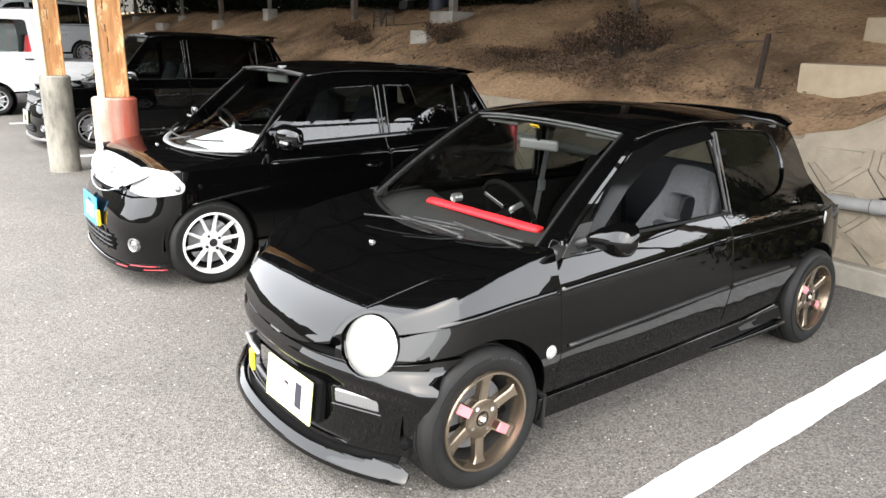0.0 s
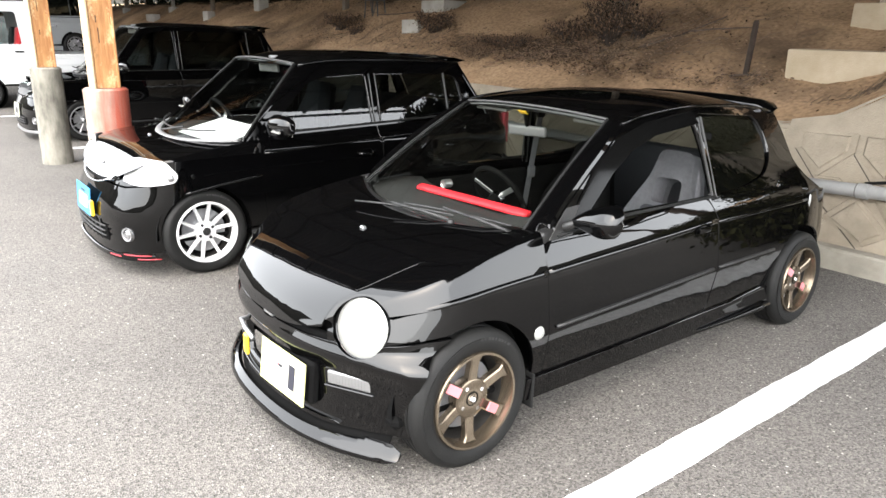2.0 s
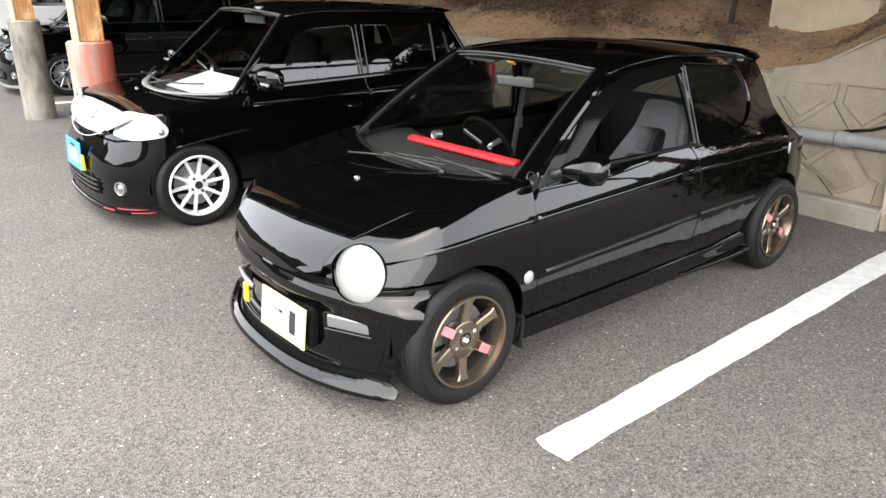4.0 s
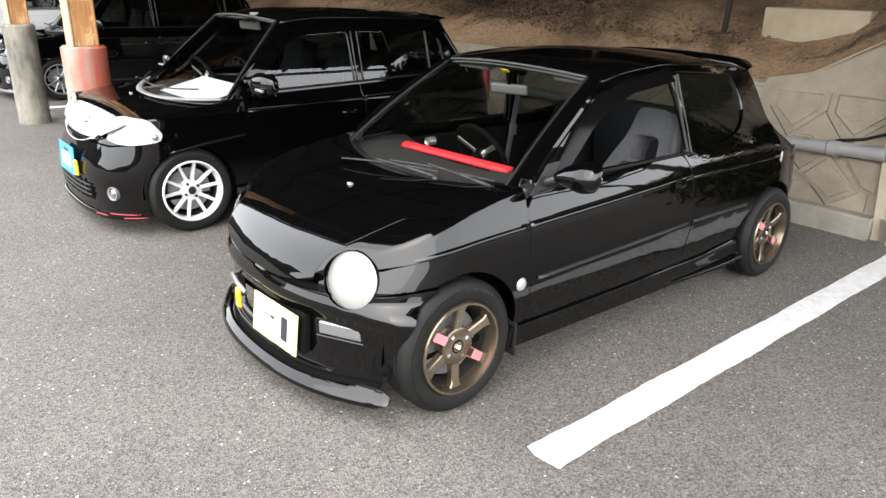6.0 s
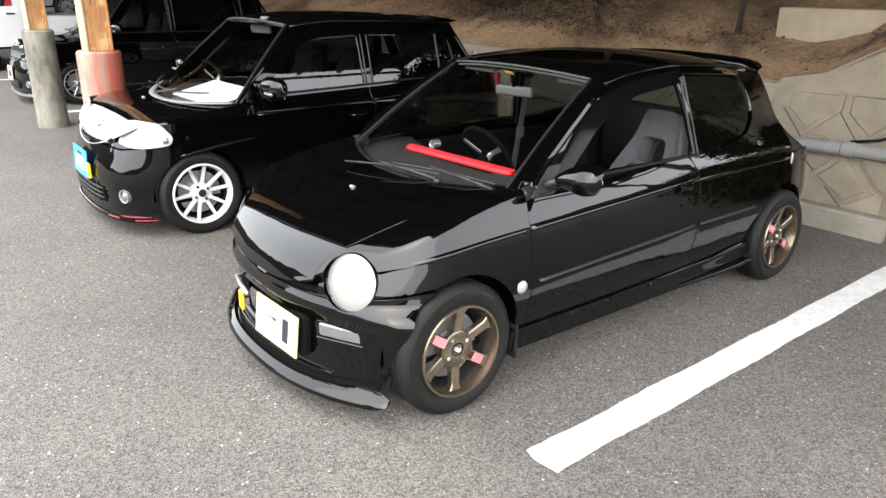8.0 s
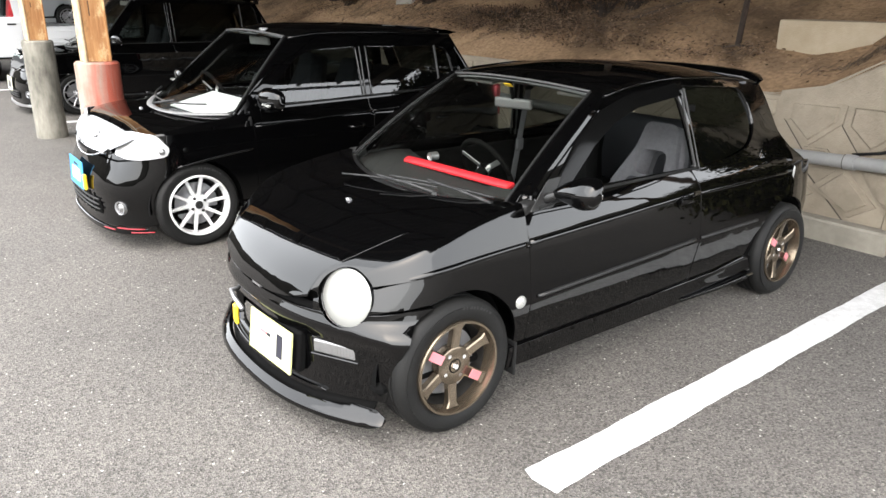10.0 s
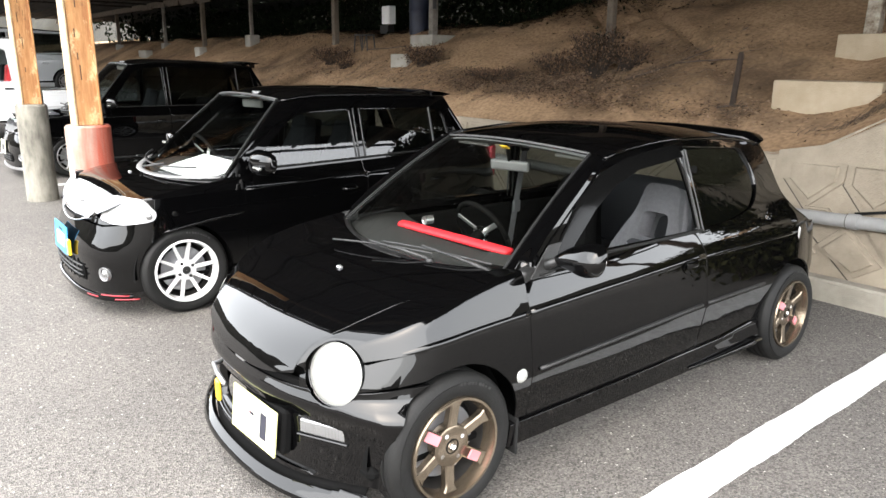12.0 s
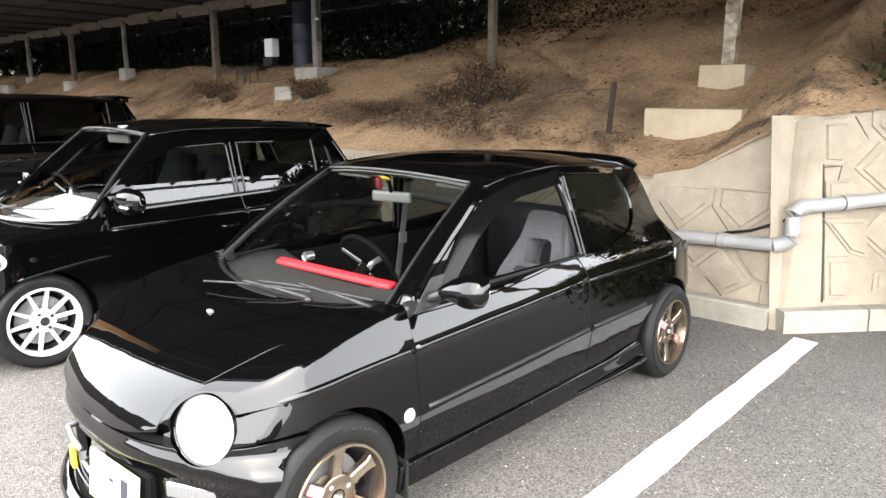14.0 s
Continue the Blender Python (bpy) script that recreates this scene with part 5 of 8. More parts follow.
def wheel(name, r, rim, width, style, alloy, label, group):
    """A wheel whose outer face looks along +x; its hub at the origin."""
    w = thing(name, Matrix.Identity(4), label, "wheel", group)
    prof = [(-width, rim - 0.012), (-width, rim + 0.02), (-width - 0.006, (rim + r) / 2), (-width + 0.004, r - 0.02), (-width + 0.02, r - 0.003)]
    for k in range(1, 8):
        a = -width + 0.02 + (width - 0.04) * k / 8
        dip = 0.008 if k in (2, 4, 6) else 0.0
        prof += [(a - 0.005, r), (a - 0.003, r - dip), (a + 0.003, r - dip), (a + 0.005, r)]
    prof += [(-0.02, r - 0.003), (-0.006, r - 0.014), (0.001, r - 0.030), (0.006, (rim + r) / 2 + 0.012), (0.007, (rim + r) / 2), (0.004, rim + 0.016), (-0.004, rim + 0.004), (-0.012, rim - 0.006)]
    tyre = part("tyre", lathe_bm(prof, n=72), M_tyre, w, "black rubber tyre", True, 40)
    bm = bmesh.new()
    for k in range(72):
        for x in (-0.012,):
            m = pose(0, 0, 0, 360 * k / 72) @ pose(x, 0, r - 0.0130, 0, 35 if x > -0.05 else -35, 0) @ pose(0, 0, 0, 0, 0, 24)
            add_box(bm, (-0.008, -0.0013, -0.004), (0.008, 0.0013, 0.0004), 0, m)
    part("tread_rib", bm, M_tyre, tyre)["kind"] = "stuff"
    bm = bmesh.new()
    for k in range(-5, 4):
        m = pose(0, 0, 0, -4.2 * k - 25) @ pose(0.0052, 0, (rim + r) / 2 + 0.008)
        add_box(bm, (-0.001, -0.0065, -0.006), (0.0014, 0.0065 - 0.003 * (k % 3), 0.006), 0, m)
    part("lettering", bm, M_letter, tyre, "raised tyre lettering")["kind"] = "stuff"
    lip = [(-width + 0.01, rim - 0.02), (-width, rim), (-width + 0.004, rim + 0.004), (-0.01, rim + 0.003), (0.003, rim + 0.004), (0.008, rim), (0.007, rim - 0.008), (-0.006, rim - 0.011), (-0.028, rim - 0.016), (-0.046, rim - 0.019)]
    part("rim", lathe_bm(lip, n=72), alloy, w, "", True, 50)
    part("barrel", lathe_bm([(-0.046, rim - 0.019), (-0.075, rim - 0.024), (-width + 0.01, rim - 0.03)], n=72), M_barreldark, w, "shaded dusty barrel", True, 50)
    part("brake_disc", lathe_bm([(-0.075, 0.001), (-0.075, rim * 0.72), (-0.085, rim * 0.72), (-0.085, 0.001)], n=40), M_greyalloy, w, "dull steel brake disc", True, 40)
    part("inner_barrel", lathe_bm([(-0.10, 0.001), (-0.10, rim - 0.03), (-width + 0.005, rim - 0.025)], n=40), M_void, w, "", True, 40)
    if style == "six":
        part("hub_face", lathe_bm([(-0.023, 0.012), (-0.021, 0.024), (-0.020, 0.066), (-0.024, 0.073), (-0.045, 0.078), (-0.07, 0.07)], n=36), alloy, w, "", True, 45)
        part("hub_bore", lathe_bm([(-0.034, 0.001), (-0.034, 0.021), (-0.017, 0.024), (-0.021, 0.028)], n=24), M_void, w, "dark open hub bore", True, 45)
        part("axle_nut", lathe_bm([(-0.012, 0.001), (-0.012, 0.010), (-0.016, 0.013), (-0.034, 0.013)], n=6), M_chrome, w, "bright axle nut")
        for k in range(6):
            bm = bmesh.new()
            rows = []
            for t in range(7):
                u = t / 6
                q = 0.055 + (rim - 0.018 - 0.055) * u
                hw = 0.0205 - 0.001 * u + 0.010 * max(0.0, (u - 0.82) / 0.18)
                x = -0.024 + 0.012 * u ** 1.6
                rows.append([bm.verts.new(p) for p in ((x - 0.028, -hw, q), (x - 0.004, -hw, q), (x, -hw + 0.005, q), (x, hw - 0.005, q), (x - 0.004, hw, q), (x - 0.028, hw, q))])
            for a, b in zip(rows[:-1], rows[1:]):
                for j in range(6):
                    bm.faces.new((a[j], a[(j + 1) % 6], b[(j + 1) % 6], b[j]))
            bmesh.ops.recalc_face_normals(bm, faces=bm.faces)
            sp = part("spoke", bm, alloy, w, "", True, 30)
            sp.matrix_local = pose(0, 0, 0, 60 * k - 4)
            if k in (1, 4):
                q = 0.115
                part("decal", box_bm((-0.018, -0.017, 0.082), (-0.0105, 0.017, 0.140), 0, pose(0, 0, 0, 0, -10, 0) @ pose(0.0205, 0, 0)), M_pink, sp, "pink sticker with faded lettering")
        nuts, nr = 4, 0.05
    else:
        part("hub_face", lathe_bm([(-0.022, 0.001), (-0.022, 0.026), (-0.028, 0.034), (-0.032, 0.064), (-0.05, 0.07), (-0.07, 0.066)], n=36), alloy, w, "", True, 45)
        part("hub_cap", lathe_bm([(-0.016, 0.001), (-0.016, 0.022), (-0.02, 0.026), (-0.03, 0.027)], n=24), M_trim, w, "dark hub cap", True, 45)
        n = 5 if style == "pairs" else 10
        for k in range(n):
            for side in ((-1, 1) if style == "pairs" else (0,)):
                bm = bmesh.new()
                rows = []
                for t in range(6):
                    u = t / 5
                    q = 0.045 + (rim - 0.016 - 0.045) * u
                    off = side * (0.012 + (rim * 0.21) * u) if style == "pairs" else 0
                    hw = (0.0105 if style == "pairs" else 0.010) * (1.1 - 0.25 * u)
                    x = -0.030 + 0.020 * u ** 1.5
                    rows.append([bm.verts.new(p) for p in ((x - 0.024, off - hw, q), (x - 0.003, off - hw, q), (x, off - hw + 0.004, q), (x, off + hw - 0.004, q), (x - 0.003, off + hw, q), (x - 0.024, off + hw, q))])
                for a, b in zip(rows[:-1], rows[1:]):
                    for j in range(6):
                        bm.faces.new((a[j], a[(j + 1) % 6], b[(j + 1) % 6], b[j]))
                bmesh.ops.recalc_face_normals(bm, faces=bm.faces)
                sp = part("spoke", bm, alloy, w, "", True, 30)
                sp.matrix_local = pose(0, 0, 0, 360 / n * k + 6)
        nuts, nr = 4, 0.047
    for k in range(nuts):
        nut = part("wheel_nut", lathe_bm([(-0.02, 0.001), (-0.02, 0.008), (-0.024, 0.010), (-0.036, 0.0105)], n=6), M_chrome if style == "six" else M_trim, w)
        nut.matrix_local = pose(0, 0, 0, 90 * k + 30) @ pose(0, 0, nr)
    return w


def mount_wheels(car, proto, xs, ys, r, lean=1.5):
    """Copies of the wheel under the car, as its parts."""
    for y in ys:
        for side in (1, -1):
            m = pose(side * xs, y, r, 0, 0, 0 if side > 0 else 180) @ pose(0, 0, 0, 0, -lean, 0)
            c = copy_thing(proto, m)
            c.parent = car
            c.matrix_parent_inverse = Matrix.Identity(4)
            c.matrix_basis = m
            for key in ("category", "group"):
                if key in c:
                    del c[key]


def drop_thing(ob):
    for o in [*ob.children_recursive, ob]:
        bpy.data.objects.remove(o)


def seat(car, x, y, z, cloth, centre, recline=-16, hole=True):
    """A front seat; the backrest leans to the tail. x, y: middle of the cushion."""
    s = new("seat")
    s.parent = car
    s.matrix_local = pose(x, y, z) @ Matrix.Diagonal((0.88, 1, 0.97, 1))
    bm = bmesh.new()
    add_box(bm, (-0.22, -0.25, 0), (0.22, 0.25, 0.14), 0.05, None, 3)
    part("cushion", bm, cloth, s, "", True)
    for side in (-1, 1):
        bm = bmesh.new()
        add_box(bm, (-0.055, -0.25, 0.02), (0.055, 0.24, 0.20), 0.045, pose(side * 0.2, 0, 0), 3)
        part("cushion_bolster", bm, cloth, s, "", True)
    back = new("backrest")
    back.parent = s
    back.matrix_local = pose(0, 0.24, 0.08, recline)
    ring = rounded([(-0.22, 0), (-0.25, 0.35), (-0.135, 0.57), (-0.11, 0.72), (0.11, 0.72), (0.135, 0.57), (0.25, 0.35), (0.22, 0)], 0.05, 4)
    hl = rounded([(-0.095, 0.44), (-0.085, 0.575), (0.085, 0.575), (0.095, 0.44)], 0.04, 4)

    def fn(dy, sgn):
        return lambda u, v: (sgn * u, dy - 0.05 * (1 - min(1, abs(u) / 0.26) ** 2) * (1 if dy < 0 else -0.3) + (-0.05 * max(0, (abs(u) - 0.12) / 0.13) if dy < 0 else 0), v)

    a = panel_data(ring, [hl] if hole else [], fn(-0.05, 1), 0.04, 0.10)
    b = panel_data(ring, [hl] if hole else [], fn(0.05, -1), 0.04, 0.0)
    k = len(a[0])
    mesh_object("backrest_shell", a[0] + b[0], a[2] + [tuple(i + k for i in f) for f in b[2]], cloth, back, "", True, a[1] + b[1])
    mesh_object("insert", *(lambda d: (d[0], d[2]))(panel_data(rounded([(-0.165, 0.02), (-0.175, 0.36), (-0.12, 0.42), (0.12, 0.42), (0.175, 0.36), (0.165, 0.02)], 0.03), [], lambda u, v: (u, -0.108 + 0.05 * (u / 0.26) ** 2, v), 0.04, 0.01)), centre, back, "striped dark cloth insert")
    if not hole:
        return s
    bm = bmesh.new()
    for i in range(-4, 5):
        add_box(bm, (i * 0.034 - 0.0025, -0.112 + 0.05 * (i * 0.034 / 0.26) ** 2, 0.03), (i * 0.034 + 0.0025, -0.106 + 0.05 * (i * 0.034 / 0.26) ** 2, 0.405 - 0.004 * abs(i)))
    part("stripe", bm, M_stripe, back)["kind"] = "stuff"
    return s


def steering_wheel(car, x, y, z, r=0.175, tilt=-62):
    s = new("steering_wheel")
    s.parent = car
    s.matrix_local = pose(x, y, z, tilt)
    part("wheel_rim", tube_bm([(r * math.cos(a), r * math.sin(a), 0) for a in [2 * math.pi * i / 40 for i in range(41)]], 0.014, 10), M_cabin, s, "", True)
    for a in (90, 210, 330):
        part("spoke", box_bm((0.03, -0.014, -0.012), (r, 0.014, -0.006), 0.002, pose(0, 0, 0, 0, 0, a)), M_silver, s, "satin metal spoke")
    part("horn_pad", lathe_bm([(0.012, 0.001), (0.010, 0.030), (0, 0.040), (-0.03, 0.042)], "Z", 24), M_chrome, s, "polished centre boss", True, 40)
    part("column", tube_bm([(0, 0, -0.02), (0, 0, -0.22)], 0.032, 12), M_cabin, s, "", True, 60)
    return s


def number_plate(car, m, cover, edge, n_bars):
    """A number plate whose characters are plain bars."""
    p = new("number_plate")
    p.parent = car
    p.matrix_local = m
    p["label"] = "number plate with dark bars"
    part("plate", box_bm((-0.165, -0.004, -0.0825), (0.165, 0.002, 0.0825), 0.002), cover, p)
    bm = bmesh.new()
    for lo, hi in (((-0.17, -0.006, -0.0875), (0.17, 0.001, -0.080)), ((-0.17, -0.006, 0.080), (0.17, 0.001, 0.0875)), ((-0.17, -0.006, -0.080), (-0.1625, 0.001, 0.080)), ((0.1625, -0.006, -0.080), (0.17, 0.001, 0.080))):
        add_box(bm, lo, hi)
    part("plate_frame", bm, edge, p)
    for lo, hi, mat in n_bars:
        part("bar", box_bm((lo[0], -0.006, lo[1]), (hi[0], -0.0035, hi[1])), mat, p)
    return p


def wing_mirror(car, side, x, y, z, l=0.20, h=0.115, foot=((-0.075, 0.0, -0.055), (-0.03, 0.0, -0.035), (0.03, 0.0, -0.01)), pane=True):
    """A door mirror: a rounded shell on a short foot, its glass to the tail."""
    s = new("door_mirror")
    s.parent = car
    s.matrix_local = pose(x, y, z) @ Matrix.Diagonal((side, 1, 1, 1))
    pts, nu, nv = [], 14, 20

    def fn(u, v):
        a, b = math.pi * (u - 0.5), 2 * math.pi * v
        c, e = abs(math.cos(b)) ** 0.85 * math.copysign(1, math.cos(b)), abs(math.sin(b)) ** 0.85 * math.copysign(1, math.sin(b))
        k = math.cos(a) ** 0.45
        d = k * e * (0.062 if e < 0 else 0.018)
        return (l / 2 * math.sin(a) * 1.0 + l / 2, d + 0.02 * math.sin(a), k * c * h / 2 * (1 - 0.14 * math.sin(a)) + 0.012 * math.sin(a))

    grid_sheet("mirror_shell", fn, nu, nv, M_black, s)
    if pane:
        part("mirror_pane", box_bm((0.02, 0.018, -h * 0.36), (l - 0.03, 0.024, h * 0.36), 0.004), M_mirror, s, "mirror glass")
    part("foot", tube_bm(foot, [0.035, 0.028, 0.024], 10, 0.75), M_black, s, "", True)
    return s


def drop_mirror(car, side, x, y, z, l, h):
    """A teardrop door mirror that swells away from its slim root."""
    s = new("door_mirror")
    s.parent = car
    s.matrix_local = pose(x, y, z) @ Matrix.Diagonal((side, 1, 1, 1))
    fat = curve((0.0, 0.0), (0.03, 0.20), (0.15, 0.42), (0.40, 0.76), (0.68, 1.0), (0.86, 0.90), (0.96, 0.52), (1.0, 0.0))
    lift = curve((0.0, -0.026), (0.3, -0.010), (0.7, 0.0), (1.0, 0.006))

    def fn(u, v):
        t = 0.5 - 0.5 * math.cos(math.pi * u)
        b = 2 * math.pi * v
        c, e = abs(math.cos(b)) ** 0.85 * math.copysign(1, math.cos(b)), abs(math.sin(b)) ** 0.85 * math.copysign(1, math.sin(b))
        k = max(0.0, fat(t))
        return (l * t, k * e * (0.050 if e < 0 else 0.020) + 0.02 * t + (0.022 * k * c if c > 0 else 0.0), k * c * h / 2 + lift(t))

    grid_sheet("mirror_shell", fn, 22, 26, M_black, s, "glossy black teardrop shell", 0)
    part("mirror_pane", lathe_bm([(0.0, 0.001), (0.0, 0.040), (0.004, 0.042)], "Y", 28, pose(l * 0.64, 0.034, 0.0) @ Matrix.Diagonal((1.6, 1, 0.95, 1))), M_mirror, s, "mirror glass", True, 40)
    part("foot", tube_bm([(-0.045, 0.004, -0.062), (-0.020, 0.0, -0.050), (0.02, 0.0, -0.026)], [0.030, 0.024, 0.016], 12, 0.8), M_trim, s, "matt black foot", True)
    return s



def housing_bm(k, x, y, z, r, depth=0.27):
    """The dark inner lining over a wheel: an arch with its inner wall."""
    bm = bmesh.new()
    rows = []
    for i in range(33):
        a = radians(-6 + 192 * i / 32)
        c, s = r * math.cos(a), r * math.sin(a)
        rows.append([bm.verts.new((k * (x - d), y + c * f, z + s * f)) for d, f in ((0, 1), (depth, 1), (depth, 0.05))])
    for a, b in zip(rows[:-1], rows[1:]):
        for j in range(2):
            bm.faces.new((a[j], b[j], b[j + 1], a[j + 1]))
    return bm


def small_hatchback(m):
    """The black three-door hatchback with round headlamps."""
    car = thing("hatchback_car", m, "glossy black three-door hatchback with round headlamps and bronze wheels", "car")
    side = curve((0.12, 0.044), (0.20, 0.034), (0.26, 0.028), (0.30, 0.021), (0.36, 0.0115), (0.40, 0.0050), (0.44, 0.0010), (0.47, 0.0018), (0.52, 0.0062), (0.60, 0.0150), (0.645, 0.0205), (0.662, 0.0235), (0.69, 0.031), (0.72, 0.043), (0.75, 0.059), (0.78, 0.076), (0.82, 0.102))
    front = curve((0.08, 0.004), (0.12, 0.0), (0.145, 0.004), (0.16, 0.022), (0.22, 0.026), (0.37, 0.022), (0.405, 0.010), (0.432, 0.003), (0.456, 0.010), (0.478, 0.019), (0.50, 0.018), (0.54, 0.036), (0.58, 0.062), (0.62, 0.094), (0.68, 0.135), (0.8, 0.19))
    rear = curve((0.12, 0.03), (0.25, 0.0), (0.45, 0.0), (0.52, 0.012), (0.66, 0.018), (0.80, 0.05))
    shoulder = curve((-0.47, 0.470), (-0.42, 0.520), (-0.36, 0.566), (-0.28, 0.594), (-0.18, 0.616), (-0.08, 0.636), (0.12, 0.652), (0.4, 0.661), (0.8, 0.663))
    crown = curve((-0.475, 0.476), (-0.455, 0.535), (-0.42, 0.585), (-0.36, 0.632), (-0.27, 0.677), (-0.16, 0.712), (-0.05, 0.742), (0.10, 0.770), (0.22, 0.788), (0.40, 0.808), (0.8, 0.83))
    sh = Shape(0.697, -0.475, 2.95, 0.50, 0.66, 2.35, 2.7, side, front, rear, shoulder, crown, 2.9, 0.012, curve((-0.475, 0.001), (-0.42, 0.020), (-0.33, 0.036), (-0.2, 0.062), (0.0, 0.103), (0.2, 0.137), (0.36, 0.150), (0.8, 0.150)), curve((-0.475, 0.95), (-0.30, 0.90), (-0.10, 0.52), (0.10, 0.40), (0.40, 0.40)))
    sh.rise, sh.soft = (lambda y: 0.042 * min(1.0, max(0.0, (y - 0.35) / 1.1))), 0.30
    R = 0.103
    LAMP, AIM = Vector((0.462, -0.324, 0.538)), Vector((0.42, -1.0, 0.26))
    eyes = [((k * LAMP.x, LAMP.y, LAMP.z), (k * AIM.x, AIM.y, AIM.z), R + 0.001) for k in (1, -1)]
    WB, RA = 2.31, 0.295

    def body(s, z):
        return sh.body(s, z)

    sd, sn = sh.s_at_x, sh.s0
    yd, yq = 0.35, 1.455

    # bumper: from the middle round the corner to the wheel arch
    outl = [(sn, 0.16), (sd(0.30), 0.16), (-0.33, 0.175)] + arc(0, 0.262, 0.280, 200, 113, 14) + [(-0.20, 0.515), (-0.30, 0.500), (sd(0.46), 0.486), (sd(0.38), 0.478), (sn, 0.470), (sn, 0.378), (sd(0.26), 0.368), (sd(0.285), 0.350), (sd(0.285), 0.232), (sd(0.26), 0.212), (sn, 0.208)]
    def skin(s, z):
        # the corner swells out to the wheel arch
        x, y, h = sh.body(s, z, 0.004)
        t = min(1.0, max(0.0, (x - 0.34) / 0.25))
        f = min(1.0, max(0.0, (0.49 - z) / 0.085))
        return (x + 0.062 * t ** 3 * f * f * (3 - 2 * f), y, h)
    bump = panel_pair("front_bumper", outl, skin, 0.018, M_black, car, "", 0.03, (), eyes)
    part("tow_hook", tube_bm([(-0.245, -0.38, 0.362), (-0.240, -0.465, 0.360), (-0.17, -0.478, 0.350), (-0.075, -0.488, 0.342)], 0.010, 8), M_silver, bump, "bare metal tow hook", True)
    part("yellow_tag", box_bm((-0.022, -0.01, -0.042), (0.022, 0.006, 0.040), 0.006, pose(-0.122, -0.494, 0.305, 0, 0, -8)), M_amber, bump, "yellow plastic towing tag")
    def swell(s, z, out):
        x, y, h = sh.body(s, z, out)
        t = min(1.0, max(0.0, (x - 0.34) / 0.25))
        return (x + 0.062 * t ** 3, y, h)
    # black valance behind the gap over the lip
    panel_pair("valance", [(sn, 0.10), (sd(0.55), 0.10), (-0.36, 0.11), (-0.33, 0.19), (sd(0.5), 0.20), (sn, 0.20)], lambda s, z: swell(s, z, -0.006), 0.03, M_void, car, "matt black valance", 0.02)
    # splitter lip under the bumper
    lipf = lambda s, z: swell(s, z, float(np.interp(z, [0.085, 0.106, 0.116, 0.18], [0.030, 0.048, 0.048, -0.014])))
    panel_pair("front_lip", [(sn, 0.088), (sd(0.55), 0.090), (-0.37, 0.102), (-0.325, 0.122), (-0.318, 0.140), (-0.34, 0.152), (-0.42, 0.156), (sd(0.5), 0.152), (sd(0.40), 0.147), (sd(0.28), 0.144), (sn, 0.143)], lipf, 0.02, M_black, car, "", 0.03)
    panel_pair("lip_strip", [(sn, 0.168), (sd(0.34), 0.168), (sd(0.40), 0.170), (sd(0.42), 0.176), (sd(0.40), 0.181), (sd(0.33), 0.181), (sn, 0.180)], lambda s, z: sh.body(s, z, 0.016), 0.02, M_black, car, "", 0.012)
    # front fog lamps
    for k in (1, -1):
        lamp = new("fog_lamp")
        lamp.parent = car
        a = Vector(sh.body(sd(0.36), 0.345, 0.006))
        b = Vector(sh.body(sd(0.54), 0.345, 0.006))
        d = math.degrees(math.atan2(b.y - a.y, b.x - a.x))
        c = (a + b) / 2
        lamp.matrix_local = pose(k * c.x, c.y, c.z, 0, 0, k * d) @ pose(0, 0.0 if k > 0 else 0.016, 0)
        part("lamp_lens", box_bm((-0.088, -0.012, -0.026), (0.088, 0.02, 0.026), 0.010, None, 3), M_lens2, lamp, "ribbed clear lens", True, 40)
        bm = bmesh.new()
        for i in range(-6, 7):
            add_box(bm, (i * 0.0125 - 0.002, -0.0128, -0.019), (i * 0.0125 + 0.002, -0.011, 0.018))
        part("lens_rib", bm, M_lens2, lamp)["kind"] = "stuff"
        bm = bmesh.new()
        add_box(bm, (-0.098, -0.016, -0.036), (0.098, 0.012, -0.028), 0.003)
        add_box(bm, (-0.098, -0.004, 0.027), (0.098, 0.012, 0.033), 0.003)
        part("lamp_bezel", bm, M_black, lamp)
    # grille slot
    def slot(u, v):
        x = (2 * u - 1) * 0.36
        return (x, sh.nose(x) + 0.026 + 0.004 * (1 - v), 0.464 + 0.028 * v)
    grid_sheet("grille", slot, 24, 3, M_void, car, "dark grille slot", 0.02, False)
    part("badge", box_bm((-0.035, -0.012, -0.010), (0.035, 0.004, 0.010), 0.004, pose(0.02, sh.nose(0) + 0.022, 0.480)), M_silver, car, "small plain silver badge")

    # bonnet
    def edge(y):
        return float(np.interp(y, [-0.50, -0.36, -0.26, 0.30], [0.345, 0.365, 0.415, 0.575]))

    def cowl(x):
        return 0.185 + 0.17 * (abs(x) / 0.58) ** 2.2

    def bonnet(u, v):
        k = 2 * u - 1
        t = v ** 1.7
        x = k * 0.5
        for _ in range(4):
            y0, y1 = sh.nose(x) + 0.004, cowl(x) - 0.02
            y = y0 + (y1 - y0) * t
            x = k * edge(y)
        return sh.dome(x, y)

    hood = grid_sheet("bonnet", bonnet, 70, 60, M_black, car, "", 0.006, False, eyes)
    for x in (0.02,):
        part("washer_jet", box_bm((-0.012, -0.010, -0.004), (0.012, 0.010, 0.009), 0.004, pose(x, -0.045, sh.dome(x, -0.045)[2])), M_silver, hood, "small washer jet")

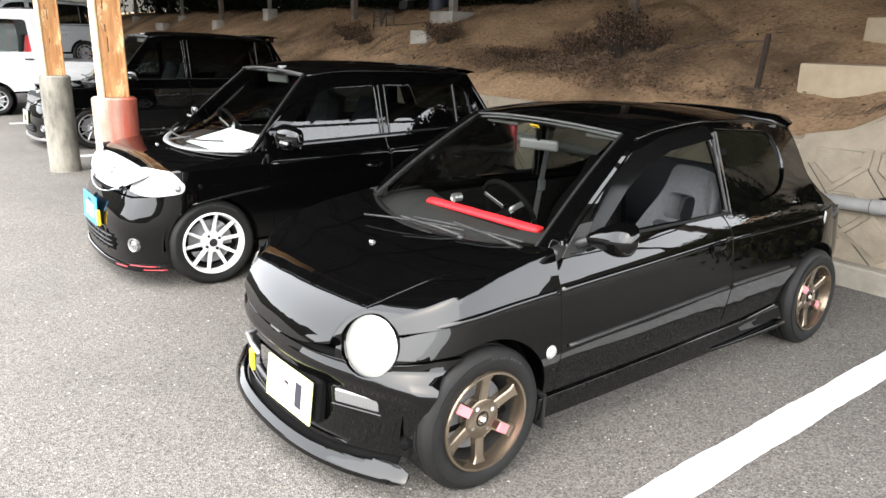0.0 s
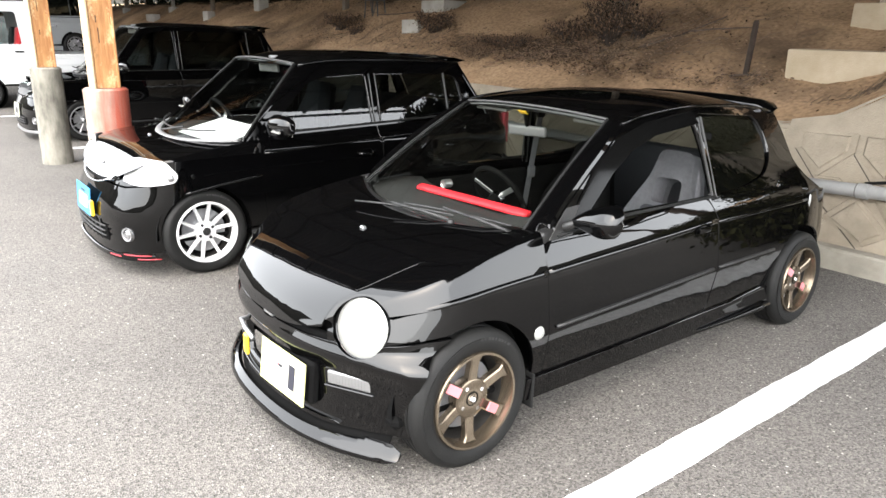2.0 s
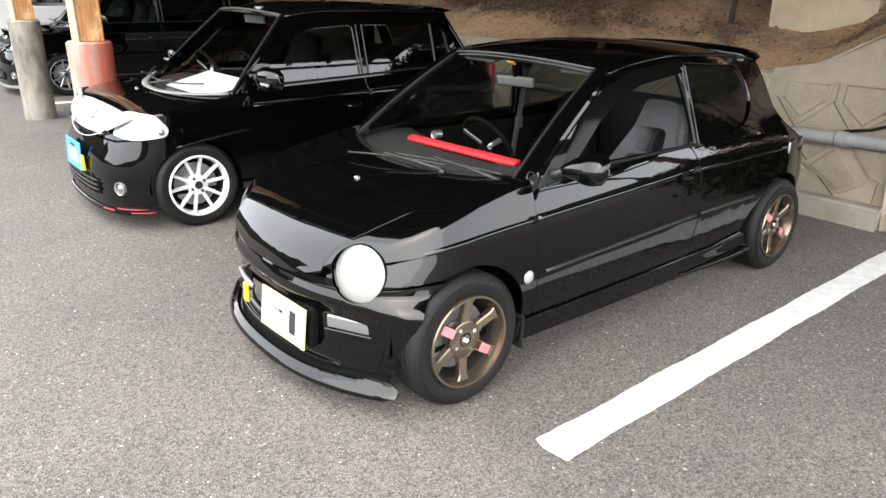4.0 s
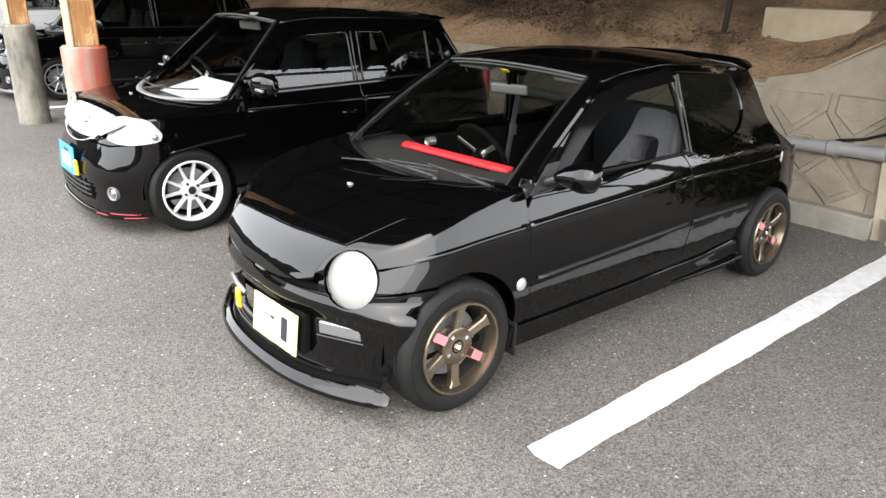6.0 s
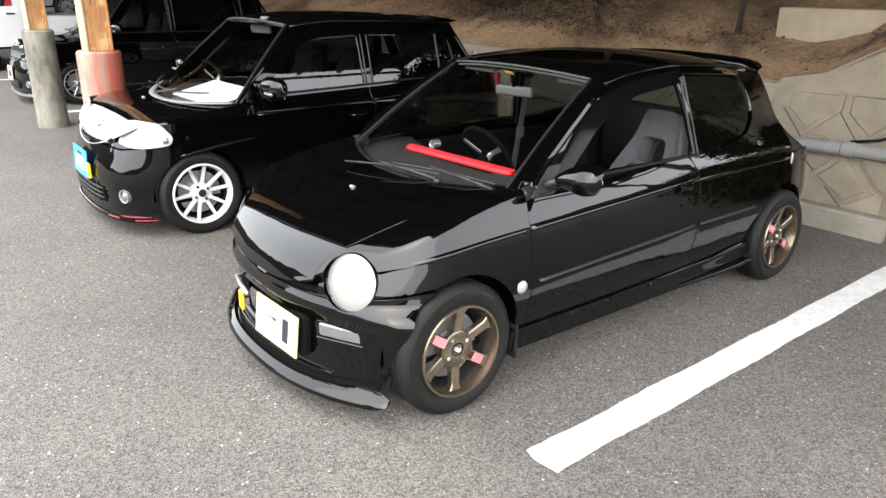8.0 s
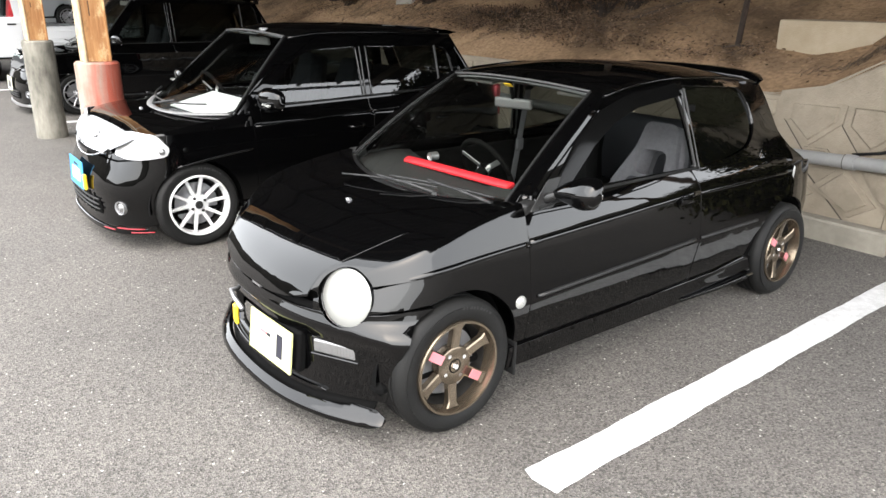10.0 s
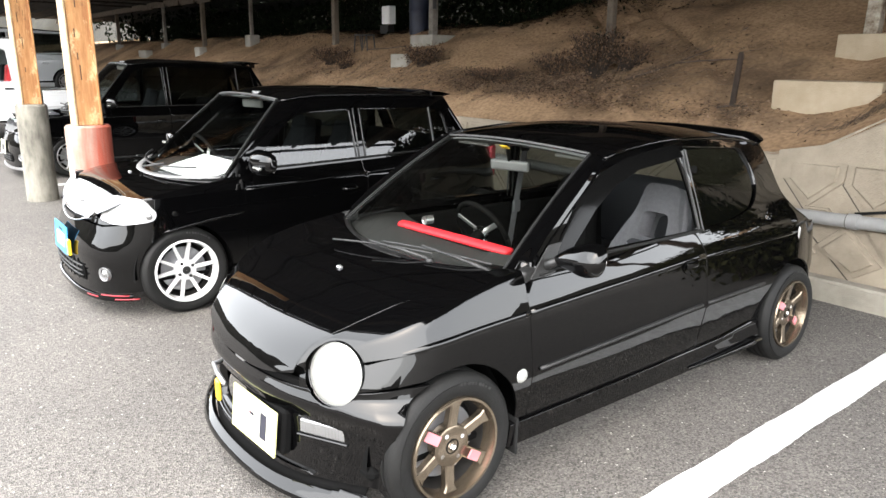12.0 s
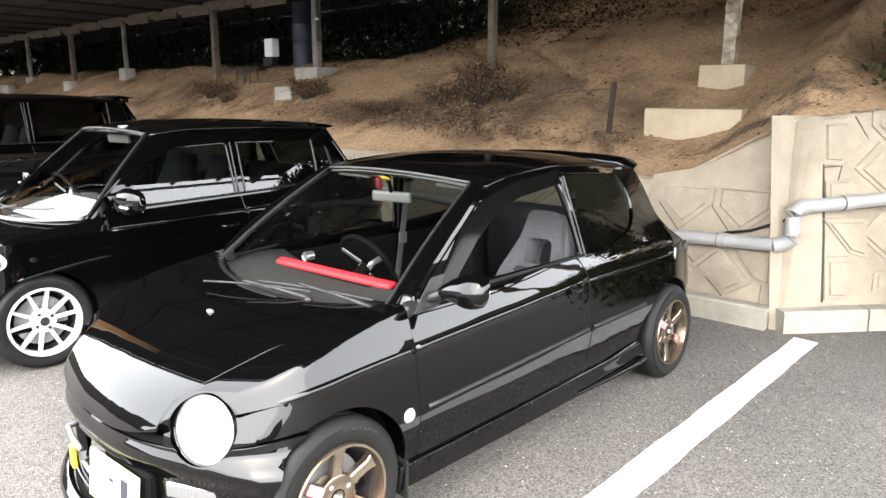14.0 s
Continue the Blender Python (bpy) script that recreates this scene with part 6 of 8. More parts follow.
    # wings: flank and shoulder
    for k in (1, -1):
        wing = [(yd - 0.004, 0.262), (yd - 0.012, 0.655)] + [(y, shoulder(y)) for y in (0.2, 0.1, 0.0, -0.1, -0.16, -0.22, -0.27, -0.32)]
        s_in = sd(0.37)
        wing += [(sd(0.55), shoulder(sh.nose(0.55))), (sd(0.46), shoulder(sh.nose(0.46))), (s_in, shoulder(sh.nose(0.37)))]
        wing += [(s_in, 0.470), (sd(0.46), 0.483), (-0.30, 0.507), (-0.20, 0.522)] + arc(0, 0.262, RA, 113, 12, 20) + [(0.292, 0.27)]
        w = panel("front_wing", wing, [], body, 0.018, M_black, car, "", 0.015, k < 0, eyes)

        def shoulder_fn(u, v):
            y = -0.41 + (yd - 0.008 + 0.41) * u
            e = min(edge(y) + 0.003, sh.half(y) * 0.97)
            r0 = e / sh.half(y)
            r = 1 - (1 - r0) * v ** 1.4
            p = sh.dome(r * sh.half(y), y)
            a, b = sh.tuck(y)
            t = max(0.0, 1 - v ** 1.4 * 1.1)
            return (k * (p[0] - a * t), p[1] - b * t, p[2])
        grid_sheet("wing_top", shoulder_fn, 80, 30, M_black, w, "", 0.004, k < 0, eyes)
        crease = []
        for y in np.linspace(-0.23, yd - 0.012, 24):
            a, b = sh.tuck(y)
            crease.append((k * (sh.half(y) - a - 0.0145), y - b + 0.012 * max(0.0, -0.05 - y) / 0.18, shoulder(y)))
        part("wing_crease", tube_bm(crease, [0.0155 + 0.003 * min(1.0, i / 8) for i in range(24)], 20), M_black, w, "", True)
        part("side_lamp", lathe_bm([(0.016, 0.001), (0.014, 0.014), (0.008, 0.024), (0.0, 0.028)], n=24, m=pose(*[k * 0.690 if i == 0 else q for i, q in enumerate((0, 0.295, 0.447))]) @ Matrix.Diagonal((k, 1, 1, 1))), M_lens, w, "round clear side lamp", True)
        # headlamp: a tilted round lens in a dark ring
        c = LAMP
        lamp = new("headlamp")
        lamp.parent = car
        lamp.matrix_local = look((k * c.x, c.y, c.z), (k * (c.x + AIM.x), c.y + AIM.y, c.z + AIM.z))
        prof = [(0.024 - 0.024 * (i / 9) ** 2.4, R * i / 9 + 0.0005) for i in range(10)]
        part("lamp_lens", lathe_bm([(-a, r) for a, r in prof], "Z", 48), M_lens, lamp, "round milky white headlamp lens", True)
        part("lamp_ring", lathe_bm([(0.07, R + 0.003), (0.0, R + 0.004), (-0.005, R + 0.003), (-0.003, R), (0.010, R - 0.002), (0.06, R * 0.9)], "Z", 48), M_black, lamp, "", True, 40)

    # doors below the glass
    for k in (1, -1):
        belt = curve((0.3, 0.768), (0.8, 0.805), (1.45, 0.806), (2.0, 0.800), (2.5, 0.750))
        dl = rounded([(yd, 0.262), (yd - 0.008, belt(yd)), (0.8, belt(0.8)), (yq - 0.04, belt(yq)), (yq, 0.72), (yq + 0.015, 0.45), (yq - 0.01, 0.262)], [0.02, 0.0, 0.0, 0.03, 0.02, 0.05, 0.05])
        door = panel("door", dl, [], body, 0.026, M_black, car, "", 0.015, k < 0)
        part("rub_strip", tube_bm([(k * (sh.body(y, 0.452 + sh.rise(y))[0] + 0.002), y, 0.452 + 0.8 * sh.rise(y)) for y in np.linspace(yd + 0.035, yq - 0.02, 16)], 0.0095, 8, 0.8), M_trim, door, "slim black rubbing strip", True)
        # a bevelled crease line along the flank
        part("flank_moulding", tube_bm([(k * (sh.body(y, 0.661 + sh.rise(y))[0] - 0.0145), y, 0.661 + sh.rise(y)) for y in np.linspace(yd, yq, 20)], 0.0185, 20), M_black, door, "", True)
        hz = 0.678
        hx = sh.body(1.33, hz)[0]
        h = new("door_handle")
        h.parent = door
        part("handle_cup", lathe_bm([(0.006, 0.042), (0.001, 0.040), (-0.012, 0.03), (-0.014, 0.001)], n=24, m=pose(k * hx, 1.335, hz) @ Matrix.Diagonal((k, 1.35, 0.85, 1))), M_void, h, "", True, 40)
        part("handle_flap", box_bm((-0.004, -0.045, -0.014), (0.016, 0.045, 0.012), 0.006, pose(k * hx, 1.335, hz + 0.008) @ Matrix.Diagonal((k, 1, 1, 1)), 2), M_black, h, "black pull handle", True, 40)
        # side skirt
        sk = [(0.265, 0.165), (0.265, 0.255), (1.0, 0.255), (1.70, 0.262), (1.95, 0.285), (2.02, 0.275), (2.02, 0.15), (1.72, 0.145), (1.55, 0.150)]
        skirt = panel("side_skirt", sk, [], lambda s, z: sh.body(s, z, 0.012 + 0.02 * max(0, min(1, (s - 1.45) / 0.5)) * max(0, min(1, (0.26 - z) / 0.06))), 0.024, M_black, car, "", 0.03, k < 0)
        part("skirt_fin", tube_bm([(k * (sh.body(y, 0.17)[0] + 0.015 + 0.035 * (y - 1.42) / 0.55), y, 0.172 + 0.02 * ((y - 1.42) / 0.5) ** 2) for y in np.linspace(1.42, 1.99, 10)], [0.005 + 0.002 * i for i in range(10)], 8, 0.5), M_black, skirt, "", True)
        part("mud_flap", box_bm((-0.13, -0.006, -0.085), (0.0, 0.006, 0.06), 0.004, pose(k * 0.684, 0.296, 0.215) @ Matrix.Diagonal((k, 1, 1, 1))), M_rubber, car, "black rubber mud flap")
        # rear quarter and tail corner
        q = [(yq + 0.006, 0.262), (yq + 0.022, 0.45), (yq + 0.007, 0.72), (yq - 0.03, belt(yq))] + [(y, belt(y)) for y in (1.6, 1.8, 2.0, 2.2, 2.4)]
        q += [(2.5, 0.745), (2.62, 0.728), (2.75, 0.700), (2.9, 0.66), (sh.s1, 0.65), (sh.s1, 0.20), (2.85, 0.20), (2.66, 0.20)] + arc(WB, 0.262, 0.300, -10, 175, 24) + [(2.03, 0.262)]
        quarter = panel("rear_quarter", q, [], body, 0.028, M_black, car, "", 0.02, k < 0)
        part("flank_moulding", tube_bm([(k * (sh.body(y, 0.702)[0] - 0.0105), sh.body(y, 0.702)[1], 0.700) for y in np.linspace(yq + 0.01, 2.34, 14)], 0.0135, 16), M_black, quarter, "", True)
        part("rub_strip", tube_bm([(k * (sh.body(y, 0.490)[0] + 0.001), y, 0.486) for y in np.linspace(yq + 0.03, 2.0, 8)], 0.0095, 8, 0.8), M_trim, quarter, "slim black rubbing strip", True)
        fx = sh.body(2.36, 0.695)
        part("fuel_flap_reflector", lathe_bm([(0.010, 0.001), (0.008, 0.02), (0.0, 0.026)], n=20, m=pose(k * (fx[0] - 0.004), fx[1], 0.69, 0, 0, k * 20) @ Matrix.Diagonal((k, 0.7, 1.5, 1))), M_lens, quarter, "clear side reflector", True)
        t0 = sh.body(2.86, 0.60)
        part("tail_lamp", box_bm((-0.04, -0.06, -0.10), (0.015, 0.06, 0.06), 0.02, pose(k * t0[0], t0[1], 0.58, 0, 0, k * 35), 3), M_redlip, quarter, "dark red tail lamp", True, 40)
        # wheel housings
        for y, r in ((0, 0.297), (WB, 0.30)):
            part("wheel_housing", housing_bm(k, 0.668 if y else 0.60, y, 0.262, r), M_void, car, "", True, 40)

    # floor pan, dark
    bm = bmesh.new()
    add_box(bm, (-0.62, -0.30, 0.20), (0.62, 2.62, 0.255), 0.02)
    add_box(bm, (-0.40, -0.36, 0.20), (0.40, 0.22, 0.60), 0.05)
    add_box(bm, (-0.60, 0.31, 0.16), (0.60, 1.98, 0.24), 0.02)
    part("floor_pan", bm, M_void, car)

    # upper side frames with window openings
    def gx(y, z):
        return 0.630 - 0.080 * (z - 0.77) / 0.41 - 0.042 * (max(0.0, z - 0.77) / 0.41) ** 3 - 0.035 * max(0, (y - 1.3)) ** 2 + max(0, y - 1.45) / 0.8 * (0.012 - 0.07 * (z - 0.77) / 0.41) - 0.012 * max(0, 1.0 - y) ** 2 + 0.050 * min(1, max(0, (y - 1.85) / 0.5)) ** 2 * min(1, max(0, (0.93 - z) / 0.16)) ** 1.6

    top = curve((0.87, 1.165), (1.05, 1.192), (1.4, 1.213), (1.8, 1.200), (2.15, 1.165), (2.28, 1.14))
    win1 = rounded([(0.50, 0.822), (0.585, 0.905), (0.69, 1.015), (0.85, 1.102), (1.04, 1.150), (1.385, 1.180), (1.475, 0.815)], [0.01, 0.0, 0.06, 0.1, 0.1, 0.01, 0.01])
    win2 = rounded([(1.435, 1.180), (2.00, 1.142), (2.055, 1.06), (2.075, 0.95), (1.99, 0.862), (1.80, 0.826), (1.53, 0.815)], [0.01, 0.05, 0.06, 0.10, 0.12, 0.08, 0.02])
    outer = [(0.385, 0.775), (0.395, 0.830), (0.48, 0.905), (0.62, 1.005), (0.76, 1.095), (0.87, top(0.87))] + [(y, top(y)) for y in (1.05, 1.2, 1.4, 1.6, 1.8, 2.0, 2.15, 2.26)]
    outer += [(2.285, 1.03), (2.325, 0.91), (2.39, 0.82), (2.49, 0.745), (2.2, 0.762), (1.8, 0.768), (1.3, 0.776), (0.8, 0.784)]
    for k in (1, -1):
        fr = panel("side_frame", outer, [win1, win2], lambda y, z: (gx(y, z), y, z), 0.028, M_black, car, "", 0.025, k < 0)
        if k < 0:
            panel("door_glass", win1, [], lambda y, z: (gx(y, z) - 0.016, y, z), 0.06, M_clear, fr, "clear door glass", 0.0, True)
        panel("quarter_glass", win2, [], lambda y, z: (gx(y, z) - 0.012, y, z), 0.06, M_pane, fr, "lightly tinted quarter glass", 0.0, k < 0)
        # smoked rain visor over the door glass
        hi = [(0.495, 0.815), (0.56, 0.905), (0.675, 1.022), (0.84, 1.112), (1.04, 1.162), (1.392, 1.192)]
        lo = [(0.525, 0.800), (0.605, 0.872), (0.745, 0.985), (0.89, 1.062), (1.06, 1.110), (1.392, 1.142)]
        at = np.linspace(0, 1, 6)

        def visor(u, v):
            a, b = [np.interp(u, at, [q[i] for q in hi]) for i in (0, 1)], [np.interp(u, at, [q[i] for q in lo]) for i in (0, 1)]
            y, z = a[0] + (b[0] - a[0]) * v, a[1] + (b[1] - a[1]) * v
            return (k * (gx(y, z) + 0.004 + 0.020 * v ** 0.8), y, z)
        grid_sheet("rain_visor", visor, 30, 8, M_visor, fr, "smoked rain visor", 0.004, k > 0)
        part("window_seal", tube_bm([(k * (gx(y, belt(y)) + 0.006), y, belt(y) + 0.006) for y in np.linspace(0.42, 1.48, 14)], 0.007, 6), M_rubber, fr, "black rubber window seal", True)
        part("pillar_trim", box_bm((-0.006, -0.006, 0), (0.006, 0.006, 0.415), 0.003, pose(k * (gx(1.49, 0.78) + 0.001), 1.505, 0.775, 11.5, -k * 14, 0)), M_greytrim, fr, "satin grey pillar strip")
        part("pillar_trim", box_bm((-0.004, -0.004, 0), (0.006, 0.004, 0.40), 0.002, pose(k * (gx(1.49, 0.78) + 0.003), 1.470, 0.785, 11.5, -k * 14, 0)), M_greytrim, fr)
        if k > 0:
            drop_mirror(car, k, k * 0.650, 0.470, 0.866, 0.218, 0.122)
        panel("mirror_sail", rounded([(0.375, 0.772), (0.50, 0.776), (0.575, 0.885), (0.48, 0.880)], 0.012), [], lambda y, z: (gx(y, z) + 0.008, y, z), 0.03, M_trim, car, "black corner panel behind the mirror", 0.012, k < 0)

        part("cowl_corner", box_bm((-0.026, -0.045, -0.022), (0.018, 0.045, 0.036), 0.016, pose(k * 0.606, 0.385, 0.778, 8, k * 8, k * 12), 3), M_trim, car, "black corner cap beside the screen", True, 60)

    # windscreen
    def screen(u, v):
        k = 2 * u - 1
        hw = 0.540 + (0.445 - 0.540) * v
        y = (0.185 + 0.145 * abs(k) ** 2.2) * (1 - v) + (0.842 + 0.04 * k * k) * v
        z = (0.785 + 0.008 * k * k) * (1 - v) + (1.190 - 0.022 * k * k) * v + 0.018 * math.sin(math.pi * v)
        return (k * hw, y, z)
    ws = grid_sheet("windscreen", screen, 30, 16, M_screen, car, "clear windscreen", 0)
    for k, pts in ((0, [screen(u, 1.0) for u in np.linspace(0, 1, 25)]), (1, [screen(1, v) for v in np.linspace(0, 1, 16)]), (-1, [screen(0, v) for v in np.linspace(0, 1, 16)])):
        part("screen_trim", tube_bm([(p[0] * 1.004, p[1] - 0.004, p[2] + 0.005) for p in pts], 0.0055, 8), M_rubber if k else M_greytrim, ws, "grey screen trim", True)
    # A pillars: broad faces from the wing up to the roof
    for k in (1, -1):
        def pillar(u, v):
            p = Vector(screen(1, v * 1.02 - 0.02))
            fy = float(np.interp(p.z, [0.78, 0.83, 0.905, 1.005, 1.095, 1.165], [0.372, 0.395, 0.48, 0.62, 0.76, 0.87])) + 0.018
            q = Vector((gx(fy, p.z - 0.012) + 0.004, fy, p.z - 0.012))
            a = p + Vector((0.004, 0.0, 0.004))
            m = a.lerp(q, u) + Vector((0.5, -0.45, 0.55)) * 0.016 * math.sin(math.pi * u)
            return (k * m.x, m.y, m.z)
        grid_sheet("a_pillar", pillar, 10, 24, M_black, car, "", 0.012, k < 0)
    part("scuttle", tube_bm([(x, cowl(x) - 0.016, 0.772 + 0.012 * (x / 0.575) ** 2) for x in np.linspace(-0.58, 0.58, 21)], 0.030, 8, 0.3), M_trim, car, "matt black scuttle panel", True)

    # roof
    def roof(u, v):
        k = 2 * u - 1
        y0, y1 = 0.842 + 0.04 * k * k, 2.30 - 0.05 * k * k
        y = y0 + (y1 - y0) * v
        e = gx(y, top(y)) + 0.004
        z = top(y) - 0.004 + (0.034 + 0.008 * math.sin(math.pi * v)) * (1 - abs(k) ** 2.4)
        if y < 0.96:
            z -= 0.004 * ((0.96 - y) / 0.12)
        return (k * e, y, z)
    rf = grid_sheet("roof", roof, 40, 40, M_black, car, "", 0.02)
    part("roof_gutter", tube_bm([(roof(1, v)[0] + 0.002, roof(1, v)[1], roof(1, v)[2] + 0.002) for v in np.linspace(0, 1, 24)], 0.007, 6), M_black, rf, "", True)
    part("roof_gutter", tube_bm([(roof(0, v)[0] - 0.002, roof(0, v)[1], roof(0, v)[2] + 0.002) for v in np.linspace(0, 1, 24)], 0.007, 6), M_black, rf, "", True)
    # roof spoiler
    def spoil(u, v):
        k, a = 2 * u - 1, 2 * math.pi * v
        y = 2.31 - 0.07 * k * k
        hw = 0.455
        c, s = math.cos(a), math.sin(a)
        q = 1 - 0.65 * max(0.0, (abs(k) - 0.75) / 0.25) ** 2
        return (k * hw, y + 0.105 * c * q, 1.190 - 0.012 * k * k + 0.021 * s * (1.15 - c) * q + 0.006 * c - 0.02 * max(0, abs(k) - 0.86) / 0.14)
    sp = grid_sheet("roof_spoiler", spoil, 30, 20, M_black, car, "", 0)
    # tailgate: glass and panel
    tail = curve((0.58, 2.69), (0.66, 2.66), (0.74, 2.60), (0.81, 2.50), (0.90, 2.42), (1.0, 2.37), (1.165, 2.30))

    def gate(u, v):
        k = 2 * u - 1
        z = (1.165 - 0.02 * k * k) * (1 - v) + 0.63 * v
        y = tail(z) - (0.05 + 0.07 * min(1, max(0, (1.1 - z) / 0.36)) + 0.5 * max(0, 0.74 - z)) * k * k
        return (k * (gx(y, z) + 0.002 - 0.9 * max(0, 0.755 - z)), y, z)
    tg = panel("tailgate", [(0, 0), (1, 0), (1, 1), (0, 1)], [rounded([(0.12, 0.08), (0.88, 0.08), (0.88, 0.62), (0.12, 0.62)], 0.05)], gate, 0.07, M_black, car, "", 0.02)
    def rgl(u, v):
        return tuple(Vector(gate(0.12 + 0.76 * u, 0.08 + 0.54 * v)) + Vector((0, 0.006, 0.004)))
    grid_sheet("rear_glass", rgl, 12, 8, M_pane, tg, "tinted rear glass", 0)

    # cabin
    def dash(u, v):
        x = (2 * u - 1) * 0.60
        y = (0.24 + 0.14 * (x / 0.6) ** 2) + (0.62 - 0.24) * v
        return (x, y, 0.762 + 0.02 * math.sin(math.pi * v) - (0.10 * max(0, v - 0.88) / 0.12))
    grid_sheet("dashboard", dash, 20, 14, M_dash, car, "dark grey dashboard", 0.03)
    part("dash_front", box_bm((-0.60, 0.58, 0.40), (0.60, 0.68, 0.70), 0.03, None, 2), M_cabin, car)
    part("dash_cover", tube_bm([(x, 0.487 + 0.01 * x, 0.800 + 0.02 * x) for x in np.linspace(-0.31, 0.40, 12)], 0.026, 10, 0.55, (0, -0.25, 1)), M_red, car, "red fabric roll along the dashboard", True)
    part("dash_note", box_bm((-0.07, -0.05, 0), (0.07, 0.05, 0.004), 0, pose(0.44, 0.40, 0.80, 8, 0, 20)), M_dash, car)
    part("instrument", lathe_bm([(-0.005, 0.001), (-0.007, 0.016), (-0.012, 0.020), (0.03, 0.020)], "Y", 20, pose(-0.22, 0.56, 0.815)), M_silver, car, "small round gauge", True, 40)
    steering_wheel(car, -0.31, 1.00, 0.685)
    seat(car, 0.31, 1.28, 0.19, M_seat, M_seatdark)
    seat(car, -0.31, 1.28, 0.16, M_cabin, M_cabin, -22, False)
    bm = bmesh.new()
    add_box(bm, (-0.56, 1.78, 0.28), (0.56, 2.16, 0.48), 0.06, None, 3)
    add_box(bm, (-0.56, -0.07, 0.0), (0.56, 0.07, 0.50), 0.06, pose(0, 2.16, 0.40, -14), 3)
    part("rear_seat", bm, M_seatdark, car, "dark cloth rear bench", True)
    rv = new("rear_view_mirror")
    rv.parent = car
    rv.matrix_local = pose(-0.065, 0.93, 1.062, 8, 0, 18)
    part("mirror_pane", box_bm((-0.100, -0.012, -0.025), (0.100, 0.012, 0.025), 0.013, None, 3), M_mirrorback, rv, "grey back of the mirror", True, 40)
    part("stalk", tube_bm([(0, 0, 0.02), (0.0, -0.03, 0.11)], 0.010, 8), M_cabin, rv, "", True)
    part("toll_sticker", box_bm((-0.024, -0.002, -0.010), (0.024, 0.002, 0.010), 0, pose(-0.01, 0.838, 1.158, 52)), M_amber, car, "yellow windscreen sticker")
    for x in (0.13, 0.36):
        part("sun_visor", box_bm((-0.11, -0.05, -0.008), (0.11, 0.05, 0.008), 0.006, pose(x if x > 0.2 else -0.28, 0.93, 1.158, 14)), M_belt, car, "grey sun visor")
    for k in (1, -1):
        part("seat_belt", tube_bm([(k * 0.53, 1.50, 1.06), (k * 0.545, 1.47, 0.8), (k * 0.55, 1.42, 0.45)], 0.022, 8, 0.12, (1, 0, 0)), M_seat, car, "grey seat belt")
        part("belt_tongue", box_bm((-0.010, -0.028, -0.035), (0.010, 0.028, 0.035), 0.006, pose(k * 0.54, 1.462, 0.735)), M_seat, car, "grey belt tongue")
        part("belt_anchor", box_bm((-0.012, -0.03, -0.02), (0.012, 0.03, 0.02), 0.006, pose(k * 0.53, 1.50, 1.07)), M_cabin, car)
    part("headliner", box_bm((-0.46, 0.96, 1.150), (0.46, 2.1, 1.165), 0.004), M_seat, car, "grey headliner")
    for k in (1, -1):
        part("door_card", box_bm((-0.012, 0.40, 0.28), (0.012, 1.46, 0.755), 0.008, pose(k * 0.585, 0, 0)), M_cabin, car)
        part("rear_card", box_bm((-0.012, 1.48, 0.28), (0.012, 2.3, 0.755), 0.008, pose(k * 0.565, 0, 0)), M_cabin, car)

    # wipers lying along the foot of the screen
    for p0, p1, spin, at in (((-0.23, 0.072, 0.790), (0.24, 0.236, 0.806), (0.255, 0.212, 0.790), 0.42), ((-0.03, 0.190, 0.806), (0.50, 0.305, 0.812), (0.515, 0.280, 0.796), 0.42)):
        w = new("wiper")
        w.parent = car
        p0, p1 = Vector(p0), Vector(p1)
        bow = lambda t: p0.lerp(p1, t) + Vector((0, -0.012, 0.010)) * math.sin(math.pi * t)
        part("blade", tube_bm([bow(t) for t in np.linspace(0, 1, 12)], 0.0042, 6), M_wiper, w, "dusty grey blade", True)
        mid = bow(at) + Vector((0, -0.004, 0.012))
        part("arm", tube_bm([Vector(spin), Vector(spin).lerp(mid, 0.4) + Vector((0, -0.006, 0.006)), mid], [0.008, 0.0055, 0.004], 6), M_wiper, w, "worn grey wiper arm", True)
        part("spindle_cap", lathe_bm([(0.0, 0.016), (0.012, 0.013), (0.016, 0.001)], "Z", 16, pose(*spin) @ pose(0, 0, -0.008)), M_trim, w, "", True, 40)

    pl = Vector((0.162, sh.nose(0.15) - 0.022, 0.300))
    number_plate(car, pose(pl.x, pl.y + 0.012, pl.z, -6, 0, 3) @ Matrix.Diagonal((0.91, 1, 0.91, 1)), M_plate, M_plateedge, [((0.055, -0.052), (0.100, 0.048), M_plateink), ((-0.085, 0.012), (-0.03, 0.024), M_pink), ((-0.026, 0.012), (0.0, 0.024), M_plateink)])
    part("plate_bracket", box_bm((-0.13, 0.0, -0.08), (0.15, 0.04, 0.08), 0.01, pose(pl.x + 0.01, pl.y + 0.034, pl.z, -6, 0, 3)), M_void, car)
    proto = wheel("wheel", 0.262, 0.180, 0.165, "six", M_bronze, "bronze six-spoke alloy wheel with a black tyre", "wheels of the hatchback")
    mount_wheels(car, proto, 0.690, (0,), 0.262)
    mount_wheels(car, proto, 0.712, (WB,), 0.262)
    drop_thing(proto)
    return car


small_hatchback(pose(-0.690, 0, 0, -0.5))


M_scuttle = material("silver_grey_scuttle", (0.17, 0.17, 0.17), 0.5, var=0.1)


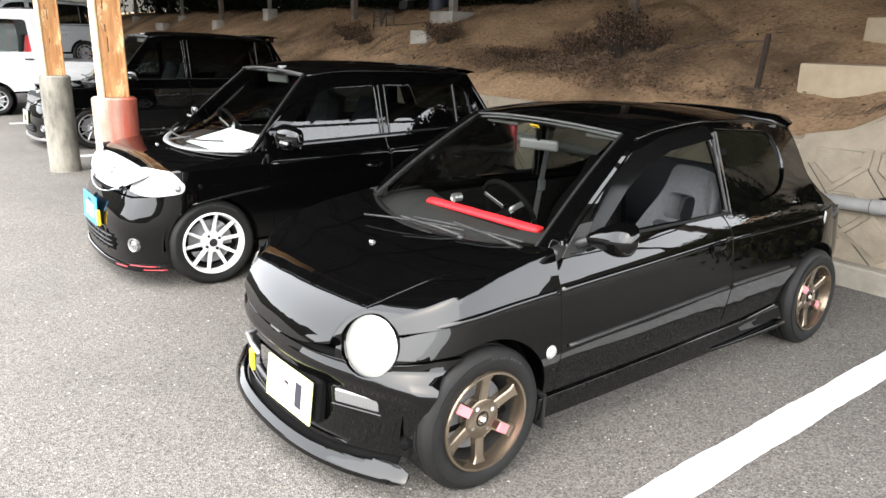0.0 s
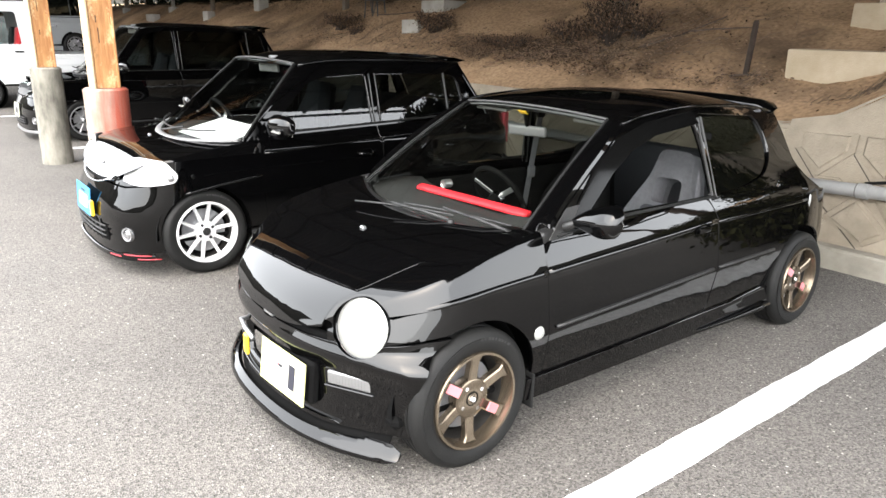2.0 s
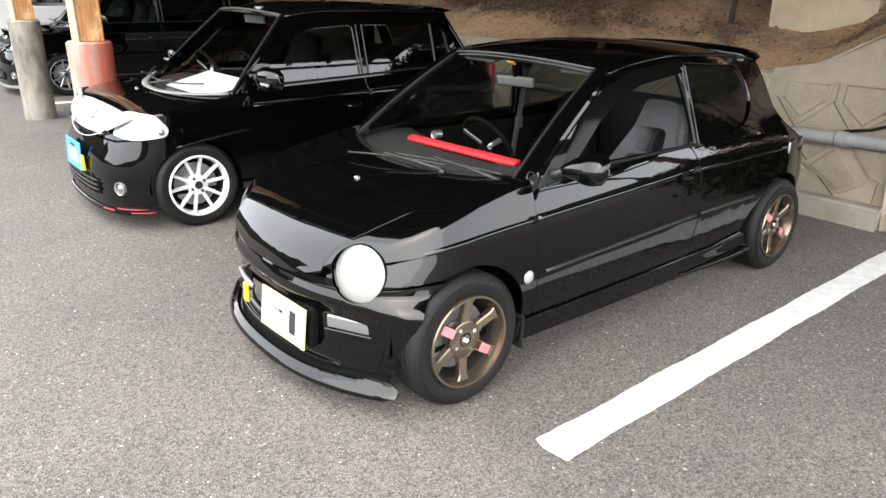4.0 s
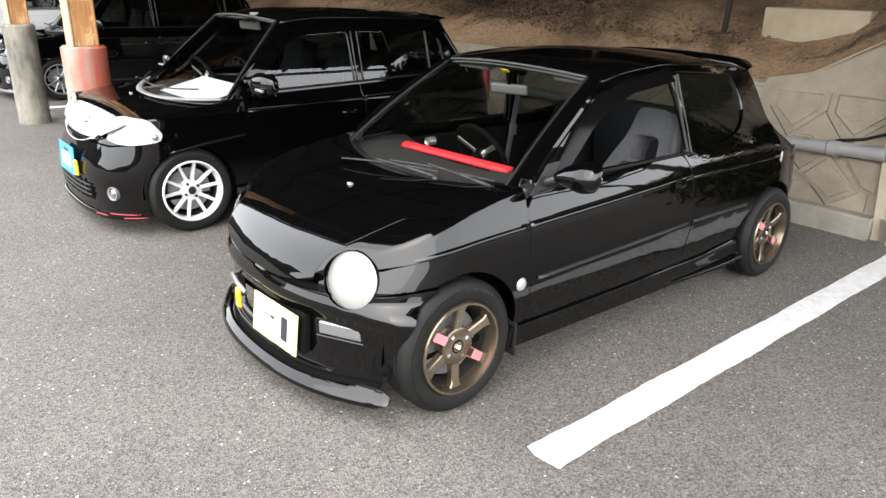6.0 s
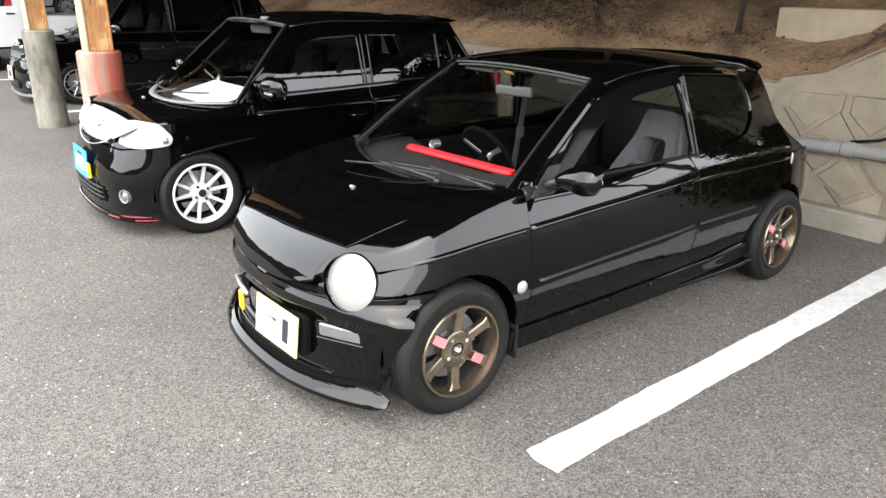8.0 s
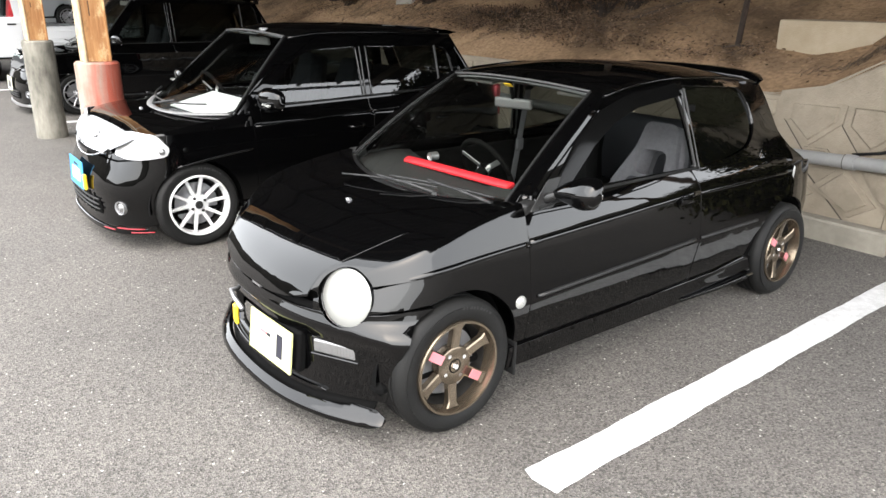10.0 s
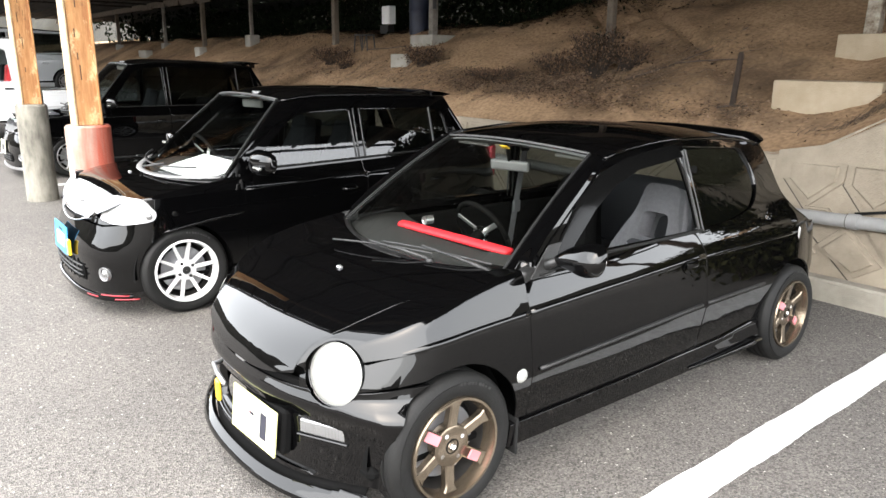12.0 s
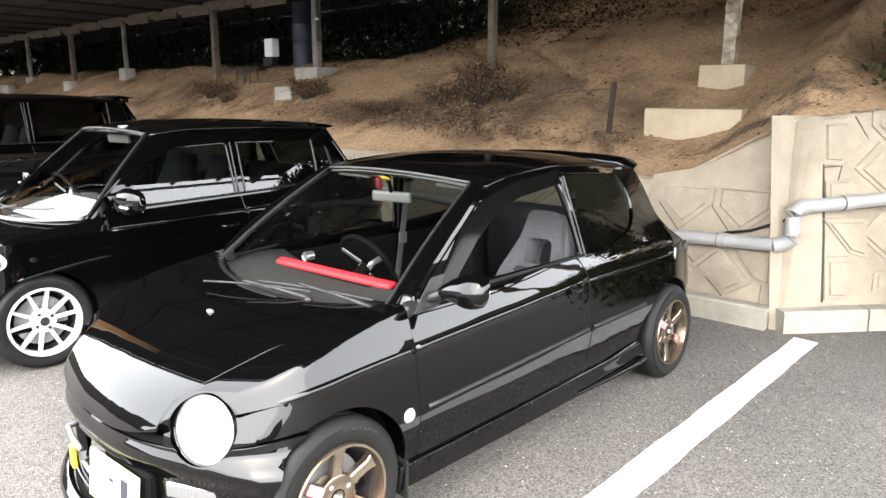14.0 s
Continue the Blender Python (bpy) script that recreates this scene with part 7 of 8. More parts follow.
def five_door(name, m, label, colour, P):
    """An upright five-door hatchback. P holds its sizes."""
    car = thing(name, m, label, "car")
    w, yf, yr, WB, R, RA = P["w"], P["yf"], P["yr"], P["wb"], P["r"], P["arch"]
    zb, zt, zs = P["belt"], P["roof"], P["shoulder"]
    side = curve((0.10, 0.05), (0.20, 0.02), (0.36, 0.004), (0.50, 0.0), (zs, 0.006), (zs + 0.02, 0.018), (zb - 0.06, 0.045), (zb + 0.02, 0.085), (zb + 0.1, 0.12))
    front = curve((0.09, 0.01), (0.13, 0.0), (0.17, 0.008), (0.24, 0.012), (0.34, 0.001), (0.40, 0.004), (0.45, 0.015), (0.50, 0.033), (0.56, 0.058), (0.62, 0.084), (0.68, 0.112), (0.75, 0.14), (0.9, 0.18))
    rear = curve((0.12, 0.03), (0.25, 0.0), (0.45, 0.0), (0.60, 0.02), (0.90, 0.06))
    zn = P["nose"]
    shoulder = curve((yf, zn - 0.13), (yf + 0.1, zn - 0.035), (yf + 0.25, zs - 0.018), (0.0, zs - 0.008), (0.5, zs), (1.0, zs))
    crown = curve((yf, zn - 0.13), (yf + 0.05, zn - 0.088), (yf + 0.10, zn - 0.040), (yf + 0.15, zn + 0.005), (yf + 0.21, zn + 0.042), (yf + 0.30, zn + 0.074), (0.0, zn + 0.095), (0.2, zb - 0.03), (0.6, zb))
    sh = Shape(w, yf, yr, 0.46, 0.5, 2.7, 3.0, side, front, rear, shoulder, crown, 2.8, 0.012, curve((yf, 0.0005), (yf + 0.25, 0.004), (-0.1, 0.026), (0.1, 0.048), (0.5, 0.075), (1.0, 0.075)), lambda y: 0.55)
    sd, sn = sh.s_at_x, sh.s0
    body = lambda s, z: sh.body(s, z)
    y1, y2, y3 = P["door1"], P["door2"], P["door3"]

    # front bumper with grille slit and lower mesh
    ztop = 0.56
    outl = [(sn, 0.15), (sd(w * 0.6), 0.15), (-RA - 0.035, 0.165)] + arc(0, R, RA - 0.008, 199, 118, 12) + [(-RA * 0.62, ztop + 0.03), (sd(w * 0.93), ztop + 0.02), (sd(w * 0.7), ztop - 0.01), (sd(w * 0.35), ztop + 0.002), (sn, ztop)]
    bump = panel_pair("front_bumper", outl, lambda s, z: sh.body(s, z, 0.005), 0.024, colour, car, "", 0.03)
    def slit(u, v, out=0.004):
        # a smiling slit under the bonnet edge
        k = 2 * u - 1
        x, y, z = sh.body(sd(abs(k) * w * 0.48), ztop + 0.030 - (0.056 - 0.044 * v) * (1 - k * k), out)
        return (math.copysign(x, k), y, z)
    grid_sheet("grille", slit, 24, 4, M_void, car, "dark grille slit", 0.02)
    part("grille_bar", tube_bm([slit(u, 0, 0.008) for u in np.linspace(0, 1, 25)], 0.0042, 8), M_chrome, car, "thin chrome bar", True)
    part("grille_bar", tube_bm([slit(u, 1, 0.004) for u in np.linspace(0, 1, 25)], 0.003, 8), M_chrome, car, "thin chrome bar", True)
    mesh = new("lower_grille")
    mesh.parent = car
    def low(u, v):
        x = (2 * u - 1) * w * 0.48
        return (x, sh.nose(x) - 0.004 + 0.012 * abs(v - 0.5), 0.205 + 0.125 * v)
    grid_sheet("grille_back", low, 20, 4, M_void, mesh, "", 0.02)
    for j in range(1, 4):
        part("slat", tube_bm([(low(u, j / 4)[0], low(u, j / 4)[1] - 0.010, low(u, j / 4)[2]) for u in np.linspace(0, 1, 15)], 0.006, 6), M_trim, mesh, "", True)
    for i in range(1, 9):
        part("slat", tube_bm([(low(i / 9, v)[0], low(i / 9, v)[1] - 0.008, low(i / 9, v)[2]) for v in (0, 0.5, 1)], 0.005, 6), M_trim, mesh, "", True)
    for k in (1, -1):
        c = sh.body(sd(w * 0.74), 0.275, 0.008)
        fog = new("fog_lamp")
        fog.parent = car
        fog.matrix_local = look((k * c[0], c[1], c[2]), (k * (c[0] + 0.45), c[1] - 1, c[2]))
        part("lamp_lens", lathe_bm([(-0.012, 0.001), (-0.006, 0.024), (0.0, 0.030)], "Z", 24), M_lens2, fog, "round clear fog lamp", True)
        part("lamp_bezel", lathe_bm([(0.02, 0.046), (-0.010, 0.042), (-0.008, 0.034), (0.02, 0.030)], "Z", 24), M_silver, fog, "", True, 40)
    panel_pair("front_lip", [(sn, 0.115), (sd(w * 0.8), 0.112), (-RA - 0.05, 0.118), (-RA - 0.045, 0.148), (sd(w * 0.8), 0.146), (sn, 0.142)], lambda s, z: sh.body(s, z, 0.016), 0.022, P["lip"], car, "low splitter lip", 0.03)
    if P["sheet"]:
        for a, b, z in ((0.52, 0.66, 0.150), (0.40, 0.50, 0.135), (0.60, 0.69, 0.128)):
            part("red_trim", tube_bm([Vector(sh.body(sd(x), z, 0.020)) for x in np.linspace(a, b, 7)], 0.004, 6), M_redlip, car, "scuffed red edge of the lip", True)

    # bonnet
    edge = lambda y: float(np.interp(y, [yf, yf + 0.12, yf + 0.3, 0.45], [w * 0.50, w * 0.54, w * 0.66, w * 0.80]))
    cowl = lambda x: P["cowl"] + 0.20 * (abs(x) / (w * 0.8)) ** 2.2
    back = lambda y: (front(ztop) - 0.002) * max(0.0, 1 - (y - yf) / 0.40) ** 2
    def bonnet(u, v):
        k = 2 * u - 1
        t = v ** 1.6
        x = k * 0.5
        for _ in range(4):
            a, b = sh.nose(x) + 0.004, cowl(x) - 0.02
            y = a + (b - a) * t
            x = k * edge(y)
        x, y, z = sh.dome(x, y)
        return (x, y + back(y), z)
    hood = grid_sheet("bonnet", bonnet, 44, 36, colour, car, "", 0.02)
    part("washer_jet", box_bm((-0.012, -0.01, -0.004), (0.012, 0.01, 0.009), 0.004, pose(-0.10, -0.06, sh.dome(-0.10, -0.06)[2])), M_silver, hood, "small washer jet")
    part("badge", lathe_bm([(-0.008, 0.001), (-0.006, 0.03), (0.004, 0.034)], "Y", 24, pose(*bonnet(0.5, 0.36), -45) @ Matrix.Diagonal((1.3, 1, 0.9, 1))), M_silver, hood, "plain oval badge", True, 40)
    belt = lambda y: zb + P["rise"] * (y - 0.6) / 1.6
    for k in (1, -1):
        lo = [(sd(w * 0.5), ztop + 0.005), (sd(w * 0.7), ztop + 0.0), (sd(w * 0.93), ztop + 0.03), (-RA * 0.62, ztop + 0.04)]
        wing = [(y1 - 0.004, 0.26), (y1 - 0.012, shoulder(y1))] + [(y, shoulder(y)) for y in (0.25, 0.1, -0.1)] + [(sd(w * 0.97), shoulder(sh.nose(w * 0.97))), (sd(w * 0.85), shoulder(sh.nose(w * 0.85))), (sd(w * 0.5), shoulder(sh.nose(w * 0.5)))] + lo + arc(0, R, RA, 118, 0, 18) + [(RA + 0.003, 0.26)]
        wg = panel("front_wing", wing, [], body, 0.026, colour, car, "", 0.015, k < 0)
        def top_fn(u, v):
            y = yf + 0.035 + (y1 - 0.008 - yf - 0.035) * u
            r0 = min(edge(y) + 0.005, sh.half(y) * 0.97) / sh.half(y)
            r = 1 - (1 - r0) * v ** 1.4
            p = sh.dome(r * sh.half(y), y)
            return (k * (p[0] - min(0.03, sh.tuck(y)[0]) * (1 - v ** 1.4)), p[1] + back(y), p[2])
        grid_sheet("wing_top", top_fn, 34, 18, colour, wg, "", 0.01, k < 0)
        part("arch_crease", tube_bm([(k * (sh.body(y, 0.55 + 0.11 * y)[0] - 0.0088), y, 0.545 + 0.12 * y - 0.10 * (y - 0.2) ** 2) for y in np.linspace(-0.12, y1 - 0.02, 14)], [0.009] + [0.012] * 13, 16), colour, wg, "", True)
        # headlamp: a large clear eye wrapped round the corner
        a, b = sd(w * 0.66), sd(w * 0.985)
        za, zc = ztop + 0.024, zs - 0.004
        eye = rounded([(a, za + 0.01), (a + 0.035, zc - 0.005), (a + (b - a) * 0.5, zc + 0.018), (b - 0.05, zc + 0.0), (b + 0.02, za + 0.06), (b, za + 0.015), (a + (b - a) * 0.5, za - 0.008)], [0.03, 0.05, 0.1, 0.04, 0.03, 0.05, 0.1])
        lamp = panel("headlamp", eye, [], lambda s, z: tuple(Vector(sh.body(s, z, 0.016 + 0.010 * math.sin(math.pi * min(1, max(0, (s - a) / (b - a)))))) ), 0.02, M_clearlamp, car, "clear bright headlamp", 0.02, k < 0)
        q = sh.body(b - 0.03, za + 0.045, 0.012)
        part("indicator", lathe_bm([(-0.012, 0.001), (-0.008, 0.018), (0, 0.024)], "Z", 20, look((k * q[0], q[1], q[2]), (k * (q[0] + 0.8), q[1] - 0.6, q[2] + 0.1))), M_lens2, lamp, "round indicator", True)

        # doors
        z0 = 0.25
        d1 = rounded([(y1, z0), (y1 - 0.008, belt(y1)), (y2, belt(y2)), (y2, z0)], [0.03, 0, 0.0, 0.03])
        d2 = rounded([(y2 + 0.008, z0), (y2 + 0.008, belt(y2)), (y3 - 0.05, belt(y3)), (y3, zs)] + arc(WB, R, RA + 0.03, 100, 175, 8), [0.03, 0, 0, 0.03] + [0] * 9)
        for yy, dd, hy in ((y1, d1, y2 - 0.14), (y2, d2, y3 - 0.18)):
            door = panel("door", dd, [], body, 0.03, colour, car, "", 0.015, k < 0)
            e = y2 if yy == y1 else y3 - 0.03
            part("flank_moulding", tube_bm([(k * (sh.body(y, zs)[0] + 0.001), y, zs + P["rise"] * (y - 0.6)) for y in np.linspace(yy + 0.005, e - 0.005, 14)], 0.006, 6), colour, door, "", True)
            hx, hz = sh.body(hy, zs - 0.075)[0], zs - 0.075
            h = new("door_handle")
            h.parent = door
            part("handle_cup", lathe_bm([(0.004, 0.046), (0.0, 0.044), (-0.012, 0.03), (-0.014, 0.001)], n=24, m=pose(k * hx, hy, hz) @ Matrix.Diagonal((k, 1.2, 0.8, 1))), M_void, h, "", True, 40)
            part("handle_bar", tube_bm([(k * (hx + 0.004), hy - 0.06, hz + 0.004), (k * (hx + 0.022), hy - 0.03, hz + 0.006), (k * (hx + 0.022), hy + 0.03, hz + 0.006), (k * (hx + 0.004), hy + 0.06, hz + 0.004)], 0.011, 8), colour, h, "body-coloured pull handle", True)
        q = [(y3 + 0.006, zs), (y3 - 0.04, belt(y3))] + [(y, belt(y)) for y in np.linspace(y3 + 0.05, yr - 0.4, 4)] + [(sh.s1 - 0.5, belt(yr) + 0.01), (sh.s1, belt(yr) + 0.01), (sh.s1, 0.2), (WB + RA + 0.05, 0.2)] + arc(WB, R, RA, -10, 100, 14)
        qt = panel("rear_quarter", q, [], body, 0.032, colour, car, "", 0.02, k < 0)
        t0 = sh.body(sh.s1 - 0.62, 0.7)
        part("tail_lamp", box_bm((-0.03, -0.05, -0.14), (0.015, 0.05, 0.12), 0.02, pose(k * t0[0], t0[1], 0.74, 0, 0, k * 30), 3), M_redlip, qt, "dark red tail lamp", True, 40)
        panel("side_skirt", [(RA, 0.15), (RA, 0.245), (1.2, 0.245), (WB - RA, 0.245), (WB - RA, 0.15)], [], lambda s, z: sh.body(s, z, 0.004), 0.04, colour, car, "", 0.03, k < 0)
        for y in (0, WB):
            part("wheel_housing", housing_bm(k, w - 0.03, y, R, RA + 0.014), M_void, car, "", True, 40)

    bm = bmesh.new()
    add_box(bm, (-w + 0.08, -0.32, 0.19), (w - 0.08, yr - 0.2, 0.25), 0.02)
    add_box(bm, (-0.40, yf + 0.14, 0.19), (0.40, 0.2, 0.60), 0.05)
    part("floor_pan", bm, M_void, car)

    # greenhouse
    hb = w - 0.082
    def gx(y, z):
        t = (z - zb) / (zt - zb)
        return hb - P["lean"] * t - 0.012 * t ** 3 - 0.03 * max(0, (y - 1.2)) ** 2 - 0.015 * max(0, 1.0 - y) ** 2
    ya, yb = P["apillar"]
    yc, yd = P["cpillar"]
    top = lambda y: zt - P["drop"] * max(0, y - 1.1) ** 2 - 0.03 * max(0, (yb + 0.35 - y) / 0.35) ** 2
    fr_t = zt - P["rail"]
    w1 = rounded([(ya + 0.16, zb + 0.028), (yb + 0.03, fr_t - 0.06), (yb + 0.16, fr_t - 0.015), (y2 - 0.035, fr_t), (y2 - 0.02, zb + 0.028)], [0.01, 0.05, 0.05, 0.02, 0.02])
    w2 = rounded([(y2 + 0.055, fr_t), (yd - 0.16, fr_t - 0.012), (yd - 0.06, fr_t - 0.05), (yc - 0.07, zb + 0.06 + P["rise"] * 0.8), (y2 + 0.06, zb + 0.034)], [0.02, 0.05, 0.05, 0.05, 0.02])
    outer = [(ya - 0.06, zb - 0.06), (ya, zb + 0.01), (ya + (yb - ya) * 0.5, zb + (zt - zb) * 0.5), (yb, top(yb))] + [(y, top(y)) for y in np.linspace(yb + 0.12, yd - 0.03, 8)] + [(yd, top(yd) - 0.05), (yd + (yc - yd) * 0.5, (zb + zt) * 0.5), (yc + 0.02, zb + P["rise"])] + [(y, belt(y) - 0.004) for y in (1.9, 1.4, 0.9)]
    for k in (1, -1):
        fr = panel("side_frame", outer, [w1, w2], lambda y, z: (gx(y, z), y, z), 0.03, colour, car, "", 0.025, k < 0)
        panel("door_glass", w1, [], lambda y, z: (gx(y, z) - 0.014, y, z), 0.07, M_privacy, fr, "clear door glass", 0.0, k < 0)
        panel("door_glass", w2, [], lambda y, z: (gx(y, z) - 0.014, y, z), 0.07, M_tint, fr, "tinted rear door glass", 0.0, k < 0)
        yp = y2 + (yc - y2) * 0.74
        part("window_bar", tube_bm([(k * (gx(yp, z) - 0.004), yp - 0.02 * (z - zb), z) for z in np.linspace(zb + 0.04, fr_t - 0.01, 6)], 0.008, 6), M_trim, fr)
        part("window_seal", tube_bm([(k * (gx(y, zb + 0.02) + 0.004), y, belt(y) + 0.02) for y in np.linspace(ya + 0.17, yc - 0.08, 18)], 0.008, 6), M_rubber, fr, "black rubber window seal", True)
        for yy in (y2 - 0.005, y2 + 0.045):
            part("pillar_trim", tube_bm([(k * (gx(yy, z) + 0.004), yy, z) for z in np.linspace(zb + 0.03, fr_t, 6)], 0.005, 6), M_greytrim, fr, "grey pillar strip", True)
        mir = wing_mirror(car, k, k * (hb + 0.06), ya + 0.17, zb + 0.075, 0.235, 0.15)
        part("repeater", box_bm((0.10, -0.076, -0.030), (0.195, -0.052, -0.012), 0.006), M_lens, mir, "clear repeater lamp")
    def screen(u, v):
        k = 2 * u - 1
        hw = (hb + 0.0) * (1 - v) + (gx(yb, zt) - 0.042) * v
        y = (P["cowl"] + (ya - 0.01 - P["cowl"]) * abs(k) ** 2.2) * (1 - v) + (yb - 0.05 + 0.05 * k * k) * v
        z = (zb - 0.035 + 0.03 * k * k) * (1 - v) + (top(yb) + 0.022 - 0.022 * k * k) * v + 0.012 * math.sin(math.pi * v)
        return (k * hw, y, z)
    ws = grid_sheet("windscreen", screen, 26, 14, P["screen"], car, "clear windscreen", 0)
    for tr, pts in ((M_greytrim, [screen(u, 1.0) for u in np.linspace(0, 1, 21)]), (M_rubber, [screen(1, v) for v in np.linspace(0, 1, 14)]), (M_rubber, [screen(0, v) for v in np.linspace(0, 1, 14)])):
        part("screen_trim", tube_bm([(p[0] * 1.004, p[1] - 0.004, p[2] + 0.005) for p in pts], 0.008, 8), tr, ws, "grey screen trim", True)
    for k in (1, -1):
        def pillar(u, v):
            p = Vector(screen(1, v * 1.04 - 0.04))
            fy = ya + (yb - ya) * min(1.0, max(-0.1, (p.z - zb) / (top(yb) - zb))) + 0.012
            m = (p + Vector((0.004, 0, 0.003))).lerp(Vector((gx(fy, p.z) + 0.004, fy, p.z - 0.006)), u)
            m += Vector((0.5, -0.5, 0.4)) * 0.010 * math.sin(math.pi * u)
            return (k * m.x, m.y, m.z)
        grid_sheet("a_pillar", pillar, 8, 20, colour, car, "", 0.010, k < 0)
    part("scuttle", tube_bm([(x, cowl(x) - 0.008, zb - 0.045 + 0.03 * (x / hb) ** 2) for x in np.linspace(-hb, hb, 21)], 0.028, 8, 0.35), P["scuttle"], car, "scuttle panel under the screen", True)
    def roof(u, v):
        k = 2 * u - 1
        y = (yb - 0.05 + 0.05 * k * k) * (1 - v) + (yd - 0.03 * k * k) * v
        return (k * (gx(y, top(y)) + 0.003), y, top(y) - 0.004 + (0.045 + 0.01 * math.sin(math.pi * v)) * (1 - abs(k) ** 2.6) * min(1, 0.6 + v * 3))
    rf = grid_sheet("roof", roof, 34, 30, colour, car, "", 0.02)
    for e in (0, 1):
        part("roof_gutter", tube_bm([(roof(e, v)[0], roof(e, v)[1], roof(e, v)[2] + 0.002) for v in np.linspace(0, 1, 20)], 0.008, 6), colour, rf, "", True)
    part("antenna_foot", box_bm((-0.02, -0.03, 0), (0.02, 0.03, 0.02), 0.006, pose(0.1, yb + 0.03, roof(0.58, 0.03)[2])), M_silver, rf)
    def spoil(u, v):
        k, a = 2 * u - 1, 2 * math.pi * v
        c, s = math.cos(a), math.sin(a)
        return (k * (gx(yd, zt) - 0.01), yd + P["wing"] * 0.5 - 0.05 * k * k + (0.07 + P["wing"] * 0.5) * c, top(yd) + P["wingup"] - 0.01 * k * k + 0.016 * s * (1.15 - c))
    sp = grid_sheet("roof_spoiler", spoil, 24, 16, colour, car)
    if P["wingup"] > 0.04:
        for k in (1, -1):
            part("spoiler_stay", box_bm((-0.015, -0.04, -0.08), (0.015, 0.04, 0.0), 0.005, pose(k * 0.42, yd + 0.02, top(yd) + P["wingup"])), colour, sp)
    def gate(u, v):
        k = 2 * u - 1
        return (k * (gx(yd, zt) * (1 - v) + (w - 0.11) * v), (yd - 0.03 * k * k) * (1 - v) + (P["gate"] - 0.10 * k * k) * v, (top(yd) + 0.01) * (1 - v) + (zb + P["rise"] + 0.005) * v)
    tg = panel("tailgate", [(0, 0), (1, 0), (1, 1), (0, 1)], [rounded([(0.1, 0.12), (0.9, 0.12), (0.9, 0.87), (0.1, 0.87)], 0.05)], gate, 0.08, colour, car, "", 0.02)
    grid_sheet("rear_glass", lambda u, v: tuple(Vector(gate(0.1 + 0.8 * u, 0.12 + 0.75 * v)) + Vector((0, 0.006, 0.003))), 12, 8, M_tint, tg, "tinted rear glass", 0)

    # cabin
    def dash(u, v):
        x = (2 * u - 1) * (hb - 0.02)
        return (x, cowl(x) * 0.9 + 0.06 + 0.34 * v, zb - 0.05 + 0.02 * math.sin(math.pi * v) - 0.10 * max(0, v - 0.88) / 0.12)
    grid_sheet("dashboard", dash, 18, 12, M_dash, car, "dark grey dashboard", 0.03)
    part("dash_front", box_bm((-hb + 0.03, cowl(0.5) + 0.12, 0.40), (hb - 0.03, cowl(0.5) + 0.2, zb - 0.08), 0.03, None, 2), M_cabin, car)
    if P["sheet"]:
        part("sun_sheet", box_bm((-0.02, -0.17, -0.003), (0.54, 0.17, 0.003), 0, pose(0, cowl(0.3) + 0.20, zb + 0.010, 12, 2, 8)), M_paper, car, "white sheet lying on the dashboard")
    steering_wheel(car, -0.32, ya + 0.25, zb + 0.0)
    for x in (0.33, -0.33):
        seat(car, x, 1.02, 0.32, M_seatdark, M_seatdark, -14, False)
    bm = bmesh.new()
    add_box(bm, (-0.58, 1.72, 0.30), (0.58, 2.08, 0.50), 0.06, None, 3)
    add_box(bm, (-0.58, -0.07, 0.0), (0.58, 0.07, 0.55), 0.06, pose(0, 2.08, 0.42, -14), 3)
    part("rear_seat", bm, M_seatdark, car, "dark cloth rear bench", True)
    rv = new("rear_view_mirror")
    rv.parent = car
    rv.matrix_local = pose(0.0, yb + 0.04, zt - 0.075, 8, 0, 16)
    part("mirror_pane", box_bm((-0.105, -0.012, -0.030), (0.105, 0.012, 0.030), 0.014, None, 3), M_belt, rv, "grey back of the mirror", True, 40)
    part("stalk", tube_bm([(0, 0, 0.03), (0, -0.03, 0.07)], 0.010, 8), M_cabin, rv, "", True)
    part("toll_sticker", box_bm((-0.03, -0.002, -0.012), (0.03, 0.002, 0.012), 0, pose(0.02, yb - 0.035, zt - 0.02, 40)), M_paper, car, "white windscreen sticker")
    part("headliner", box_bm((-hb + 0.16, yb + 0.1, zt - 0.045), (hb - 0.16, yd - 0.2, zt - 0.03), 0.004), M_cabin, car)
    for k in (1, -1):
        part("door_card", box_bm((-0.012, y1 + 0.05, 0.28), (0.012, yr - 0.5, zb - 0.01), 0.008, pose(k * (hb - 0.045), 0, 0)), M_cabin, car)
    for x0, x1 in ((-0.08, 0.48), (-0.55, -0.05)):
        wp = new("wiper")
        wp.parent = car
        pts = [(x, cowl(x) + 0.03, zb + 0.015 + 0.02 * (x / 0.5) ** 2) for x in np.linspace(x0, x1, 9)]
        part("blade", tube_bm(pts, 0.006, 6), M_wiper, wp, "", True)
        part("arm", tube_bm([(x0 + 0.02, cowl(x0) - 0.02, zb - 0.01), ((x0 + x1) / 2, cowl(x1 * 0.5) + 0.02, zb + 0.035)], 0.007, 6), M_wiper, wp, "", True)
    pl = Vector((0.0, sh.nose(0) - 0.016, P["plate"]))
    number_plate(car, pose(pl.x, pl.y, pl.z, -4), P["plate_mat"], P["plate_mat"], [((-0.10, -0.05), (0.10, 0.03), M_plateink if not P["sheet"] else M_paper), ((-0.05, 0.045), (0.05, 0.062), M_plateink)])
    if P["sheet"]:
        part("yellow_tag", box_bm((-0.02, -0.02, -0.05), (0.02, 0.0, 0.05), 0.006, pose(0.205, sh.nose(0.2) - 0.012, 0.385)), M_amber, car, "yellow plastic towing tag")
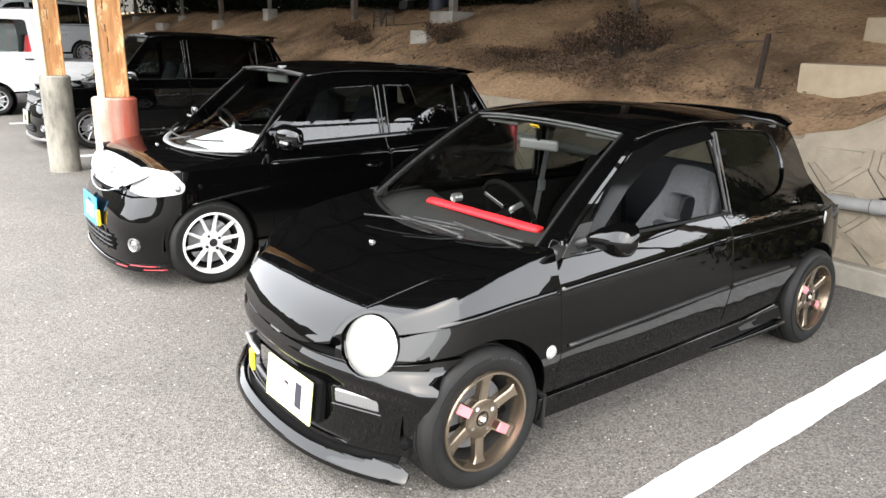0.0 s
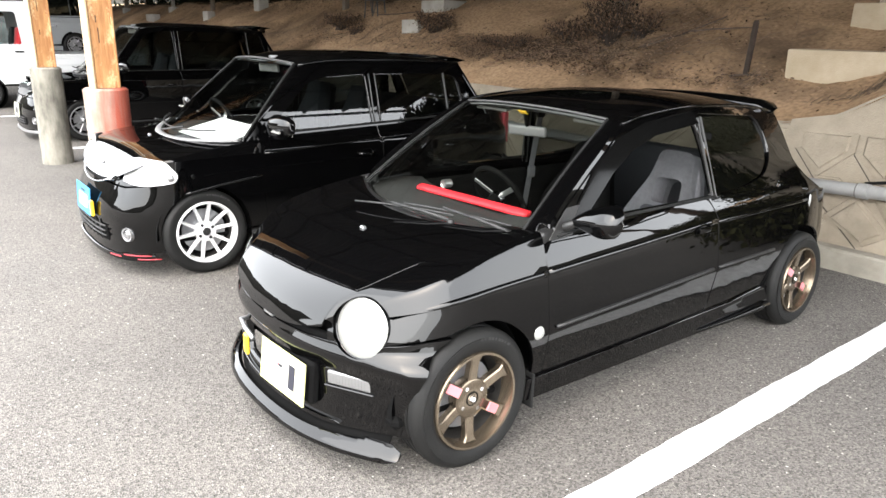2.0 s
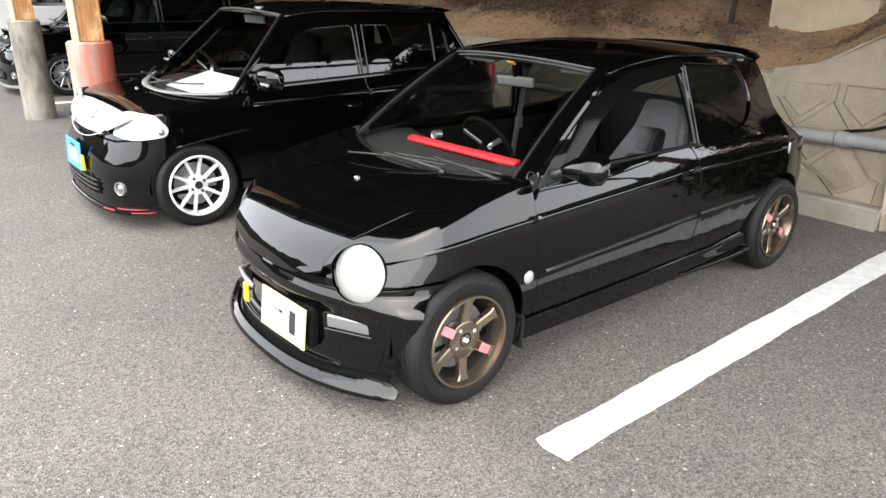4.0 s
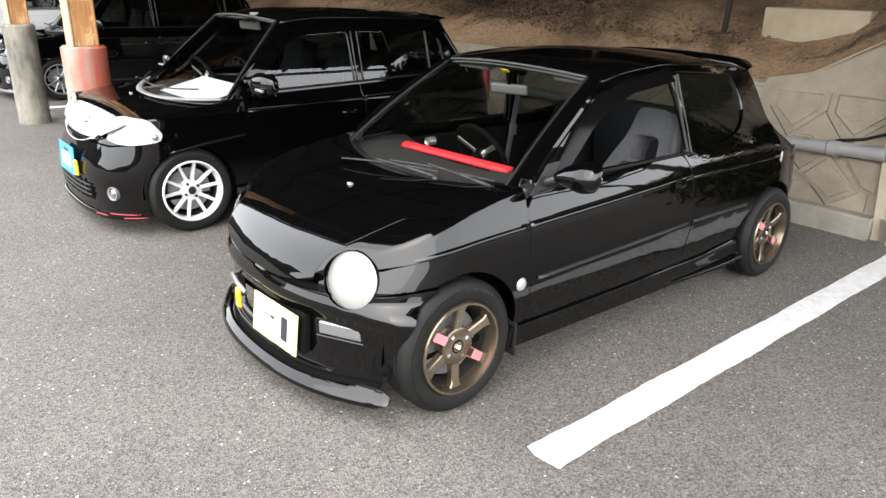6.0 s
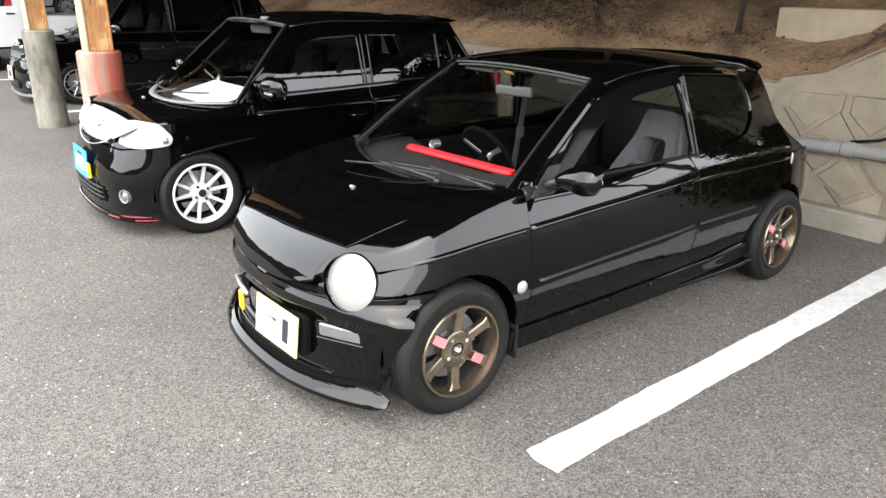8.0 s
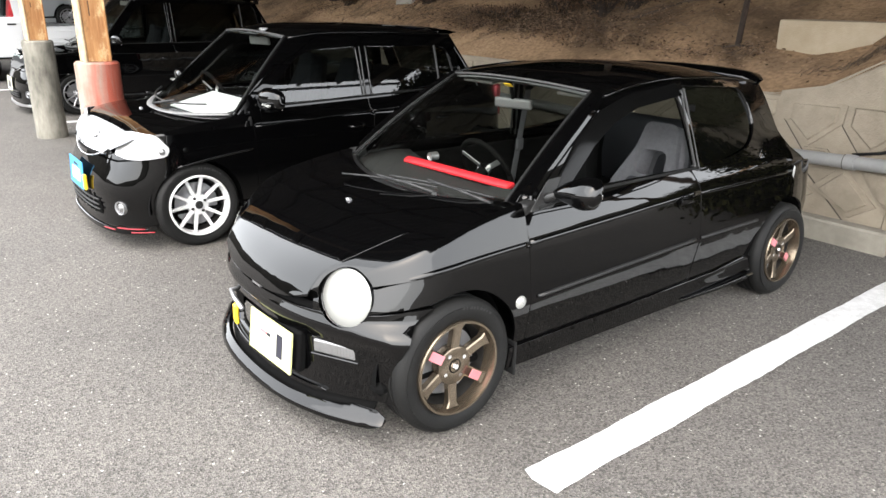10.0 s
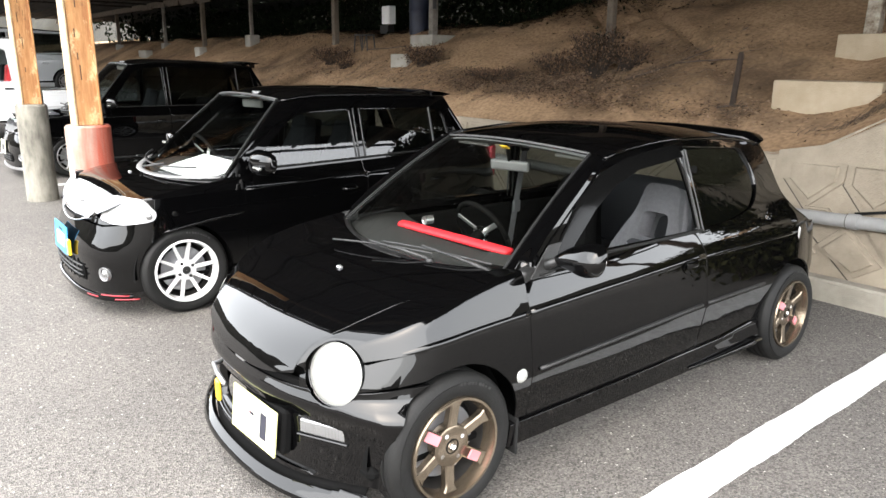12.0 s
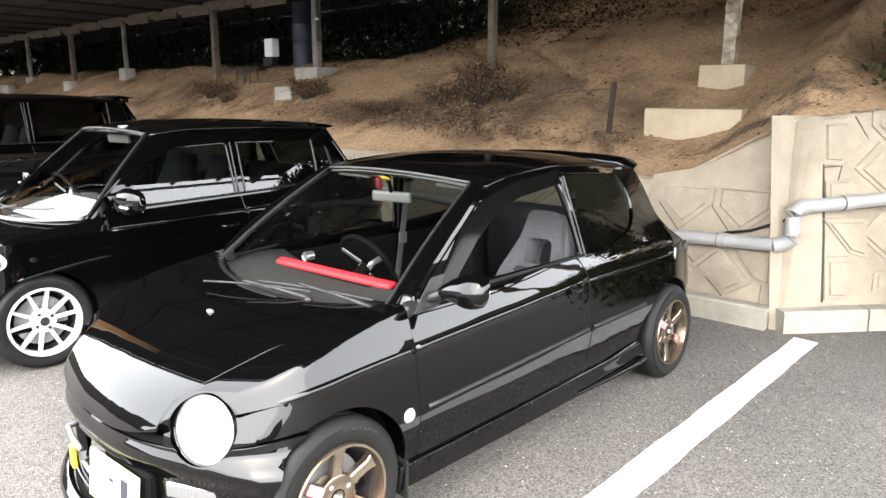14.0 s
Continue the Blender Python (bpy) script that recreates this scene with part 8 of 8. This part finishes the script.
    proto = wheel("wheel", R, P["rim"], 0.165, P["wheel"], P["alloy"], "alloy wheel with a black tyre", "wheels")
    mount_wheels(car, proto, w - 0.008, (0, WB), R)
    drop_thing(proto)
    return car


ESSE = dict(w=0.737, yf=-0.52, yr=2.78, wb=2.39, r=0.266, arch=0.288, belt=0.822, roof=1.292, shoulder=0.735, nose=0.685, rise=0.04, door1=0.40, door2=1.30, door3=2.12,
            cowl=0.03, apillar=(0.32, 0.76), cpillar=(2.24, 2.185), lean=0.113, drop=0.02, rail=0.095, wing=0.05, wingup=0.02, lip=M_black, screen=M_screen2, scuttle=M_scuttle, sheet=True, plate=0.415, plate_mat=M_blueplate, gate=2.50,
            rim=0.190, wheel="pairs", alloy=M_whitealloy)
five_door("compact_hatchback_car", pose(-3.292, 0.0, 0), "glossy black boxy five-door hatchback with white wheels", M_black, ESSE)
THIRD = dict(ESSE, yf=-0.66, yr=3.12, gate=3.02, belt=0.87, roof=1.475, shoulder=0.765, nose=0.70, rise=0.0, door3=2.15, cowl=0.10, apillar=(0.36, 0.86), cpillar=(2.76, 2.66), lean=0.11, rail=0.06, wing=0.12, wingup=0.06,
             lip=M_silver, screen=M_screen, scuttle=M_trim, sheet=False, plate=0.38, plate_mat=M_plate, wheel="multi", alloy=M_greyalloy, rim=0.19)
five_door("hatchback_car", pose(-9.29, 0.60, 0), "black five-door hatchback with a roof spoiler beside a post", M_black, THIRD)


# ---- vehicles further down the row ----
def light_truck(m):
    """A small white cab-over truck with a low drop-side bed."""
    t = thing("light_truck", m, "small white cab-over pickup truck with a low bed", "truck")
    w = 0.735

    def cab_x(y, z):
        return w - 0.10 * max(0, (z - 0.95)) ** 1.3 - 0.10 * max(0, (-0.35 - y)) ** 1.5

    win = rounded([(-0.38, 1.10), (-0.18, 1.60), (-0.10, 1.66), (0.62, 1.66), (0.66, 1.10)], [0.03, 0.05, 0.05, 0.06, 0.04])
    door = rounded([(-0.46, 0.62), (-0.46, 1.08), (-0.22, 1.68), (-0.1, 1.72), (0.70, 1.72), (0.74, 1.06), (0.74, 0.44), (0.33, 0.44), (0.28, 0.62)], 0.03)
    body = [(-0.72, 0.36), (-0.74, 1.0), (-0.36, 1.74), (-0.2, 1.80), (1.05, 1.84), (1.08, 0.42), (0.33, 0.42)] + arc(0, 0.27, 0.33, 25, 165, 16) + [(-0.34, 0.36)]
    for k in (1, -1):
        fn = lambda y, z: (cab_x(y, z), y, z)
        sd = panel("cab_side", body, [door], fn, 0.06, M_whitepaint, t, "", 0.02, k < 0)
        d = panel("door", door, [win], lambda y, z: (cab_x(y, z) + 0.004, y, z), 0.05, M_whitepaint, t, "", 0.02, k < 0)
        panel("door_glass", win, [], lambda y, z: (cab_x(y, z) - 0.012, y, z), 0.1, M_clear, d, "clear door glass", 0.0, k < 0)
        part("door_handle", box_bm((0, -0.07, -0.015), (0.02, 0.07, 0.015), 0.006, pose(k * cab_x(0.6, 1.0) - (0.02 if k < 0 else 0), 0.60, 0.98)), M_trim, d, "black handle")
        bm = bmesh.new()
        for a, b, z in ((-0.28, -0.05, 0.90), (-0.26, -0.06, 0.84)):
            add_box(bm, (k * (w + 0.004) - 0.002, a, z), (k * (w + 0.004) + 0.002, b, z + 0.022))
        part("door_writing", bm, M_greyalloy, d, "small unreadable grey writing")
        mr = new("door_mirror")
        mr.parent = t
        mr.matrix_local = pose(k * (w + 0.09), -0.42, 1.27)
        part("mirror_shell", box_bm((-0.07, -0.03, -0.12), (0.07, 0.03, 0.12), 0.03, None, 3), M_trim, mr, "black mirror shell", True, 40)
        part("mirror_arm", tube_bm([(-k * 0.09, 0.02, -0.10), (0, 0.0, -0.08)], 0.012, 8), M_trim, mr, "", True)
        part("wheel_housing", lathe_bm([(0, 0.33), (-0.25, 0.33), (-0.25, 0.02)], n=30, m=pose(k * (w - 0.03), 0, 0.27) @ Matrix.Diagonal((k, 1, 1, 1))), M_void, t, "", True, 40)
    def front(u, v):
        k = 2 * u - 1
        z = 0.36 + 1.42 * v
        y = -0.74 + 0.0 * v if z < 1.0 else -0.74 + 0.40 * ((z - 1.0) / 0.78)
        return (k * cab_x(y, z), y - 0.04 * (1 - k * k), z)
    grid_sheet("cab_front", front, 12, 16, M_whitepaint, t, "", 0.02)
    grid_sheet("windscreen", lambda u, v: (front(0.06 + 0.88 * u, 0.50 + 0.44 * v)[0], front(0.06 + 0.88 * u, 0.50 + 0.44 * v)[1] - 0.012, front(0.06 + 0.88 * u, 0.50 + 0.44 * v)[2]), 10, 8, M_tint, t, "windscreen", 0)
    part("front_bumper", box_bm((-w, -0.82, 0.28), (w, -0.70, 0.46), 0.03, None, 3), M_whitepaint, t, "", True, 40)
    for k in (1, -1):
        part("headlamp", box_bm((-0.12, -0.03, -0.07), (0.12, 0.02, 0.07), 0.02, pose(k * 0.52, -0.77, 0.66), 3), M_lens, t, "clear headlamp", True, 40)
    grid_sheet("cab_roof", lambda u, v: ((2 * u - 1) * cab_x(0.3, 1.82), -0.34 + 1.42 * v, 1.80 + 0.05 * v + 0.04 * (1 - (2 * u - 1) ** 2)), 12, 8, M_whitepaint, t, "", 0.03)
    part("cab_back", box_bm((-w + 0.06, 1.04, 0.5), (w - 0.06, 1.08, 1.82), 0.02), M_whitepaint, t)
    for k in (1, -1):
        part("seat", box_bm((-0.2, -0.06, 0), (0.2, 0.06, 0.55), 0.05, pose(k * 0.34, 0.62, 0.85, -10), 3), M_red if k > 0 else M_seatdark, t, "red seat back" if k > 0 else "dark seat back", True, 40)
    part("cab_floor", box_bm((-w + 0.04, -0.70, 0.40), (w - 0.04, 1.03, 0.50), 0.01), M_void, t)
    part("dashboard", box_bm((-w + 0.1, -0.66, 0.75), (w - 0.1, -0.40, 1.02), 0.04, None, 2), M_cabin, t)
    bed = new("load_bed")
    bed.parent = t
    part("bed_floor", box_bm((-w, 1.12, 0.60), (w, 2.75, 0.66), 0.01), M_whitepaint, bed)
    for k in (1, -1):
        part("drop_side", box_bm((k * w - 0.02, 1.12, 0.64), (k * w + 0.02, 2.75, 0.94), 0.012), M_whitepaint, bed)
        for z in (0.74, 0.86):
            part("side_rib", box_bm((k * (w + 0.02) - 0.006, 1.16, z - 0.012), (k * (w + 0.02) + 0.006, 2.7, z + 0.012), 0.004), M_whitepaint, bed)
    part("tail_board", box_bm((-w, 2.73, 0.64), (w, 2.77, 0.94), 0.012), M_whitepaint, bed)
    for k in (1, -1):
        part("chassis_rail", box_bm((k * 0.35 - 0.04, -0.6, 0.36), (k * 0.35 + 0.04, 2.7, 0.60), 0.01), M_void, t)
    pr = wheel("wheel", 0.27, 0.185, 0.15, "multi", M_silver, "silver wheel with a black tyre", "wheels")
    mount_wheels(t, pr, w - 0.01, (0, 1.90), 0.27, 0)
    drop_thing(pr)
    return t


light_truck(pose(-13.95, 0.0, 0))
FOURTH = dict(THIRD, roof=1.42, plate=0.40, lip=M_silverpaint, alloy=M_greyalloy, wheel="multi")
five_door("estate_car", pose(-17.9, -0.05, 0.72), "silver estate car parked behind the white truck", M_silverpaint, FOURTH)
